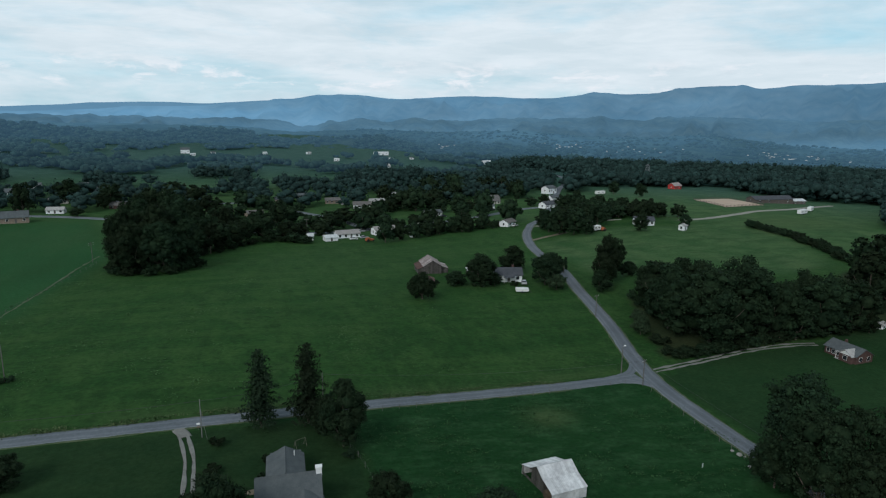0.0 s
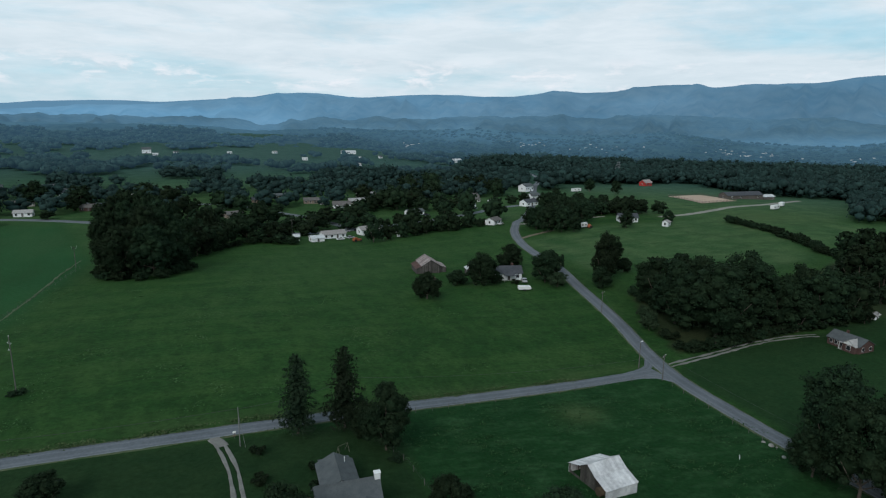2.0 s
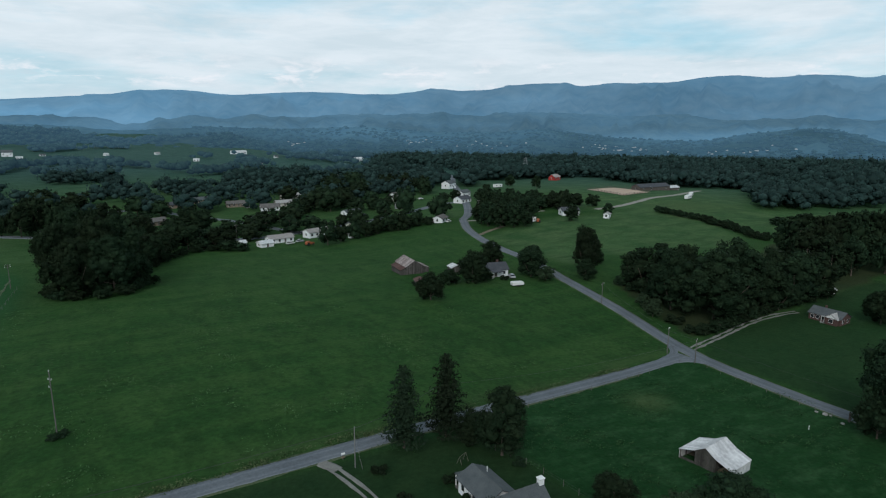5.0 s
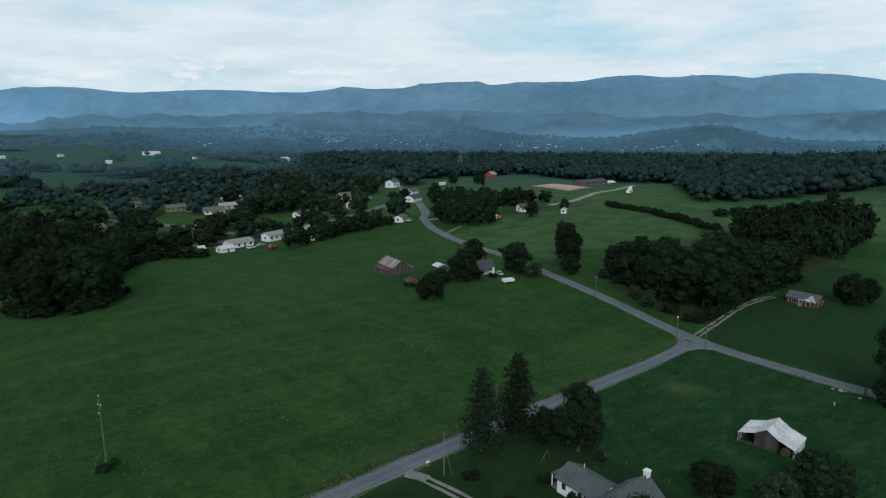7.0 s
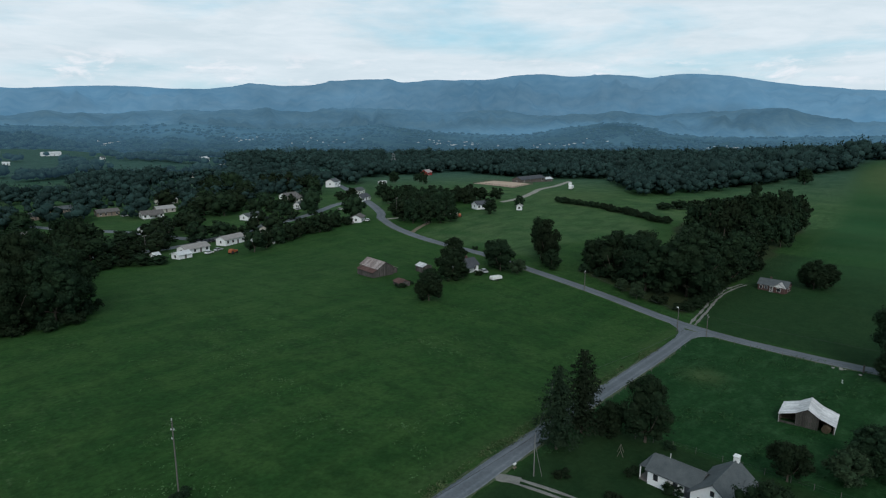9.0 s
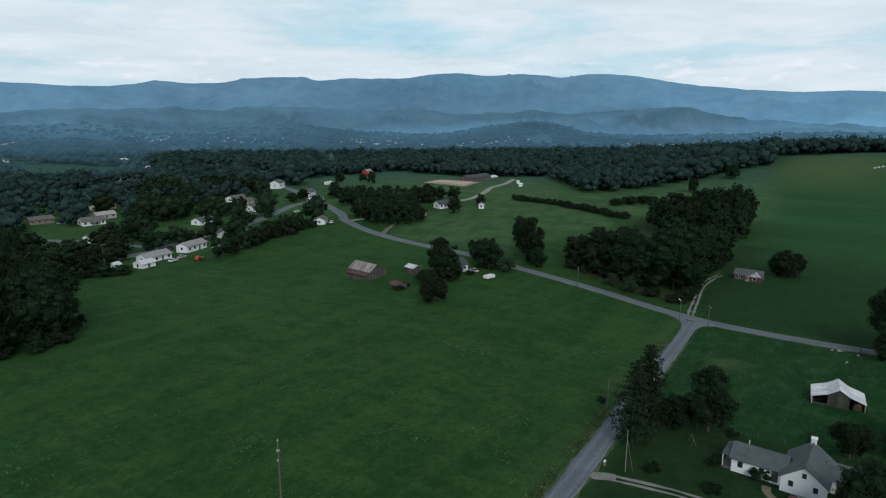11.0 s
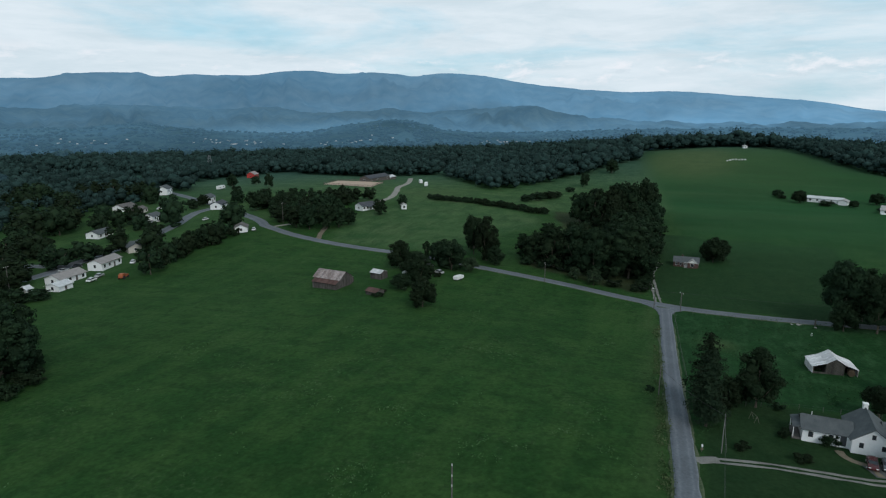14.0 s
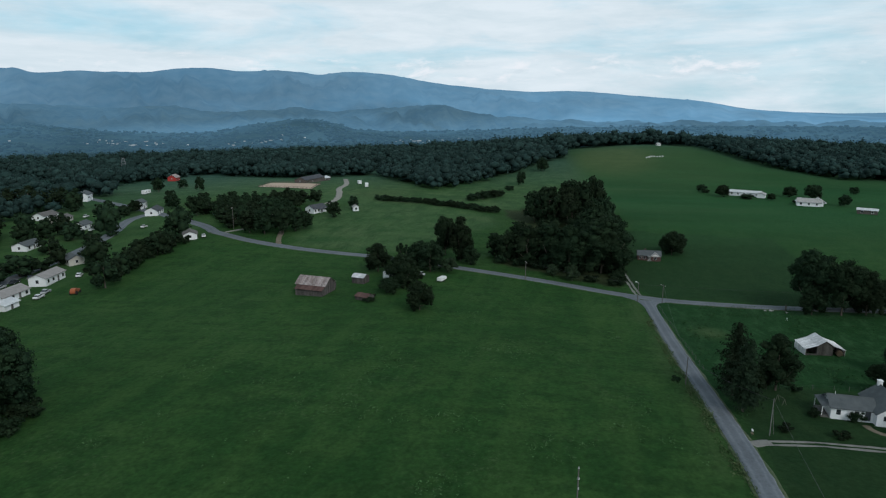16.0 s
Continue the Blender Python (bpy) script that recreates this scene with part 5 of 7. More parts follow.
R2 = random.Random(8)
FAR_TREES = [p for p in scattered(VILLAGE, 11.0, R2, 6000, village_keep) if p[1] > 440 or p[0] < -60]
VILLAGE_TREES = (
    ((138, 374, 19, 6.7), (140, 335, 16, 6.2), (62, 311, 13, 4.4), (70, 314, 10, 3.6), (79, 318, 10, 4.0), (86, 320, 10, 4.0), (94, 322, 11, 3.8), (107, 323, 12, 4.5), (121, 328, 10, 3.8), (71, 358, 10, 5.8), (79, 356, 7, 4.1), (58, 358, 12, 5.6), (34, 348, 9, 5.8), (91, 340, 13, 5.4), (88, 356, 9, 3.7), (104, 330, 9, 3.8), (109, 322, 11, 5.0), (41, 364, 13, 8.0), (28, 433, 6, 3.5), (62, 366, 8, 5.0)),
    ((51, 384, 11, 8), (64, 396, 10, 5.6), (68, 384, 13, 6.8), (97, 426, 15, 8.6), (104, 415, 17, 7.6), (117, 424, 15, 7.2), (118, 404, 11, 5), (129, 402, 11, 4.9), (137, 400, 9, 4.2), (30, 372, 9, 7.0), (14, 349, 9, 6.1), (131, 481, 18, 9), (160, 505, 17, 9), (177, 480, 17, 8.5), (190, 474, 17, 8), (196, 458, 16, 7), (192, 444, 15, 5.8), (184, 402, 7, 4.2), (86, 418, 12, 6), (76, 404, 12, 6)),
    ((-39, 468, 15, 8.5), (-56, 490, 15, 9), (-8, 450, 14, 7.5), (4, 440, 12, 6), (21, 452, 9, 5), (93, 468, 13, 7), (112, 452, 14, 7), (125, 440, 13, 6.5), (140, 452, 15, 7), (152, 470, 14, 7), (138, 424, 11, 5), (150, 414, 9, 4.4), (20, 392, 11, 6), (-14, 396, 14, 7), (0, 368, 13, 6), (-20, 366, 15, 7), (-4, 352, 12, 6), (128, 386, 10, 5), (122, 370, 7, 4), (104, 376, 9, 4.5)),
)
for row in VILLAGE_TREES:
    for x, y, h, r in row:
        plant(R2.choice(("far_a", "far_b", "far_c")), x, y, h, 1.15 * r, group="village trees", rnd=R2)
# the tree belt beyond the road: a front clump and a long back row
for x, y, h, r in ((146, 301, 12, 5.3), (144, 292, 14, 5.6), (146, 284, 14, 5.6), (152, 280, 13, 5.4), (158, 278, 10, 4.6), (175, 297, 13, 6), (160, 292, 13, 5.6), (156, 302, 13, 5.4)):
    plant(R2.choice(("mid_a", "mid_b", "mid_c")), x, y, h, r, group="tree belt", rnd=R2)
for x, y, h, r in ((187, 275, 9.5, 4.4), (212, 273, 8.5, 3.4), (214, 393, 11, 4.3), (280, 417, 12, 3.6), (206, 386, 9, 4.5), (222, 376, 8, 4.5), (232, 362, 7, 4)):
    plant("mid_b", x, y, h, r, group="tree belt", rnd=R2)
for x, y in scattered(BELT, 6.8, R2, 1500, lambda x, y: clear_of(x, y, 4.0, 2.0)):
    plant(R2.choice(("far_a", "far_b", "far_c")), x, y, R2.uniform(8, 11.5), R2.uniform(4.6, 6), group="tree belt", rnd=R2)
for x, y in scattered(EDGE, 6.5, R2, 800, lambda x, y: clear_of(x, y, 4.5, 2.5)):
    plant("hedge", x, y, R2.uniform(2.5, 5), R2.uniform(2.5, 4), group="field-edge shrubs", rnd=R2)
plant("mid_c", 14.0, 411.8, 11, 6)
plant("mid_c", 193.9, 402.6, 8, 4.2)
plant("mid_c", 184.7, 355.6, 13, 6)
plant("mid_a", 278.4, 450, 12, 5)
plant("mid_b", 304.6, 448.1, 8, 4)
for x, y, h, r in ((343, 52, 9, 5), (366, 62, 6, 4), (334, 38, 3.5, 5), (330, 24, 5, 3), (340, -4, 11, 6), (348, 8, 8, 5), (310, -13, 8, 4), (318, 12, 2.5, 3), (372, -40, 6, 3.5), (360, 60, 3, 3)):
    plant("mid_c", x, y, h, r, group="hill farm trees", rnd=R2)

# the far woods: thousands of crowns, nearest ones finer
GLADES = [(-100, 1100, 70, 90), (20, 1120, 90, 60), (110, 1130, 70, 70), (-66, 700, 40, 30), (40, 720, 50, 24), (130, 960, 50, 40), (220, 1000, 60, 50), (335, 860, 40, 60), (-95, 640, 40, 50), (5, 600, 30, 40), (-20, 500, 26, 24), (-137, 1010, 90, 110), (-9, 1050, 80, 110), (80, 1160, 130, 150), (235, 1330, 170, 220), (355, 1330, 110, 200), (226, 850, 50, 110), (-170, 590, 34, 40), (300, 1300, 180, 200), (60, 590, 26, 30), (75, 930, 60, 120), (239, 770, 50, 80), (317, 660, 40, 80)]


def far_woods():
    rng = np.random.default_rng(77)
    n = 60000
    az = rng.uniform(-32, 118, n)
    r = np.sqrt(rng.uniform(420 ** 2, 1330 ** 2, n))
    x, y = MID[0] + r * np.sin(np.radians(az)), MID[1] + r * np.cos(np.radians(az))
    ok = np.ones(n, dtype=bool)
    for poly in (HAYFIELD, EAST_FIELD, EAST_MEADOW, HILL_FIELD, HORSE_FIELD, LEFT_FIELD, VILLAGE, BELT):
        ok &= ~inside(x, y, poly)
    ok &= (y > 470) | (x > 330)
    ok &= (r < 1150) | (az < 16)
    for a, b, c, d in GLADES:
        ok &= ((x - a) / c) ** 2 + ((y - b) / d) ** 2 > 1
    for a, b, c in HOMES:
        ok &= np.hypot(x - a, y - b) > c + (12 if b < 800 else 4)
    ok &= near_line(x, y, ROAD_C) > 10
    ok &= near_line(x, y, ARENA_LANE) > 8
    ok &= np.hypot(x - 318, y - 362) > 48
    # open ground between the woods north of the village
    gaps = np.array([noise.noise(Vector((a / 75, b / 75, 2.0))) for a, b in zip(x, y)])
    ok &= (gaps > np.where(az < 28, 0.07, -0.45))
    x, y, r, az = x[ok], y[ok], r[ok], az[ok]
    cells, keep = {}, []
    for i in range(len(x)):
        g = 9.2 if r[i] < 700 else 13.0
        c = (int(x[i] // g), int(y[i] // g), g)
        if c in cells:
            continue
        cells[c] = 1
        keep.append(i)
    x, y, r, az = x[keep], y[keep], r[keep], az[keep]
    x = np.append(x, [p[0] for p in FAR_TREES])
    y = np.append(y, [p[1] for p in FAR_TREES])
    r = np.append(r, [500.0] * len(FAR_TREES))
    az = np.append(az, [0.0] * len(FAR_TREES))
    z = hz(x, y)
    h = np.where(az < 28, rng.uniform(8, 13, len(x)), rng.uniform(11, 16, len(x)))
    tall = rng.random(len(x))
    h = np.where((az < 28) & (tall > 0.7), rng.uniform(11, 16, len(x)), h)
    h = np.where((az >= 28) & (tall > 0.85), rng.uniform(15, 19, len(x)), h)
    h = np.where((az > 70) & (az < 90), h * 1.2, h)
    h = h * np.array([1 + 0.35 * noise.noise(Vector((a / 28, b / 28, 5.0))) for a, b in zip(x, y)])
    h[len(h) - len(FAR_TREES):] = rng.uniform(8, 15, len(FAR_TREES))
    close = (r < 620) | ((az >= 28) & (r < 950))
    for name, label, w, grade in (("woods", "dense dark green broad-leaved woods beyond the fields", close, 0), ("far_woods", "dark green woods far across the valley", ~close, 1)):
        # haze comes with the leaves: tinted near by, glowing as well farther off
        crowns(name, label, LEAF_HAZE_GLOW if name == "far_woods" else LEAF_HAZE_TINT, rng, x[w], y[w], z[w], h[w], grade, 1.0)


def crown_pattern(seed, grade):
    """One woodland crown of height and half-width 1, in lobes."""
    rng = np.random.default_rng(seed)
    lobes, leaves, leaf = ((6, 5, 0.065), (3, 5, 0.085), (2, 2, 0.10))[grade]
    V, F, cv, cf = crown_arrays(rng, 1.0, 1.0, 0.05, lobes, 2 if grade == 0 else 1, leaves, leaf)
    return np.concatenate([V, cv]), np.concatenate([F[:, [0, 1, 2]], F[:, [0, 2, 3]], cf + len(V)])


PATTERNS = [[crown_pattern(200 + i, g) for i in range(9)] for g in range(3)]


def crowns(name, label, material, rng, x, y, z, h, grade, spread):
    """Many lobed tree crowns in one mesh, each turned and stretched in its own way."""
    vs, fs, o = [], [], 0
    for i in range(len(x)):
        V, F = PATTERNS[grade][int(rng.integers(9))]
        w = h[i] * rng.uniform(0.5, 0.78) * spread
        a = rng.uniform(0, 6.283)
        c, s = math.cos(a) * w, math.sin(a) * w
        q = np.stack([V[:, 0] * c - V[:, 1] * s + x[i], V[:, 0] * s + V[:, 1] * c + y[i], V[:, 2] * h[i] + z[i]], 1)
        vs.append(q)
        fs.append(F + o)
        o += len(q)
    tagged(new(name, arrays_mesh(name, np.concatenate(vs), np.concatenate(fs), material)), label, "woods", kind="stuff")


def hill_woods():
    """Trees on the hills beyond the village and, thinner, across the valley."""
    rng = np.random.default_rng(78)
    P = [NEAR(a, j) for a, j in zip(rng.uniform(-30, 20, 3300), rng.uniform(2, 31.5, 3300))]
    P = np.array([p for p in P if noise.noise(Vector((p[0] / 130, p[1] / 130, 3.0))) > -0.28])
    crowns("hill_woods", "wooded hillsides beyond the village", LEAF_HAZE_GLOW, rng, P[:, 0], P[:, 1], P[:, 2] - 2, rng.uniform(9, 15, len(P)), 2, 1.2)
    # the valley floor, thick near by, with more painted haze farther off
    a, j = rng.uniform(8, 112, 9500), 44 * rng.uniform(0.01, 1, 9500) ** 1.15
    P = np.array([MIDDLE(b, k) for b, k in zip(a, j)])
    n = np.array([noise.noise(Vector((p[0] / 120, p[1] / 120, 8.0))) + 0.5 * noise.noise(Vector((p[0] / 40, p[1] / 40, 5.0))) for p in P])
    ok = n > np.interp(j, (0, 12, 30), (-0.55, -0.38, -0.2))
    m = int(ok.sum())
    crowns("valley_woods", "hazy dark woods across the valley", LEAF_HAZE_GLOW, rng, P[ok, 0], P[ok, 1], P[ok, 2] - 2, rng.uniform(7, 12, m), 2, 1.3)


far_woods()
hill_woods()


# ---- the white farmhouse ----
def block(parent, L, W, h, rise, wall, roof, at, over=0.4, roof_label=""):
    """A gabled block with its roof, ridge along local x, set at a place within a house."""
    w = part("wall", gable_walls(L, W, h, rise), wall, parent)
    r = part("roof", gable_roof(L, W, h, rise, over), roof, parent, roof_label)
    w.matrix_basis = at
    r.matrix_basis = at


def ridge_cap(parent, L, z, at):
    bm = bmesh.new()
    prism(bm, [(-0.16, z - 0.02), (0, z + 0.10), (0.16, z - 0.02)], -L / 2, L / 2, "x")
    part("ridge_cap", bm, GREY_SHINGLE, parent).matrix_basis = at


def farmhouse():
    gx, gy = 2.9, 85.6
    z0 = ground_at(gx, gy) + 0.35
    HOMES.append((gx, gy, 8))
    e = thing("farmhouse", "white-sided farmhouse with grey shingle roofs and a white chimney", "house", at=pose(gx, gy, z0, 0, 0, -2) @ Matrix.Diagonal((0.93, 0.93, 0.96, 1)))
    # main block, gable to the west
    block(e, 9.4, 6.5, 2.5, 2.4, WHITE_SIDING, GREY_SHINGLE, pose(-0.5, 0, 0))
    ridge_cap(e, 9.9, 5.12, pose(-0.5, 0, 0))
    # north wing and south wing
    block(e, 8.0, 5.6, 2.3, 1.4, WHITE_SIDING, GREY_SHINGLE, pose(-0.9, 7.0, 0, 0, 0, 90))
    ridge_cap(e, 8.4, 3.9, pose(-0.9, 7.0, 0, 0, 0, 90))
    block(e, 4.4, 5.2, 2.3, 1.3, WHITE_SIDING, GREY_SHINGLE, pose(1.8, -5.0, 0, 0, 0, 90))
    # lean-to porch at the wing's north end
    bm = bmesh.new()
    prism(bm, [(10.9, 2.5), (12.7, 2.1), (12.7, 2.22), (10.9, 2.65)], -3.5, 1.8, "x")
    part("porch_roof", bm, GREY_SHINGLE, e)
    for px in (-3.3, 1.6):
        bm = bmesh.new()
        box(bm, px - 0.07, px + 0.07, 12.4, 12.54, -0.9, 2.15)
        part("porch_post", bm, TRIM, e)
    bm = bmesh.new()
    box(bm, -3.4, 1.7, 11.1, 12.6, -0.9, 0.12)
    part("porch_floor", bm, POLE_WOOD, e)
    for y, z, w, h in ((0, 3.45, 0.62, 0.85), (-1.75, 1.6, 0.7, 0.95), (1.75, 1.6, 0.7, 0.95)):
        window_parts(e, -5.2, y, z, w, h, "-x")
    for y in (6.3, 9.6):
        window_parts(e, -3.7, y, 1.35, 0.8, 1.05, "-x")
        window_parts(e, 1.9, y, 1.35, 0.9, 1.2, "+x")
    door_part(e, -3.7, 4.3, 0.15, 1.0, 2.0, "-x", DARK_SHINGLE)
    for x in (-3.4, -0.9):
        window_parts(e, x, -3.25, 1.4, 1.0, 1.25, "-y")
    window_parts(e, 4.2, 1.6, 1.4, 1.0, 1.25, "+x")
    window_parts(e, 1.8, -7.2, 1.3, 1.0, 1.2, "-y")
    bm = bmesh.new()
    box(bm, -5.9, -5.22, -0.6, 0.6, -0.9, 0.1)
    part("step", bm, STONE, e)
    # white chimney at the east end
    bm = bmesh.new()
    box(bm, 3.75, 4.65, -0.4, 0.4, 3.0, 5.75, 0.05)
    ch = part("chimney", bm, TRIM, e, "white-painted brick chimney")
    bm = bmesh.new()
    box(bm, 3.65, 4.75, -0.5, 0.5, 5.75, 5.9, 0.03)
    part("chimney_cap", bm, TRIM, ch)
    bm = bmesh.new()
    tube(bm, [(0.6, 9.2, 2.6), (0.6, 9.2, 4.0)], 0.07, 0.07, 8)
    part("vent_pipe", bm, TRIM, e)


farmhouse()

# walk and flower border by the house
strip("walk", [(-2.0, 90.5), (-3.6, 90.3), (-5.2, 89.0), (-6.4, 87.0), (-9.5, 86.0)], 1.2, DIRT, "brown earth walk beside the farmhouse", lift=0.06, ragged=0.15, step=0.8)
strip("parking", [(-7.6, 87.6), (-6.9, 85.6), (-6.3, 83.0), (-5.4, 79.5)], 4.6, mat("dark_gravel", (0.060, 0.062, 0.062), (0.110, 0.112, 0.110), 0.95, 0.5, 4.0, bump=0.4), "grey gravel parking place before the house", lift=0.05, ragged=0.5, step=1.2)


def car(x, y, turn, paint, label, group="cars by the farmhouse", size=1.0):
    """A parked car: local +x is its nose."""
    z = ground_at(x, y) + 0.12
    e = thing("car", label, "car", group, at=pose(x, y, z, 0, 0, turn) @ Matrix.Diagonal((size, size, size, 1)))
    bm = bmesh.new()
    prism(bm, [(-2.2, 0.35), (2.2, 0.35), (2.24, 0.62), (2.0, 0.82), (1.0, 0.95), (-1.9, 0.98), (-2.22, 0.8)], -0.88, 0.88)
    bmesh.ops.bevel(bm, geom=bm.edges[:], offset=0.07, segments=2, affect="EDGES")
    body = part("body", bm, paint, e)
    bm = bmesh.new()
    prism(bm, [(-1.75, 0.95), (1.0, 0.93), (0.35, 1.38), (-1.2, 1.40)], -0.74, 0.74)
    bmesh.ops.bevel(bm, geom=bm.edges[:], offset=0.05, segments=1, affect="EDGES")
    part("cabin_glass", bm, GLASS, e, "dark car windows")
    bm = bmesh.new()
    box(bm, -1.22, 0.36, -0.7, 0.7, 1.385, 1.45, 0.02)
    part("roof", bm, paint, e)
    for wx in (-1.35, 1.38):
        for wy in (-0.86, 0.86):
            bm = bmesh.new()
            bmesh.ops.create_cone(bm, cap_ends=True, segments=14, radius1=0.32, radius2=0.32, depth=0.2, matrix=pose(wx, wy, 0.32, 90))
            w = part("wheel", bm, RUBBER, e)
            bm = bmesh.new()
            bmesh.ops.create_cone(bm, cap_ends=True, segments=10, radius1=0.19, radius2=0.17, depth=0.23, matrix=pose(wx, wy, 0.32, 90))
            part("rim", bm, BARN_TIN, w)
    for wy in (-0.6, 0.6):
        bm = bmesh.new()
        box(bm, 2.12, 2.2, wy - 0.2, wy + 0.2, 0.62, 0.76, 0.02)
        part("headlight", bm, TRIM, e)


car(-6.2, 86.6, 172, mat("red_car_paint", (0.060, 0.010, 0.011), (0.075, 0.013, 0.014), 0.25, 1, 4, bump=0, spec=0.6), "dark red car parked at the farmhouse", size=0.88)
car(-5.9, 84.4, 172, mat("grey_car_paint", (0.09, 0.10, 0.11), (0.12, 0.13, 0.14), 0.25, 1, 4, bump=0, spec=0.6), "grey car parked at the farmhouse", size=0.88)
car(-5.6, 82.2, 172, mat("black_car_paint", (0.02, 0.022, 0.026), (0.03, 0.032, 0.036), 0.2, 1, 4, bump=0, spec=0.6), "black car parked at the farmhouse", size=0.88)


# ---- the tin-roofed tobacco barn ----
def sheets(parent, x0, x1, y0, z0, y1, z1, n, material, rng, name="sheet"):
    """Ribbed roof or wall sheets side by side, each a piece, from the edge (y0, z0) to (y1, z1)."""
    w = (x1 - x0) / n
    ny, nz = -(z1 - z0), (y1 - y0)
    l = math.hypot(ny, nz)
    ny, nz = ny / l, nz / l
    if nz < 0:
        ny, nz = -ny, -nz
    for i in range(n):
        a = x0 + i * w
        lift = rng.uniform(0.0, 0.025)
        bm = bmesh.new()
        prof = [(0, 0.05), (0.12, 0.05), (0.2, 0.015), (0.46, 0.015), (0.54, 0.045), (0.66, 0.015), (0.92, 0.015), (1.0, 0.05)]
        up, dn = [], []
        s = rng.uniform(-0.05, 0.05)
        for u, d in prof:
            d += lift
            up.append((bm.verts.new((a + u * w * 1.02, y0 + ny * d, z0 + nz * d)), bm.verts.new((a + u * w * 1.02 + s * 0.2, y1 + ny * d, z1 + nz * d))))
            dn.append((bm.verts.new((a + u * w * 1.02, y0 + ny * (d - 0.03), z0 + nz * (d - 0.03))), bm.verts.new((a + u * w * 1.02 + s * 0.2, y1 + ny * (d - 0.03), z1 + nz * (d - 0.03)))))
        for (p, q), (r, t) in zip(up, up[1:]):
            bm.faces.new((p, r, t, q))
        for (p, q), (r, t) in zip(dn, dn[1:]):
            bm.faces.new((p, q, t, r))
        for j in (0, -1):
            bm.faces.new((up[j][0], up[j][1], dn[j][1], dn[j][0]))
        bmesh.ops.recalc_face_normals(bm, faces=bm.faces[:])
        part(name, bm, material, parent)


def planks(parent, x0, x1, y, zf, n, material, rng, axis="x", gap=0.03, ztop=None):
    """Upright boards along a wall; zf gives the top at each place."""
    w = (x1 - x0) / n
    for i in range(n):
        a = x0 + i * w
        t = zf(a + w / 2)
        bm = bmesh.new()
        d = rng.uniform(0, 0.03)
        if axis == "x":
            box(bm, a + gap / 2, a + w - gap / 2, y - 0.03 - d, y + 0.02 - d, -0.4 + rng.uniform(0, 0.3), t)
        else:
            box(bm, y - 0.03 - d, y + 0.02 - d, a + gap / 2, a + w - gap / 2, -0.4 + rng.uniform(0, 0.3), t)
        part("plank", bm, material, parent)


PLANK = mat("weathered_plank", (0.045, 0.043, 0.039), (0.092, 0.088, 0.078), 0.95, 0.9, 6.0, bump=0.4, random_amount=0.3)
OLD_PLANK = mat("dark_weathered_plank", (0.052, 0.048, 0.045), (0.115, 0.106, 0.098), 0.95, 0.9, 6.0, bump=0.4, random_amount=0.35)
TIN_SHEET = mat("tin_sheet", (0.46, 0.46, 0.47), (0.72, 0.72, 0.72), 0.5, 0.35, 1.8, metal=0.1, bump=0.1, random_amount=0.14)
RUST_SHEET = mat("rusty_sheet", (0.17, 0.125, 0.115), (0.40, 0.36, 0.35), 0.75, 0.3, 1.6, metal=0.1, bump=0.15, random_amount=0.25)
DARK_RUST = mat("dark_rust_sheet", (0.066, 0.036, 0.032), (0.12, 0.07, 0.061), 0.85, 0.4, 2.0, bump=0.15, random_amount=0.2)


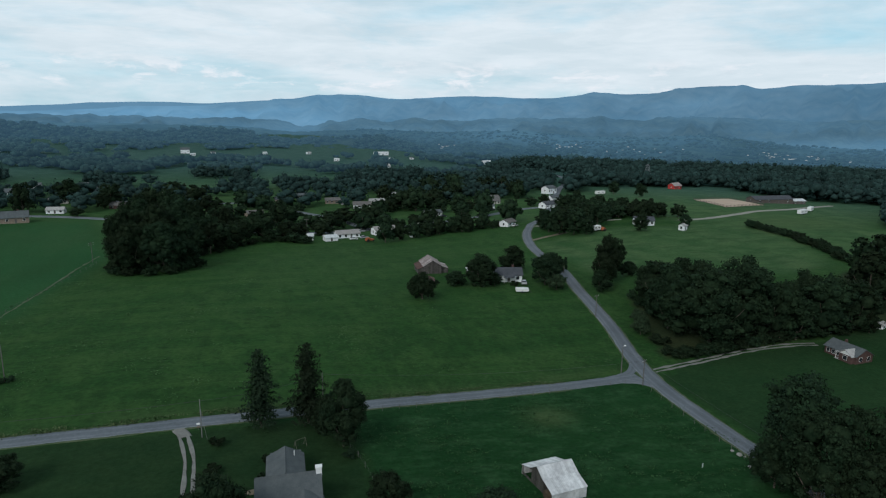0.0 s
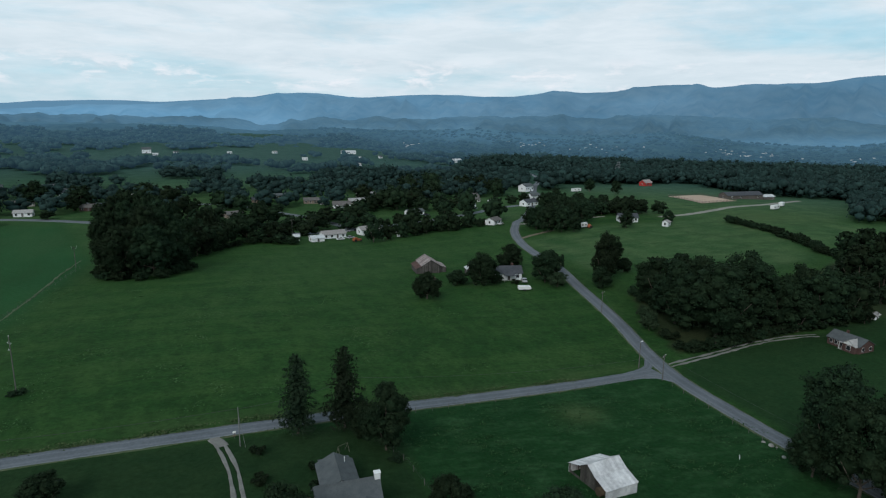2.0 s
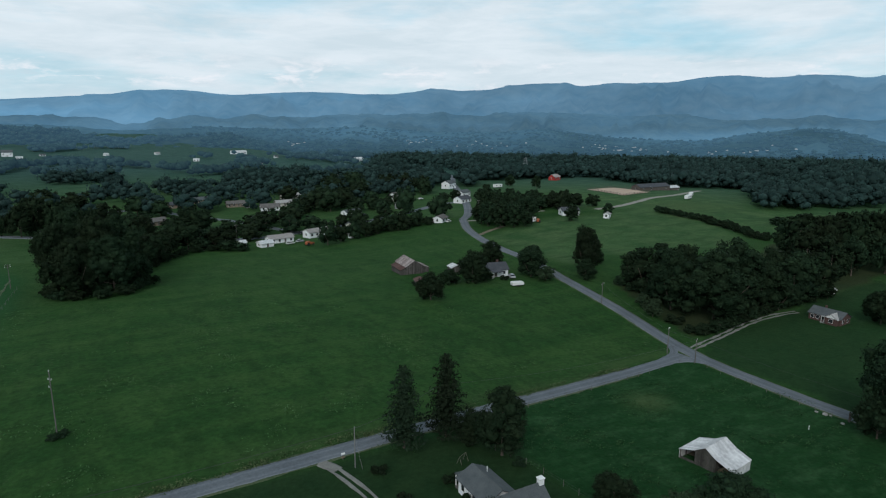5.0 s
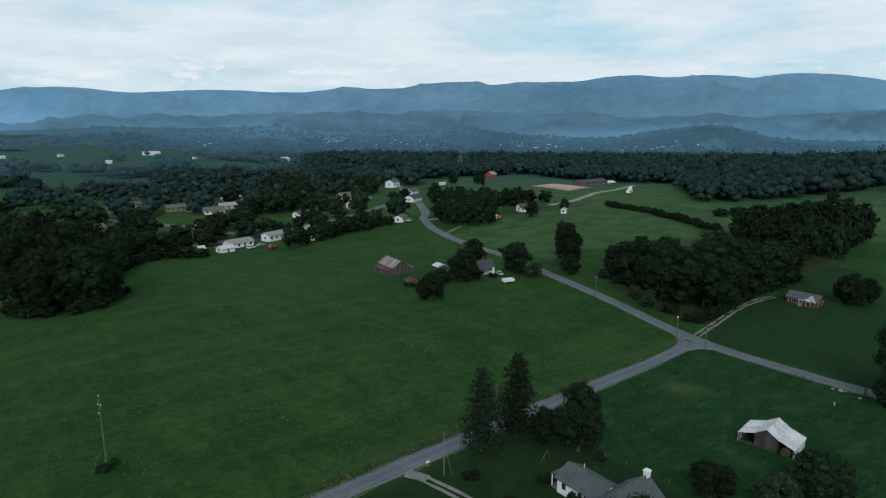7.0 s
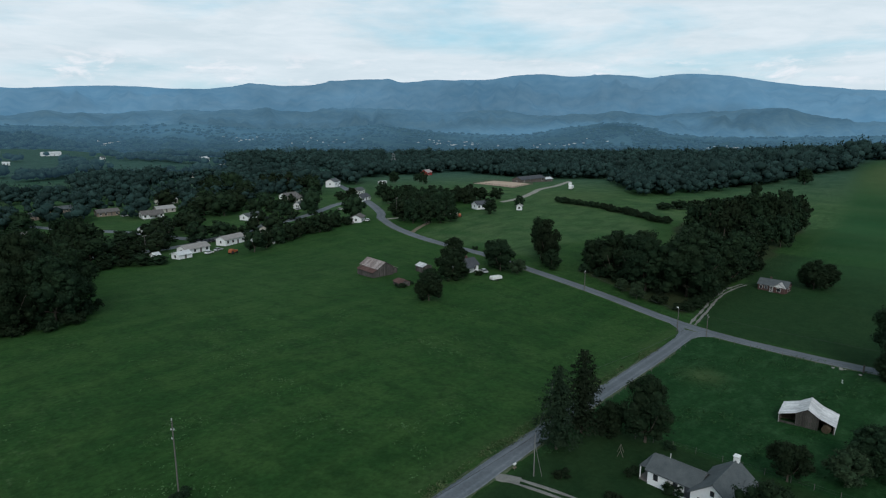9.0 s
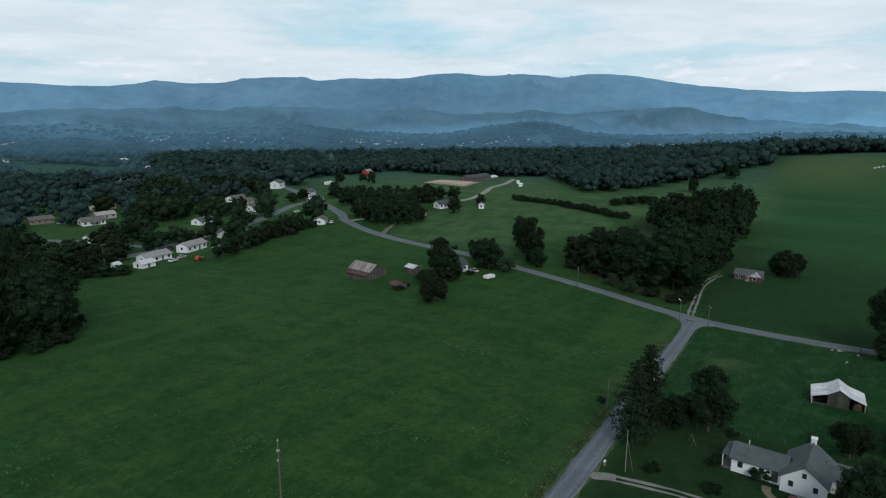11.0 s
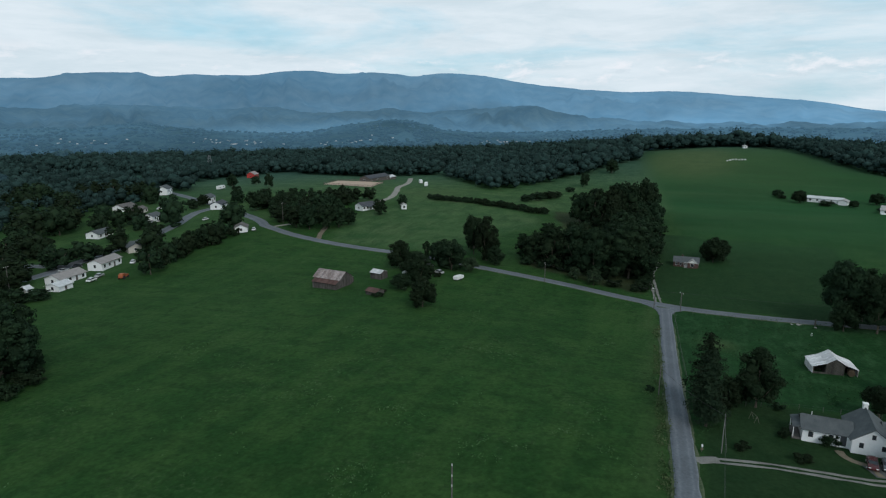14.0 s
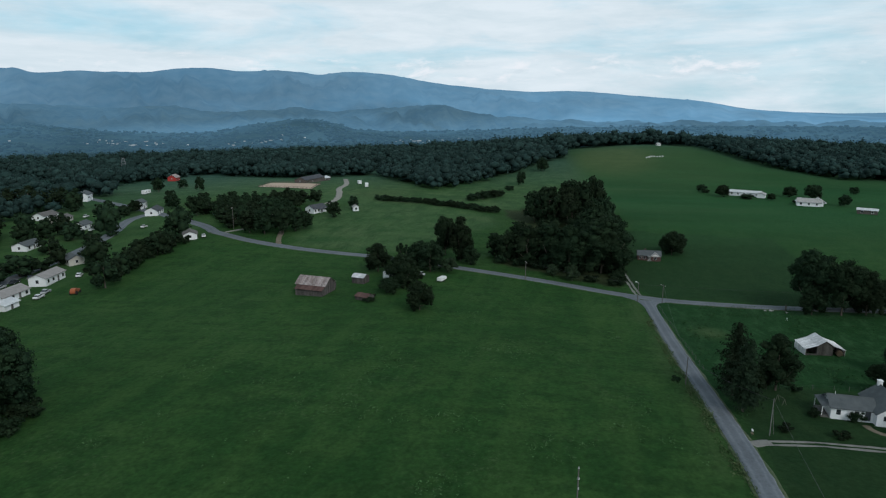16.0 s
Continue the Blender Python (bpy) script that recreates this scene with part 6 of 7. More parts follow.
def tobacco_barn():
    rng = random.Random(3)
    x0, y0 = 44.1, 83.8
    e = thing("barn", "pale tin-roofed tobacco barn with open side bays in a pasture", "barn", at=pose(x0, y0, ground_at(x0, y0) - 0.1, 0, 0, 6) @ Matrix.Diagonal((0.89, 0.89, 0.9, 1)))
    half = 3.7
    # roof: steep middle, shallow aisles; ridge along x
    sheets(e, -half, half, 2.2, 3.1, 0.0, 4.5, 11, TIN_SHEET, rng, "roof_sheet")
    sheets(e, -half, half, -2.2, 3.1, 0.0, 4.5, 11, TIN_SHEET, rng, "roof_sheet")
    sheets(e, -half, half, 5.4, 2.05, 2.15, 3.13, 11, TIN_SHEET, rng, "roof_sheet")
    sheets(e, -half, half, -5.4, 2.05, -2.15, 3.13, 11, TIN_SHEET, rng, "roof_sheet")
    # tin wall to the south
    for i in range(9):
        a = -half + 0.1 + i * (2 * half - 0.2) / 9
        bm = bmesh.new()
        box(bm, a, a + (2 * half - 0.2) / 9 - 0.02, -5.22 - rng.uniform(0, 0.03), -5.16, -0.3, 2.05)
        part("wall_sheet", bm, TIN_SHEET, e)
    for i in range(9):
        a = -half + 0.1 + i * (2 * half - 0.2) / 9
        bm = bmesh.new()
        box(bm, a, a + (2 * half - 0.2) / 9 - 0.02, 5.16, 5.22 + rng.uniform(0, 0.03), -0.3, 2.05)
        part("wall_sheet", bm, TIN_SHEET, e)
    for y0_, y1_, h_ in ((2.2, 5.05, 0.75), (-5.05, -2.2, 0.35)):
        planks(e, y0_, y1_, -half + 0.3, lambda y: h_, 8, PLANK, rng, "y")
    bm = bmesh.new()
    box(bm, -half + 0.2, half - 0.2, -5.1, 5.1, -0.3, 0.09, 0.03)
    part("floor", bm, DIRT, e, "trodden earth floor under the barn roof")
    # plank core with gables
    for x in (-half + 0.35, half - 0.35):
        planks(e, -2.1, 2.1, x, lambda y: 4.4 - abs(y) * 0.64, 14, PLANK, rng, "y")
    for y in (-2.1, 2.1):
        planks(e, -half + 0.35, half - 0.35, y, lambda x: 3.05, 22, PLANK, rng, "x")
    planks(e, 2.2, 5.1, half - 0.4, lambda y: 3.0 - (y - 2.2) * 0.33, 9, PLANK, rng, "y")
    planks(e, -5.1, -2.2, half - 0.4, lambda y: 3.0 - (-2.2 - y) * 0.33, 9, PLANK, rng, "y")
    for x in (-half + 0.2, -1.4, 1.4, half - 0.2):
        for y in (-5.05, 5.05):
            bm = bmesh.new()
            box(bm, x - 0.09, x + 0.09, y - 0.09, y + 0.09, -0.4, 2.1)
            part("post", bm, BARN_WOOD, e)
    for y in (-5.05, 5.05, -2.15, 2.15):
        bm = bmesh.new()
        box(bm, -half, half, y - 0.07, y + 0.07, 1.98 if abs(y) > 3 else 2.9, 2.12 if abs(y) > 3 else 3.04)
        part("beam", bm, BARN_WOOD, e)
    # a round bale stored in the south aisle
    bm = bmesh.new()
    bmesh.ops.create_cone(bm, cap_ends=True, segments=18, radius1=0.75, radius2=0.75, depth=1.3, matrix=pose(0, 0, 0.75, 90, 0, 90))
    bmesh.ops.bevel(bm, geom=[ed for ed in bm.edges if ed.is_manifold and ed.calc_face_angle(0) > 1], offset=0.08, segments=2, affect="EDGES")
    ob = part("hay_bale", bm, mat("hay", (0.06, 0.045, 0.028), (0.10, 0.075, 0.048), 0.95, 2, 9, bump=0.5), None)
    ob.matrix_basis = pose(x0 - 2.6, y0 - 3.6, ground_at(x0 - 2.6, y0 - 3.6))
    tagged(ob, "round brown hay bale under the barn roof", "hay bale")


tobacco_barn()


def old_barn():
    rng = random.Random(4)
    x0, y0 = 63.4, 229.8
    e = thing("barn", "old grey plank barn with a rusty tin roof in the meadow", "barn", at=pose(x0, y0, ground_at(x0, y0) - 0.05, 0, 0, 84) @ Matrix.Diagonal((1, 1, 0.86, 1)))
    half = 5.4
    sheets(e, -half - 0.3, half + 0.3, 3.7, 3.6, 0.0, 6.2, 12, RUST_SHEET, rng, "roof_sheet")
    sheets(e, -half - 0.3, half + 0.3, -3.7, 3.6, 0.0, 6.2, 12, RUST_SHEET, rng, "roof_sheet")
    sheets(e, -half - 0.2, half - 0.8, 5.9, 2.5, 3.6, 3.5, 10, DARK_RUST, rng, "roof_sheet")
    sheets(e, -half + 1.0, half - 2.0, -6.4, 2.3, -3.6, 3.3, 8, RUST_SHEET, rng, "roof_sheet")
    planks(e, -half, half - 1.0, 5.5, lambda x: 2.5, 26, OLD_PLANK, rng, "x")
    planks(e, -half, half, -3.5, lambda x: 3.5, 26, OLD_PLANK, rng, "x")
    for x in (-half + 0.05, half - 0.05):
        planks(e, -3.5, 3.5, x, lambda y: 6.0 - abs(y) * 0.68, 18, OLD_PLANK, rng, "y")
    planks(e, 3.5, 5.5, -half + 0.05, lambda y: 3.3 - (y - 3.5) * 0.4, 5, OLD_PLANK, rng, "y")
    planks(e, -6.2, -3.5, -half + 1.2, lambda y: 3.1 - (-3.5 - y) * 0.34, 7, OLD_PLANK, rng, "y")
    planks(e, -half + 1.2, half - 2.2, -6.2, lambda x: 2.2, 18, OLD_PLANK, rng, "x")


old_barn()


def tin_shed(x, y, turn, L, W, h, rise, roof, label, name="shed"):
    rng = random.Random(int(x))
    e = thing(name, label, "shed", at=pose(x, y, ground_at(x, y) - 0.05, 0, 0, turn))
    n = max(3, int(L / 0.9))
    sheets(e, -L / 2 - 0.2, L / 2 + 0.2, W / 2 + 0.3, h - 0.05, 0, h + rise, n, roof, rng, "roof_sheet")
    sheets(e, -L / 2 - 0.2, L / 2 + 0.2, -W / 2 - 0.3, h - 0.05, 0, h + rise, n, roof, rng, "roof_sheet")
    for y_ in (-W / 2, W / 2):
        planks(e, -L / 2, L / 2, y_, lambda u: h, int(L / 0.4), OLD_PLANK, rng, "x")
    for x_ in (-L / 2, L / 2):
        planks(e, -W / 2, W / 2, x_, lambda u: h + rise * (1 - abs(u) / (W / 2)) - 0.05, int(W / 0.4), OLD_PLANK, rng, "y")


tin_shed(77.0, 219.0, 80, 4.6, 4.0, 2.3, 0.9, TIN_SHEET, "small plank shed with a pale tin roof")
tin_shed(57.5, 210.5, 75, 4.6, 3.8, 1.25, 0.75, DARK_RUST, "low sagging shed with a dark rusty roof")

# small white house by the road, and the trailer beside it
house(87.0, 208.5, -14, 9.5, 6.6, 2.7, 1.9, WHITE_SIDING, DARK_SHINGLE, "small white house with a dark shingle roof under trees", 3, chimney=True, porch=True, group="")


def box_trailer(x, y, turn):
    z = ground_at(x, y)
    e = thing("trailer", "low white trailer parked on the grass", "trailer", at=pose(x, y, z, 0, 0, turn))
    bm = bmesh.new()
    prism(bm, [(-2.1, 0.5), (2.1, 0.5), (2.3, 0.9), (2.1, 1.55), (-2.1, 1.7), (-2.2, 1.0)], -0.95, 0.95)
    bmesh.ops.bevel(bm, geom=bm.edges[:], offset=0.08, segments=1, affect="EDGES")
    part("body", bm, TRIM, e)
    for wy in (-0.9, 0.9):
        bm = bmesh.new()
        bmesh.ops.create_cone(bm, cap_ends=True, segments=14, radius1=0.34, radius2=0.34, depth=0.2, matrix=pose(0, wy, 0.34, 90))
        part("wheel", bm, RUBBER, e)
    bm = bmesh.new()
    tube(bm, [(2.1, 0, 0.6), (3.3, 0, 0.5), (3.3, 0, 0.0)], 0.06, 0.05, 6)
    part("tow_bar", bm, POLE_WOOD, e)


box_trailer(85.5, 191.8, -12)


def brick_house():
    x0, y0 = 143.6, 117.0
    HOMES.append((x0, y0, 7))
    e = thing("brick_house", "red brick bungalow with grey roof and white trim", "house", at=pose(x0, y0, ground_at(x0, y0) - 0.1, 0, 0, 0) @ Matrix.Diagonal((0.76, 0.76, 0.76, 1)))
    block(e, 12.0, 7.0, 2.7, 2.0, BRICK_RED, GREY_SHINGLE, pose(0, 0, 0, 0, 0, 90))
    block(e, 4.4, 4.6, 2.6, 1.6, BRICK_RED, PALE_SHINGLE, pose(-2.6, -3.0, 0))
    # white gable boards and windows
    for y, w in ((-3.0, 1.5),):
        window_parts(e, -4.8, y, 1.5, w, 1.4, "-x")
    for y in (0.6, 2.6, 4.6):
        window_parts(e, -3.5, y, 1.5, 1.1, 1.3, "-x")
    door_part(e, -3.5, -0.25, 0.1, 1.0, 2.05, "-x", TRIM)
    for x in (-1.6, 1.8):
        window_parts(e, x, -6.0, 1.5, 1.1, 1.3, "-y")
    bm = bmesh.new()
    prism(bm, [(-2.2, 2.6), (2.2, 2.6), (0.0, 4.1)], -0.05, 0.0, "x")
    g = part("gable_trim", bm, TRIM, e)
    g.matrix_basis = pose(-4.82, -3.0, 0)
    for y in (-0.7, 0.55):
        bm = bmesh.new()
        box(bm, -4.75, -4.6, y - 0.07, y + 0.07, 0, 2.5)
        part("porch_post", bm, TRIM, e)
    bm = bmesh.new()
    prism(bm, [(-1.0, 2.5), (1.0, 2.5), (1.0, 2.62), (-1.0, 2.62)], -4.85, -3.45, "x")
    part("porch_roof", bm, PALE_SHINGLE, e)
    bm = bmesh.new()
    box(bm, 0.5, 1.2, 1.6, 2.3, 3.0, 5.6, 0.04)
    part("chimney", bm, BRICK_RED, e)
    bm = bmesh.new()
    box(bm, -4.8, -3.4, -1.2, 1.0, -0.3, 0.14)
    part("porch_floor", bm, STONE, e)


brick_house()
house(171, 130.5, 20, 2.4, 1.8, 1.3, 0.4, WHITE_SIDING, PALE_SHINGLE, "small pale shed behind the brick house", 1, group="", name="shed")


# ---- poles, cables, fences ----
POLES = {}


def utility_pole(key, x, y, h, turn, arms=1, lamp=False, girth=0.13, wood=POLE_WOOD):
    z = ground_at(x, y)
    e = thing("utility_pole", "brown wooden utility pole" + (" with a pale street light" if lamp else " with a crossarm"), "pole", "utility poles", at=pose(x, y, z, 0, 0, turn))
    bm = bmesh.new()
    tube(bm, [(0, 0, -0.5), (0.02, 0, h * 0.5), (0, 0, h)], girth, girth * 0.7, 9)
    part("pole", bm, wood, e)
    for i in range(arms):
        bm = bmesh.new()
        box(bm, -1.0, 1.0, -0.06, 0.06, h - 0.5 - i * 0.7, h - 0.38 - i * 0.7)
        a = part("crossarm", bm, POLE_WOOD, e)
        for u in (-0.9, 0.0, 0.9):
            bm = bmesh.new()
            bmesh.ops.create_cone(bm, cap_ends=True, segments=8, radius1=0.06, radius2=0.04, depth=0.22, matrix=pose(u, 0, h - 0.27 - i * 0.7))
            part("insulator", bm, TRIM, a)
    if lamp:
        bm = bmesh.new()
        tube(bm, [(0, 0, h - 0.4), (0.5, 0.1, h), (1.1, 0.1, h + 0.05)], 0.04, 0.03, 6)
        b = part("lamp_arm", bm, BARN_TIN, e)
        bm = bmesh.new()
        box(bm, 0.95, 1.5, -0.08, 0.28, h - 0.12, h + 0.08, 0.04)
        part("lamp_head", bm, TRIM, b)
    POLES[key] = Vector((x, y, z + h - 0.3))


utility_pole("drive", -11.2, 109.3, 7.2, 85, 0, girth=0.09, wood=PALE_POLE)
utility_pole("verge", 10.9, 120.4, 6.3, 85, 0)
utility_pole("cross_north", 82.8, 125.4, 6.6, 30, 0, lamp=True)
utility_pole("cross_south", 83.6, 117.6, 6.4, 30, 1)
utility_pole("road_north", 97.6, 163.5, 7.0, 20, 1)
utility_pole("field", -65, 279.5, 8.6, 35, 2)
utility_pole("village", 25, 338, 10.5, 10, 1)
utility_pole("corner", 152.6, 313.6, 11.0, 10, 1)
utility_pole("south", 79.5, 20.0, 9.0, 0, 1)
utility_pole("lane_far", -95, 112.5, 9.0, 85, 1)


PORCELAIN = mat("dull_porcelain", (0.38, 0.39, 0.38), (0.50, 0.51, 0.50), 0.4, 1, 6, bump=0)


def meadow_pole(x, y, h):
    """A lone grey pole in the hay meadow: white insulators on alternate sides, brush about its foot."""
    z = ground_at(x, y)
    e = thing("utility_pole", "slender grey pole with white insulators in the hay meadow", "pole", "utility poles", at=pose(x, y, z, 0, 0, 20))
    bm = bmesh.new()
    tube(bm, [(0, 0, -0.5), (0.03, 0, h * 0.5), (0, 0, h - 0.15)], 0.11, 0.08, 9)
    part("pole", bm, POLE_WOOD, e)
    for zz, u in ((h, 0.0), (h - 1.35, -0.24), (h - 1.6, 0.24), (h - 2.75, -0.24)):
        bm = bmesh.new()
        bmesh.ops.create_cone(bm, cap_ends=True, segments=10, radius1=0.10, radius2=0.06, depth=0.26, matrix=pose(u, 0, zz))
        if u:
            box(bm, min(u, 0), max(u, 0), -0.03, 0.03, zz - 0.2, zz - 0.14)
        part("insulator", bm, PORCELAIN, e)


meadow_pole(-51.7, 142.5, 12.2)
plant("shrub", -51.0, 142.5, 1.3, 1.2, label="dark brush round the foot of the meadow pole")
plant("shrub", -52.4, 142.1, 0.9, 1.2, label="dark brush round the foot of the meadow pole")


def cable(a, b, sag, r=0.022, za=0.0, zb=0.0):
    p, q = POLES[a].copy(), POLES[b].copy()
    p.z += za
    q.z += zb
    pts = [p.lerp(q, i / 14) - Vector((0, 0, sag * 4 * (i / 14) * (1 - i / 14))) for i in range(15)]
    bm = bmesh.new()
    tube(bm, pts, r, r, 5)
    tagged(part("cable", bm, WIRE, None), "thin dark overhead cable between poles", "cable", "overhead cables")


cable("drive", "verge", 0.7, 0.03)
cable("drive", "lane_far", 1.6, 0.03)
cable("verge", "cross_south", 1.4)
cable("cross_south", "cross_north", 0.2)
cable("cross_north", "road_north", 0.8)
cable("cross_south", "south", 1.6)
p_ = POLES["drive"]
bm = bmesh.new()
tube(bm, [(p_.x, p_.y, p_.z - 1.2), (p_.x + 0.9, p_.y - 0.9, ground_at(p_.x + 0.9, p_.y - 0.9) - 0.1)], 0.03, 0.03, 5)
tagged(part("guy_wire", bm, PALE_POLE, None), "pale guy wire staying the driveway pole", "wire")


def fence(pts, gap, label, h=1.15, group=""):
    """A wire fence: posts with two wires."""
    line = curve_points(pts, gap)
    e = thing("fence", label, "fence", group)
    pm = bmesh.new()
    tube(pm, [(0, 0, -0.3), (0, 0, h)], 0.05, 0.045, 6)
    me = bpy.data.meshes.new("post")
    pm.to_mesh(me)
    pm.free()
    me.materials.append(POLE_WOOD)
    for p in line:
        o = mesh_part("post", me, e)
        o.matrix_basis = pose(p.x, p.y, ground_at(p.x, p.y))
    for hh in (0.55, 1.0):
        bm = bmesh.new()
        tube(bm, [(p.x, p.y, ground_at(p.x, p.y) + hh) for p in line], 0.012, 0.012, 4)
        part("wire", bm, WIRE, e)
    return e


fence([(80, 119.3), (60, 117.8), (40, 116.4), (22, 115.0)], 3.6, "wire fence on wooden posts along the pasture")
fence([(83.4, 114), (82.6, 95), (82.2, 84)], 3.6, "wire fence on wooden posts by the road")
fence([(-63, 276), (-66, 240), (-70, 200), (-76, 160)], 6.0, "wire fence across the green field")
fence([(12.5, 104), (14.5, 98), (15.5, 90), (16.5, 80), (17, 66)], 3.2, "wire fence between the yard and the pasture")

# mailbox, swing frame, field stones, old gate post
bm = bmesh.new()
tube(bm, [(0, 0, -0.2), (0, 0, 1.0)], 0.05, 0.05, 6)
mb = thing("mailbox", "white mailbox on a post at the driveway", "mailbox", at=pose(-12.0, 112.4, ground_at(-12, 112.4)))
part("post", bm, POLE_WOOD, mb)
bm = bmesh.new()
prism(bm, [(-0.13, 1.0), (0.13, 1.0), (0.13, 1.18), (0.06, 1.27), (-0.06, 1.27), (-0.13, 1.18)], -0.28, 0.28, "x")
part("box", bm, TRIM, mb)
bm = bmesh.new()
box(bm, -0.3, 0.3, -0.2, 0.2, 0.4, 0.62, 0.03)
part("planter", bm, DIRT, mb)
sw = thing("swing_set", "small weathered swing frame on the lawn", "swing set", at=pose(5.2, 103.1, ground_at(5.2, 103.1), 0, 0, 25) @ Matrix.Diagonal((0.75, 0.75, 0.75, 1)))
SWING = mat("yellowed_frame", (0.13, 0.125, 0.10), (0.20, 0.19, 0.15), 0.7, 1, 6)
for u in (-1.3, 1.3):
    for v in (-0.7, 0.7):
        bm = bmesh.new()
        tube(bm, [(u, v, -0.1), (u, 0, 1.9)], 0.05, 0.05, 6)
        part("leg", bm, SWING, sw)
bm = bmesh.new()
tube(bm, [(-1.35, 0, 1.9), (1.35, 0, 1.9)], 0.05, 0.05, 6)
part("top_bar", bm, SWING, sw)
for u in (-0.6, 0.6):
    bm = bmesh.new()
    box(bm, u - 0.22, u + 0.22, -0.09, 0.09, 0.5, 0.54)
    s_ = part("seat", bm, RUBBER, sw)
    for k in (-0.2, 0.2):
        bm = bmesh.new()
        tube(bm, [(u + k, 0, 0.54), (u + k, 0, 1.88)], 0.012, 0.012, 4)
        part("chain", bm, WIRE, s_)
RS = random.Random(12)
for x, y, s in ((82.2, 87.0, 0.55), (82.4, 85.4, 0.9), (81.0, 81.2, 0.7), (82.9, 84.6, 0.4)):
    bm = bmesh.new()
    s *= 0.6
    bmesh.ops.create_icosphere(bm, subdivisions=2, radius=s)
    for v in bm.verts:
        v.co *= 1 + 0.35 * noise.noise(v.co * 1.6 + Vector((x, y, 0)))
        v.co.z *= 0.6
    tagged(part("field_stone", bm, STONE, None), "pale stone lying by the roadside", "stone", "field stones").matrix_basis = pose(x, y, ground_at(x, y) + s * 0.15, 0, 0, RS.uniform(0, 360))
e = thing("trestle", "small white wooden trestle standing in the pasture", "trestle", at=pose(72.8, 83.4, ground_at(72.8, 83.4), 0, 0, 35) @ Matrix.Diagonal((0.75, 0.75, 0.75, 1)))
for k in (-1, 1):
    bm = bmesh.new()
    tube(bm, [(k * 0.38, 0, -0.1), (k * 0.1, 0, 0.95)], 0.05, 0.045, 6)
    part("leg", bm, TRIM, e)
bm = bmesh.new()
box(bm, -0.5, 0.25, -0.06, 0.06, 0.92, 1.02, 0.02)
part("bar", bm, TRIM, e)
bm = bmesh.new()
box(bm, -0.18, 0.18, -0.18, 0.18, -0.2, 2.0, 0.04)
tagged(part("gate_post", bm, BARN_WOOD, None), "dark old gate post by the road", "post").matrix_basis = pose(83.0, 81.0, ground_at(83.0, 81.0))


# ---- riding arena, campers, tower, things in the fields ----
def arena():
    c, u, v = Vector((315.5, 363.5, 0)), Vector((6, 24, 0)), Vector((19.5, 5, 0))
    n = 10
    V = []
    for i in range(n + 1):
        for j in range(n + 1):
            p = c + u * (i / n * 2 - 1) + v * (j / n * 2 - 1)
            V.append((p.x, p.y, ground_at(p.x, p.y) + 0.25))
    idx = np.arange(len(V)).reshape(n + 1, n + 1)
    F = np.stack([idx[:-1, :-1], idx[1:, :-1], idx[1:, 1:], idx[:-1, 1:]], -1).reshape(-1, 4)
    tagged(new("riding_arena", arrays_mesh("riding_arena", V, F, SAND)), "pale sandy riding arena among meadows", "arena", kind="structure")
    a, b, d, f = c + u + v, c + u - v, c - u - v, c - u + v
    e = thing("rail_fence", "dark rail fence round the riding arena", "fence")
    for p, q in ((a, b), (b, d), (d, f), (f, a)):
        m = int((q - p).length / 4)
        for i in range(m):
            s = p.lerp(q, i / m)
            bm = bmesh.new()
            box(bm, s.x - 0.08, s.x + 0.08, s.y - 0.08, s.y + 0.08, ground_at(s.x, s.y) - 0.2, ground_at(s.x, s.y) + 1.5)
            part("post", bm, BARN_WOOD, e)
        for hh in (0.7, 1.35):
            bm = bmesh.new()
            tube(bm, [(*p.lerp(q, i / 8).xy, ground_at(*p.lerp(q, i / 8).xy) + hh) for i in range(9)], 0.07, 0.07, 4)
            part("rail", bm, BARN_WOOD, e)


arena()


def camper(x, y, turn, L, label):
    e = thing("camper", label, "camper", at=pose(x, y, ground_at(x, y), 0, 0, turn))
    bm = bmesh.new()
    prism(bm, [(-L / 2, 0.6), (L / 2 - 0.4, 0.6), (L / 2, 1.2), (L / 2 - 0.2, 2.9), (-L / 2, 3.0)], -1.2, 1.2)
    bmesh.ops.bevel(bm, geom=bm.edges[:], offset=0.1, segments=1, affect="EDGES")
    part("body", bm, TRIM, e)
    for u in (-L * 0.25, L * 0.2):
        window_parts(e, u, -1.2, 1.9, 1.0, 0.6, "-y")
    for wy in (-1.1, 1.1):
        bm = bmesh.new()
        bmesh.ops.create_cone(bm, cap_ends=True, segments=12, radius1=0.4, radius2=0.4, depth=0.25, matrix=pose(-0.4, wy, 0.4, 90))
        part("wheel", bm, RUBBER, e)


camper(319.3, 303.5, 20, 8.5, "white camper parked in a field")
camper(339.1, 316.5, 30, 6.0, "small white camper parked in a field")
camper(266.9, 451.7, 10, 9.0, "white mobile unit in the green meadow")
camper(166.6, 283.7, 15, 5.0, "white boat-like trailer on the grass")


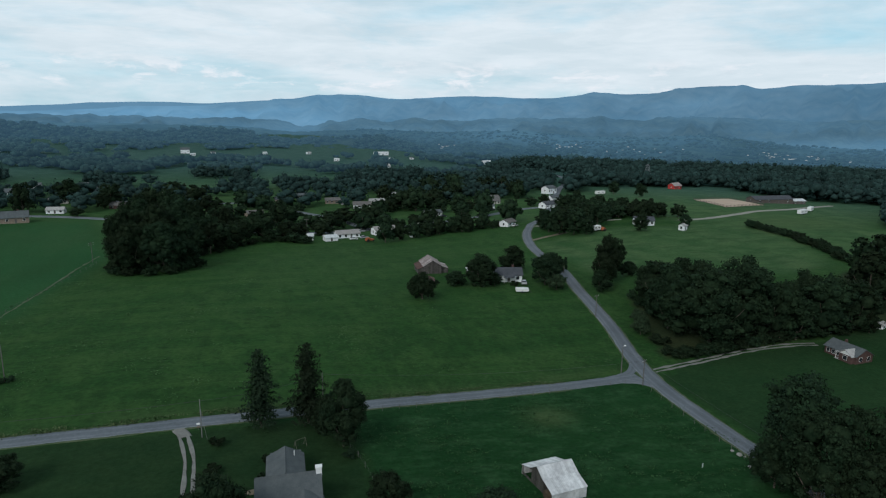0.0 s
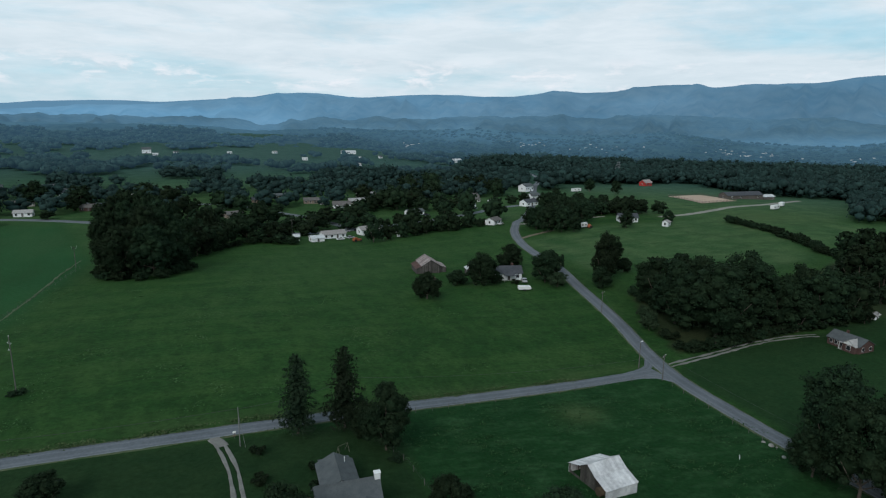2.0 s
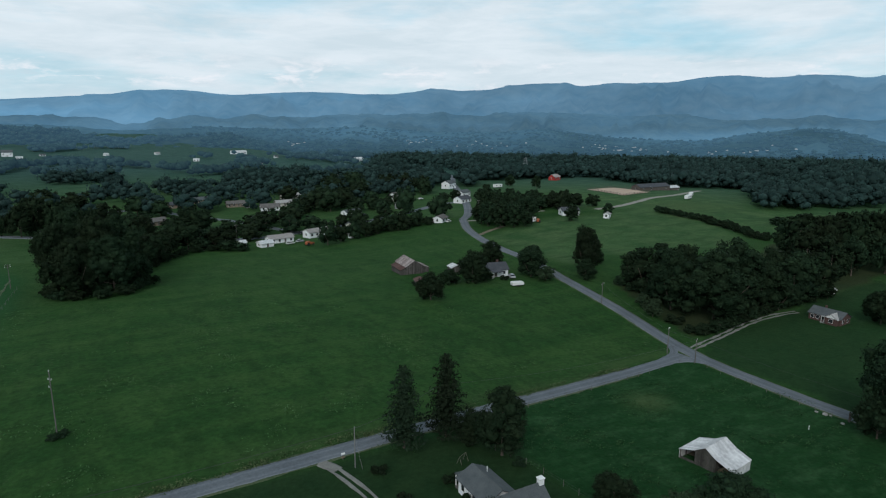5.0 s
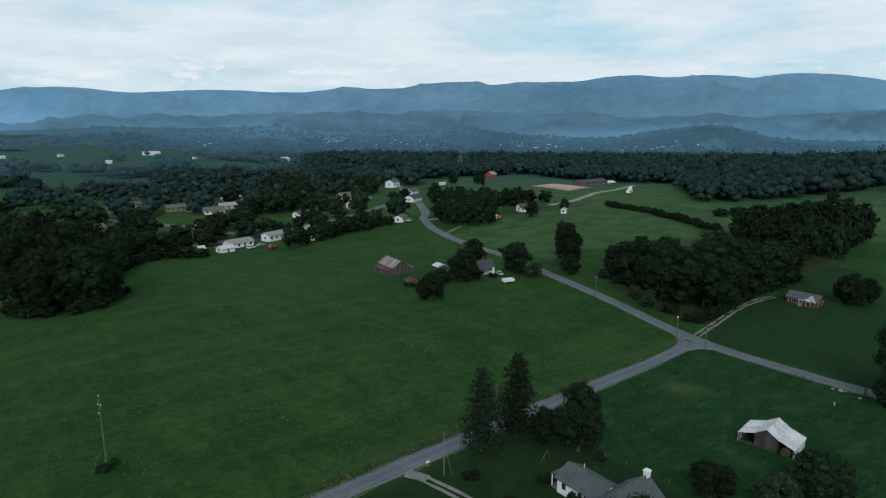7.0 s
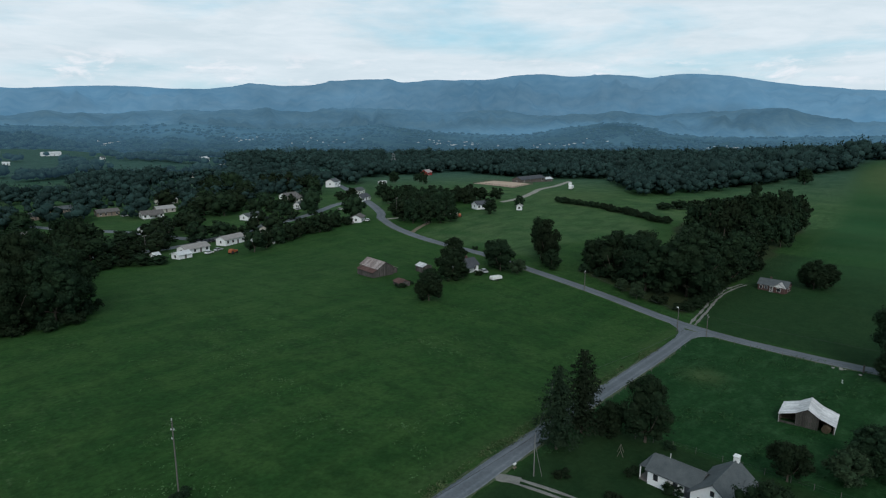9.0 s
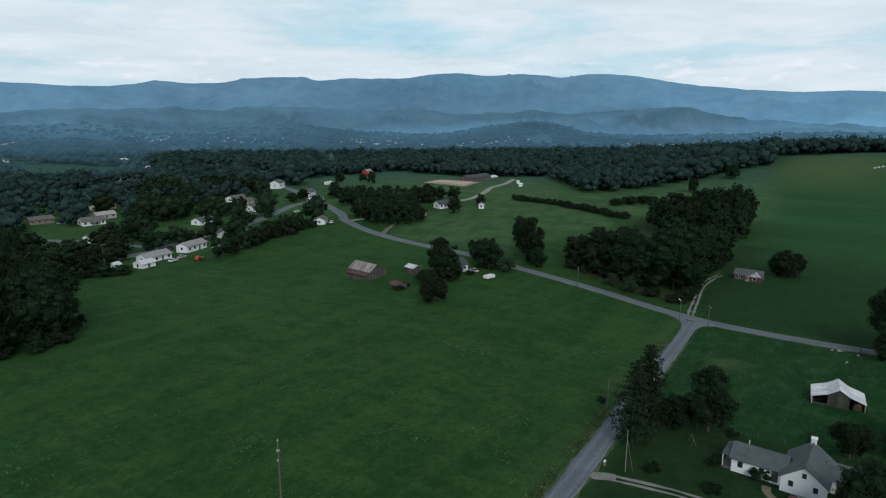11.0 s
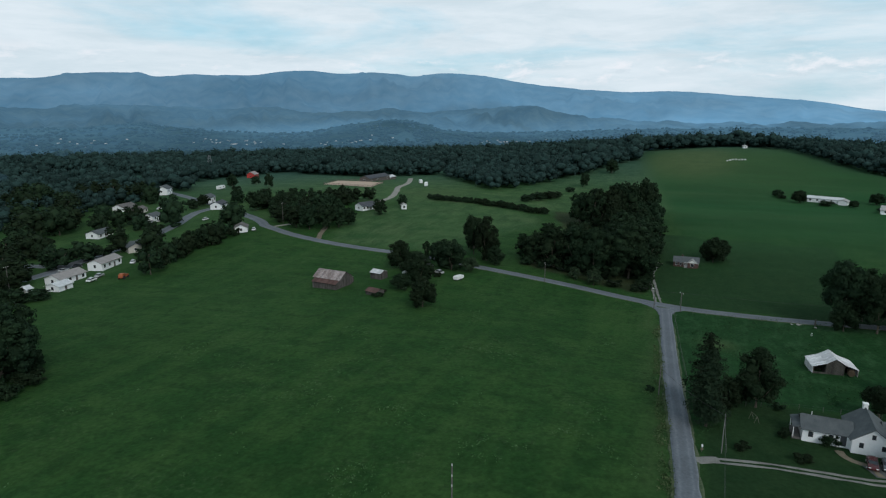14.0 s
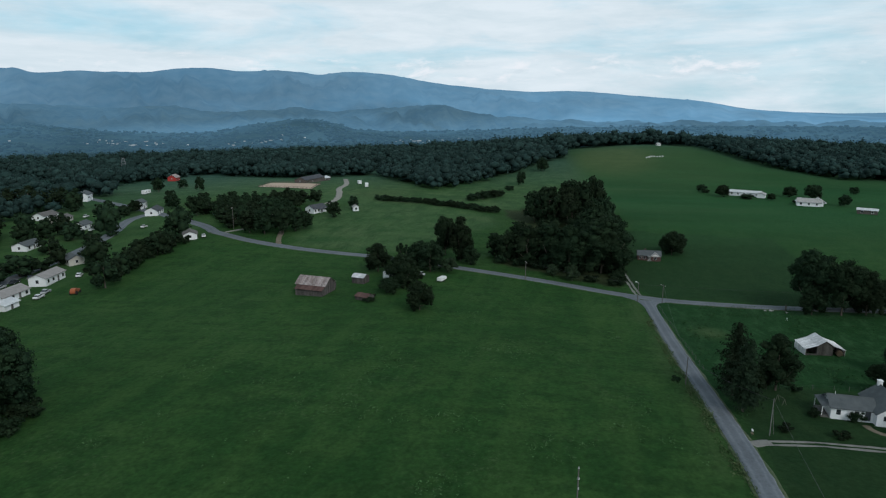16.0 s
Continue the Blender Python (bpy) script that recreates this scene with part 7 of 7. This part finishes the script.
def crate_machine(x, y, turn, s, label):
    e = thing("tractor", label, "tractor", at=pose(x, y, ground_at(x, y), 0, 0, turn))
    bm = bmesh.new()
    prism(bm, [(-1.6 * s, 0.6), (1.6 * s, 0.6), (1.6 * s, 1.3), (0.1, 1.5), (-0.1, 2.1), (-1.2 * s, 2.1), (-1.6 * s, 1.4)], -0.6 * s, 0.6 * s)
    part("body", bm, ORANGE, e)
    for wx, r in ((-1.0 * s, 0.7), (1.1 * s, 0.45)):
        for wy in (-0.75 * s, 0.75 * s):
            bm = bmesh.new()
            bmesh.ops.create_cone(bm, cap_ends=True, segments=14, radius1=r, radius2=r, depth=0.3, matrix=pose(wx, wy, r, 90))
            part("wheel", bm, RUBBER, e)


crate_machine(55, 317.5, 20, 1.4, "orange tractor at the meadow's edge")
crate_machine(169.9, 282.1, 40, 1.1, "orange tractor on the field grass")


TOWER = mat("galvanised_steel", (0.16, 0.17, 0.18), (0.22, 0.23, 0.24), 0.6, 0.5, 3.0, metal=0.2, bump=0)


def lattice_tower(x, y, h):
    e = thing("lattice_tower", "grey steel lattice power tower above the woods", "tower", at=pose(x, y, ground_at(x, y), 0, 0, 25))
    def leg(k, z):
        w = 3.2 * (1 - z / h) + 0.7
        return Vector((w * (1 if k in (0, 3) else -1), w * (1 if k < 2 else -1), z))
    for k in range(4):
        bm = bmesh.new()
        tube(bm, [leg(k, 0), leg(k, h)], 0.2, 0.14, 5)
        part("leg", bm, TOWER, e)
    for i in range(8):
        z0, z1 = h * i / 8, h * (i + 1) / 8
        for k in range(4):
            bm = bmesh.new()
            tube(bm, [leg(k, z0), leg((k + 1) % 4, z1)], 0.1, 0.1, 4)
            part("brace", bm, TOWER, e)
    for z in (h * 0.7, h * 0.82, h * 0.94):
        bm = bmesh.new()
        tube(bm, [(-4.5, 0, z), (0, 0, z + 0.6), (4.5, 0, z)], 0.12, 0.12, 5)
        part("crossarm", bm, TOWER, e)


lattice_tower(392, 572, 20)
# hilltop shed and wrapped bales
house(642, 67, 10, 6, 4, 2.0, 1.0, WHITE_SIDING, PALE_SHINGLE, "small white shed on the hilltop", 2, group="", name="shed")
for i in range(7):
    x, y = 535 + RS.uniform(-4, 4) + i * 1.2, 88 - i * 2.6
    bm = bmesh.new()
    bmesh.ops.create_cone(bm, cap_ends=True, segments=12, radius1=0.6, radius2=0.6, depth=1.4, matrix=pose(0, 0, 0.6, 90))
    tagged(part("wrapped_bale", bm, TRIM, None), "white wrapped round bale on the hill", "hay bale", "wrapped bales").matrix_basis = pose(x, y, ground_at(x, y), 0, 0, RS.uniform(0, 180))

# parked cars and vans in the village
WHITE_CAR = mat("white_car_paint", (0.66, 0.66, 0.66), (0.72, 0.72, 0.72), 0.25, 1, 4, bump=0, spec=0.6)
DARK_CAR = mat("dark_car_paint", (0.03, 0.035, 0.045), (0.05, 0.055, 0.065), 0.25, 1, 4, bump=0, spec=0.6)
SILVER_CAR = mat("silver_car_paint", (0.36, 0.37, 0.38), (0.42, 0.43, 0.44), 0.25, 1, 4, bump=0, spec=0.6)
for x, y, a, p, nm in ((146.6, 391.7, 20, WHITE_CAR, "white"), (143.2, 394.3, 30, SILVER_CAR, "silver"), (152.3, 394.4, 15, DARK_CAR, "dark"), (155.7, 367.3, 10, WHITE_CAR, "white"), (63, 352, 12, DARK_CAR, "dark"), (70, 351, 12, DARK_CAR, "dark"), (56, 351, 10, SILVER_CAR, "silver"), (48, 326, 14, WHITE_CAR, "white"), (54, 329, 20, SILVER_CAR, "silver"), (75, 334, 30, WHITE_CAR, "white"), (79, 452, 40, WHITE_CAR, "white"), (60, 451, 10, SILVER_CAR, "silver"), (114.9, 385, 20, DARK_CAR, "dark"), (199.5, 289, 0, SILVER_CAR, "silver"), (90.5, 201.5, 70, SILVER_CAR, "silver"), (318, -3, 50, WHITE_CAR, "white"), (137.1, 320.2, 35, WHITE_CAR, "white"), (176.1, 421.2, 20, WHITE_CAR, "white")):
    car(x, y, a, p, nm + " car parked beside a house", "village cars")

# ---- tufts in the pasture, weeds in the meadow ----
def tufts(name, label, material, n, poly, seed, size, blades, high, keep):
    """Uneven clumps of coarse grass, too many to count."""
    rng = np.random.default_rng(seed)
    px, py = np.array([p[0] for p in poly]), np.array([p[1] for p in poly])
    x, y = rng.uniform(px.min(), px.max(), n), rng.uniform(py.min(), py.max(), n)
    ok = inside(x, y, poly) & np.array([keep(a, b) for a, b in zip(x, y)])
    x, y = x[ok], y[ok]
    P, Nn, S = [], [], []
    for a, b in zip(x, y):
        s = size * rng.uniform(0.5, 1.5)
        m = int(blades * (0.5 + s / size / 2))
        d = rng.normal(size=(m, 2)) * s * np.array([0.75, 0.4])
        q = np.stack([a + d[:, 0], b + d[:, 1], np.zeros(m)], 1)
        q[:, 2] = hz(q[:, 0], q[:, 1]) + rng.uniform(0.05, high, m)
        P.append(q)
        k = rng.normal(size=(m, 3)) * 0.5 + np.array([0, 0, 0.8])
        Nn.append(k / np.linalg.norm(k, axis=1, keepdims=True))
        S.append(rng.uniform(0.07, 0.18, m) * (0.6 + s))
    V, F = quads(np.concatenate(P), np.concatenate(Nn), np.concatenate(S), rng, 0.6)
    tagged(new(name, arrays_mesh(name, V, F, material)), label, "grass", kind="stuff")


TUSSOCK = foliage("tussock_grass", (0.020, 0.058, 0.022), (0.038, 0.088, 0.034))
WEED = foliage("pale_weeds", (0.036, 0.080, 0.027), (0.064, 0.105, 0.044))
tufts("tussocks", "dark uneven tussocks of pasture grass", TUSSOCK, 9000, PASTURE, 5, 0.55, 8, 0.4, lambda a, b: noise.noise(Vector((a / 12, b / 9, 1.0))) + 0.5 * noise.noise(Vector((a / 3, b / 2, 3.0))) > 0.05 and b < 114)
tufts("meadow_weeds", "pale flowering weeds in the hay meadow", WEED, 9000, [(-120, 118), (30, 121), (66, 150), (40, 200), (-10, 240), (-80, 240)], 6, 0.7, 5, 0.25, lambda a, b: noise.noise(Vector((a / 14, b / 14, 6.0))) + 0.6 * noise.noise(Vector((a / 4, b / 4, 2.0))) > 0.34 and b > 121)
DRY_GRASS = foliage("dry_long_grass", (0.040, 0.066, 0.025), (0.076, 0.092, 0.043))
tufts("lane_grass", "strip of dry long grass between the lane and the meadow", DRY_GRASS, 9000, [(-120, 112.6), (-43, 115.5), (-16, 116.8), (19.5, 119.6), (66, 122.6), (66, 124.6), (19.5, 121.8), (-16, 119.2), (-43, 117.6), (-120, 115.0)], 9, 0.6, 5, 0.3, lambda a, b: noise.noise(Vector((a / 9, b / 3, 3.0))) > -0.18)
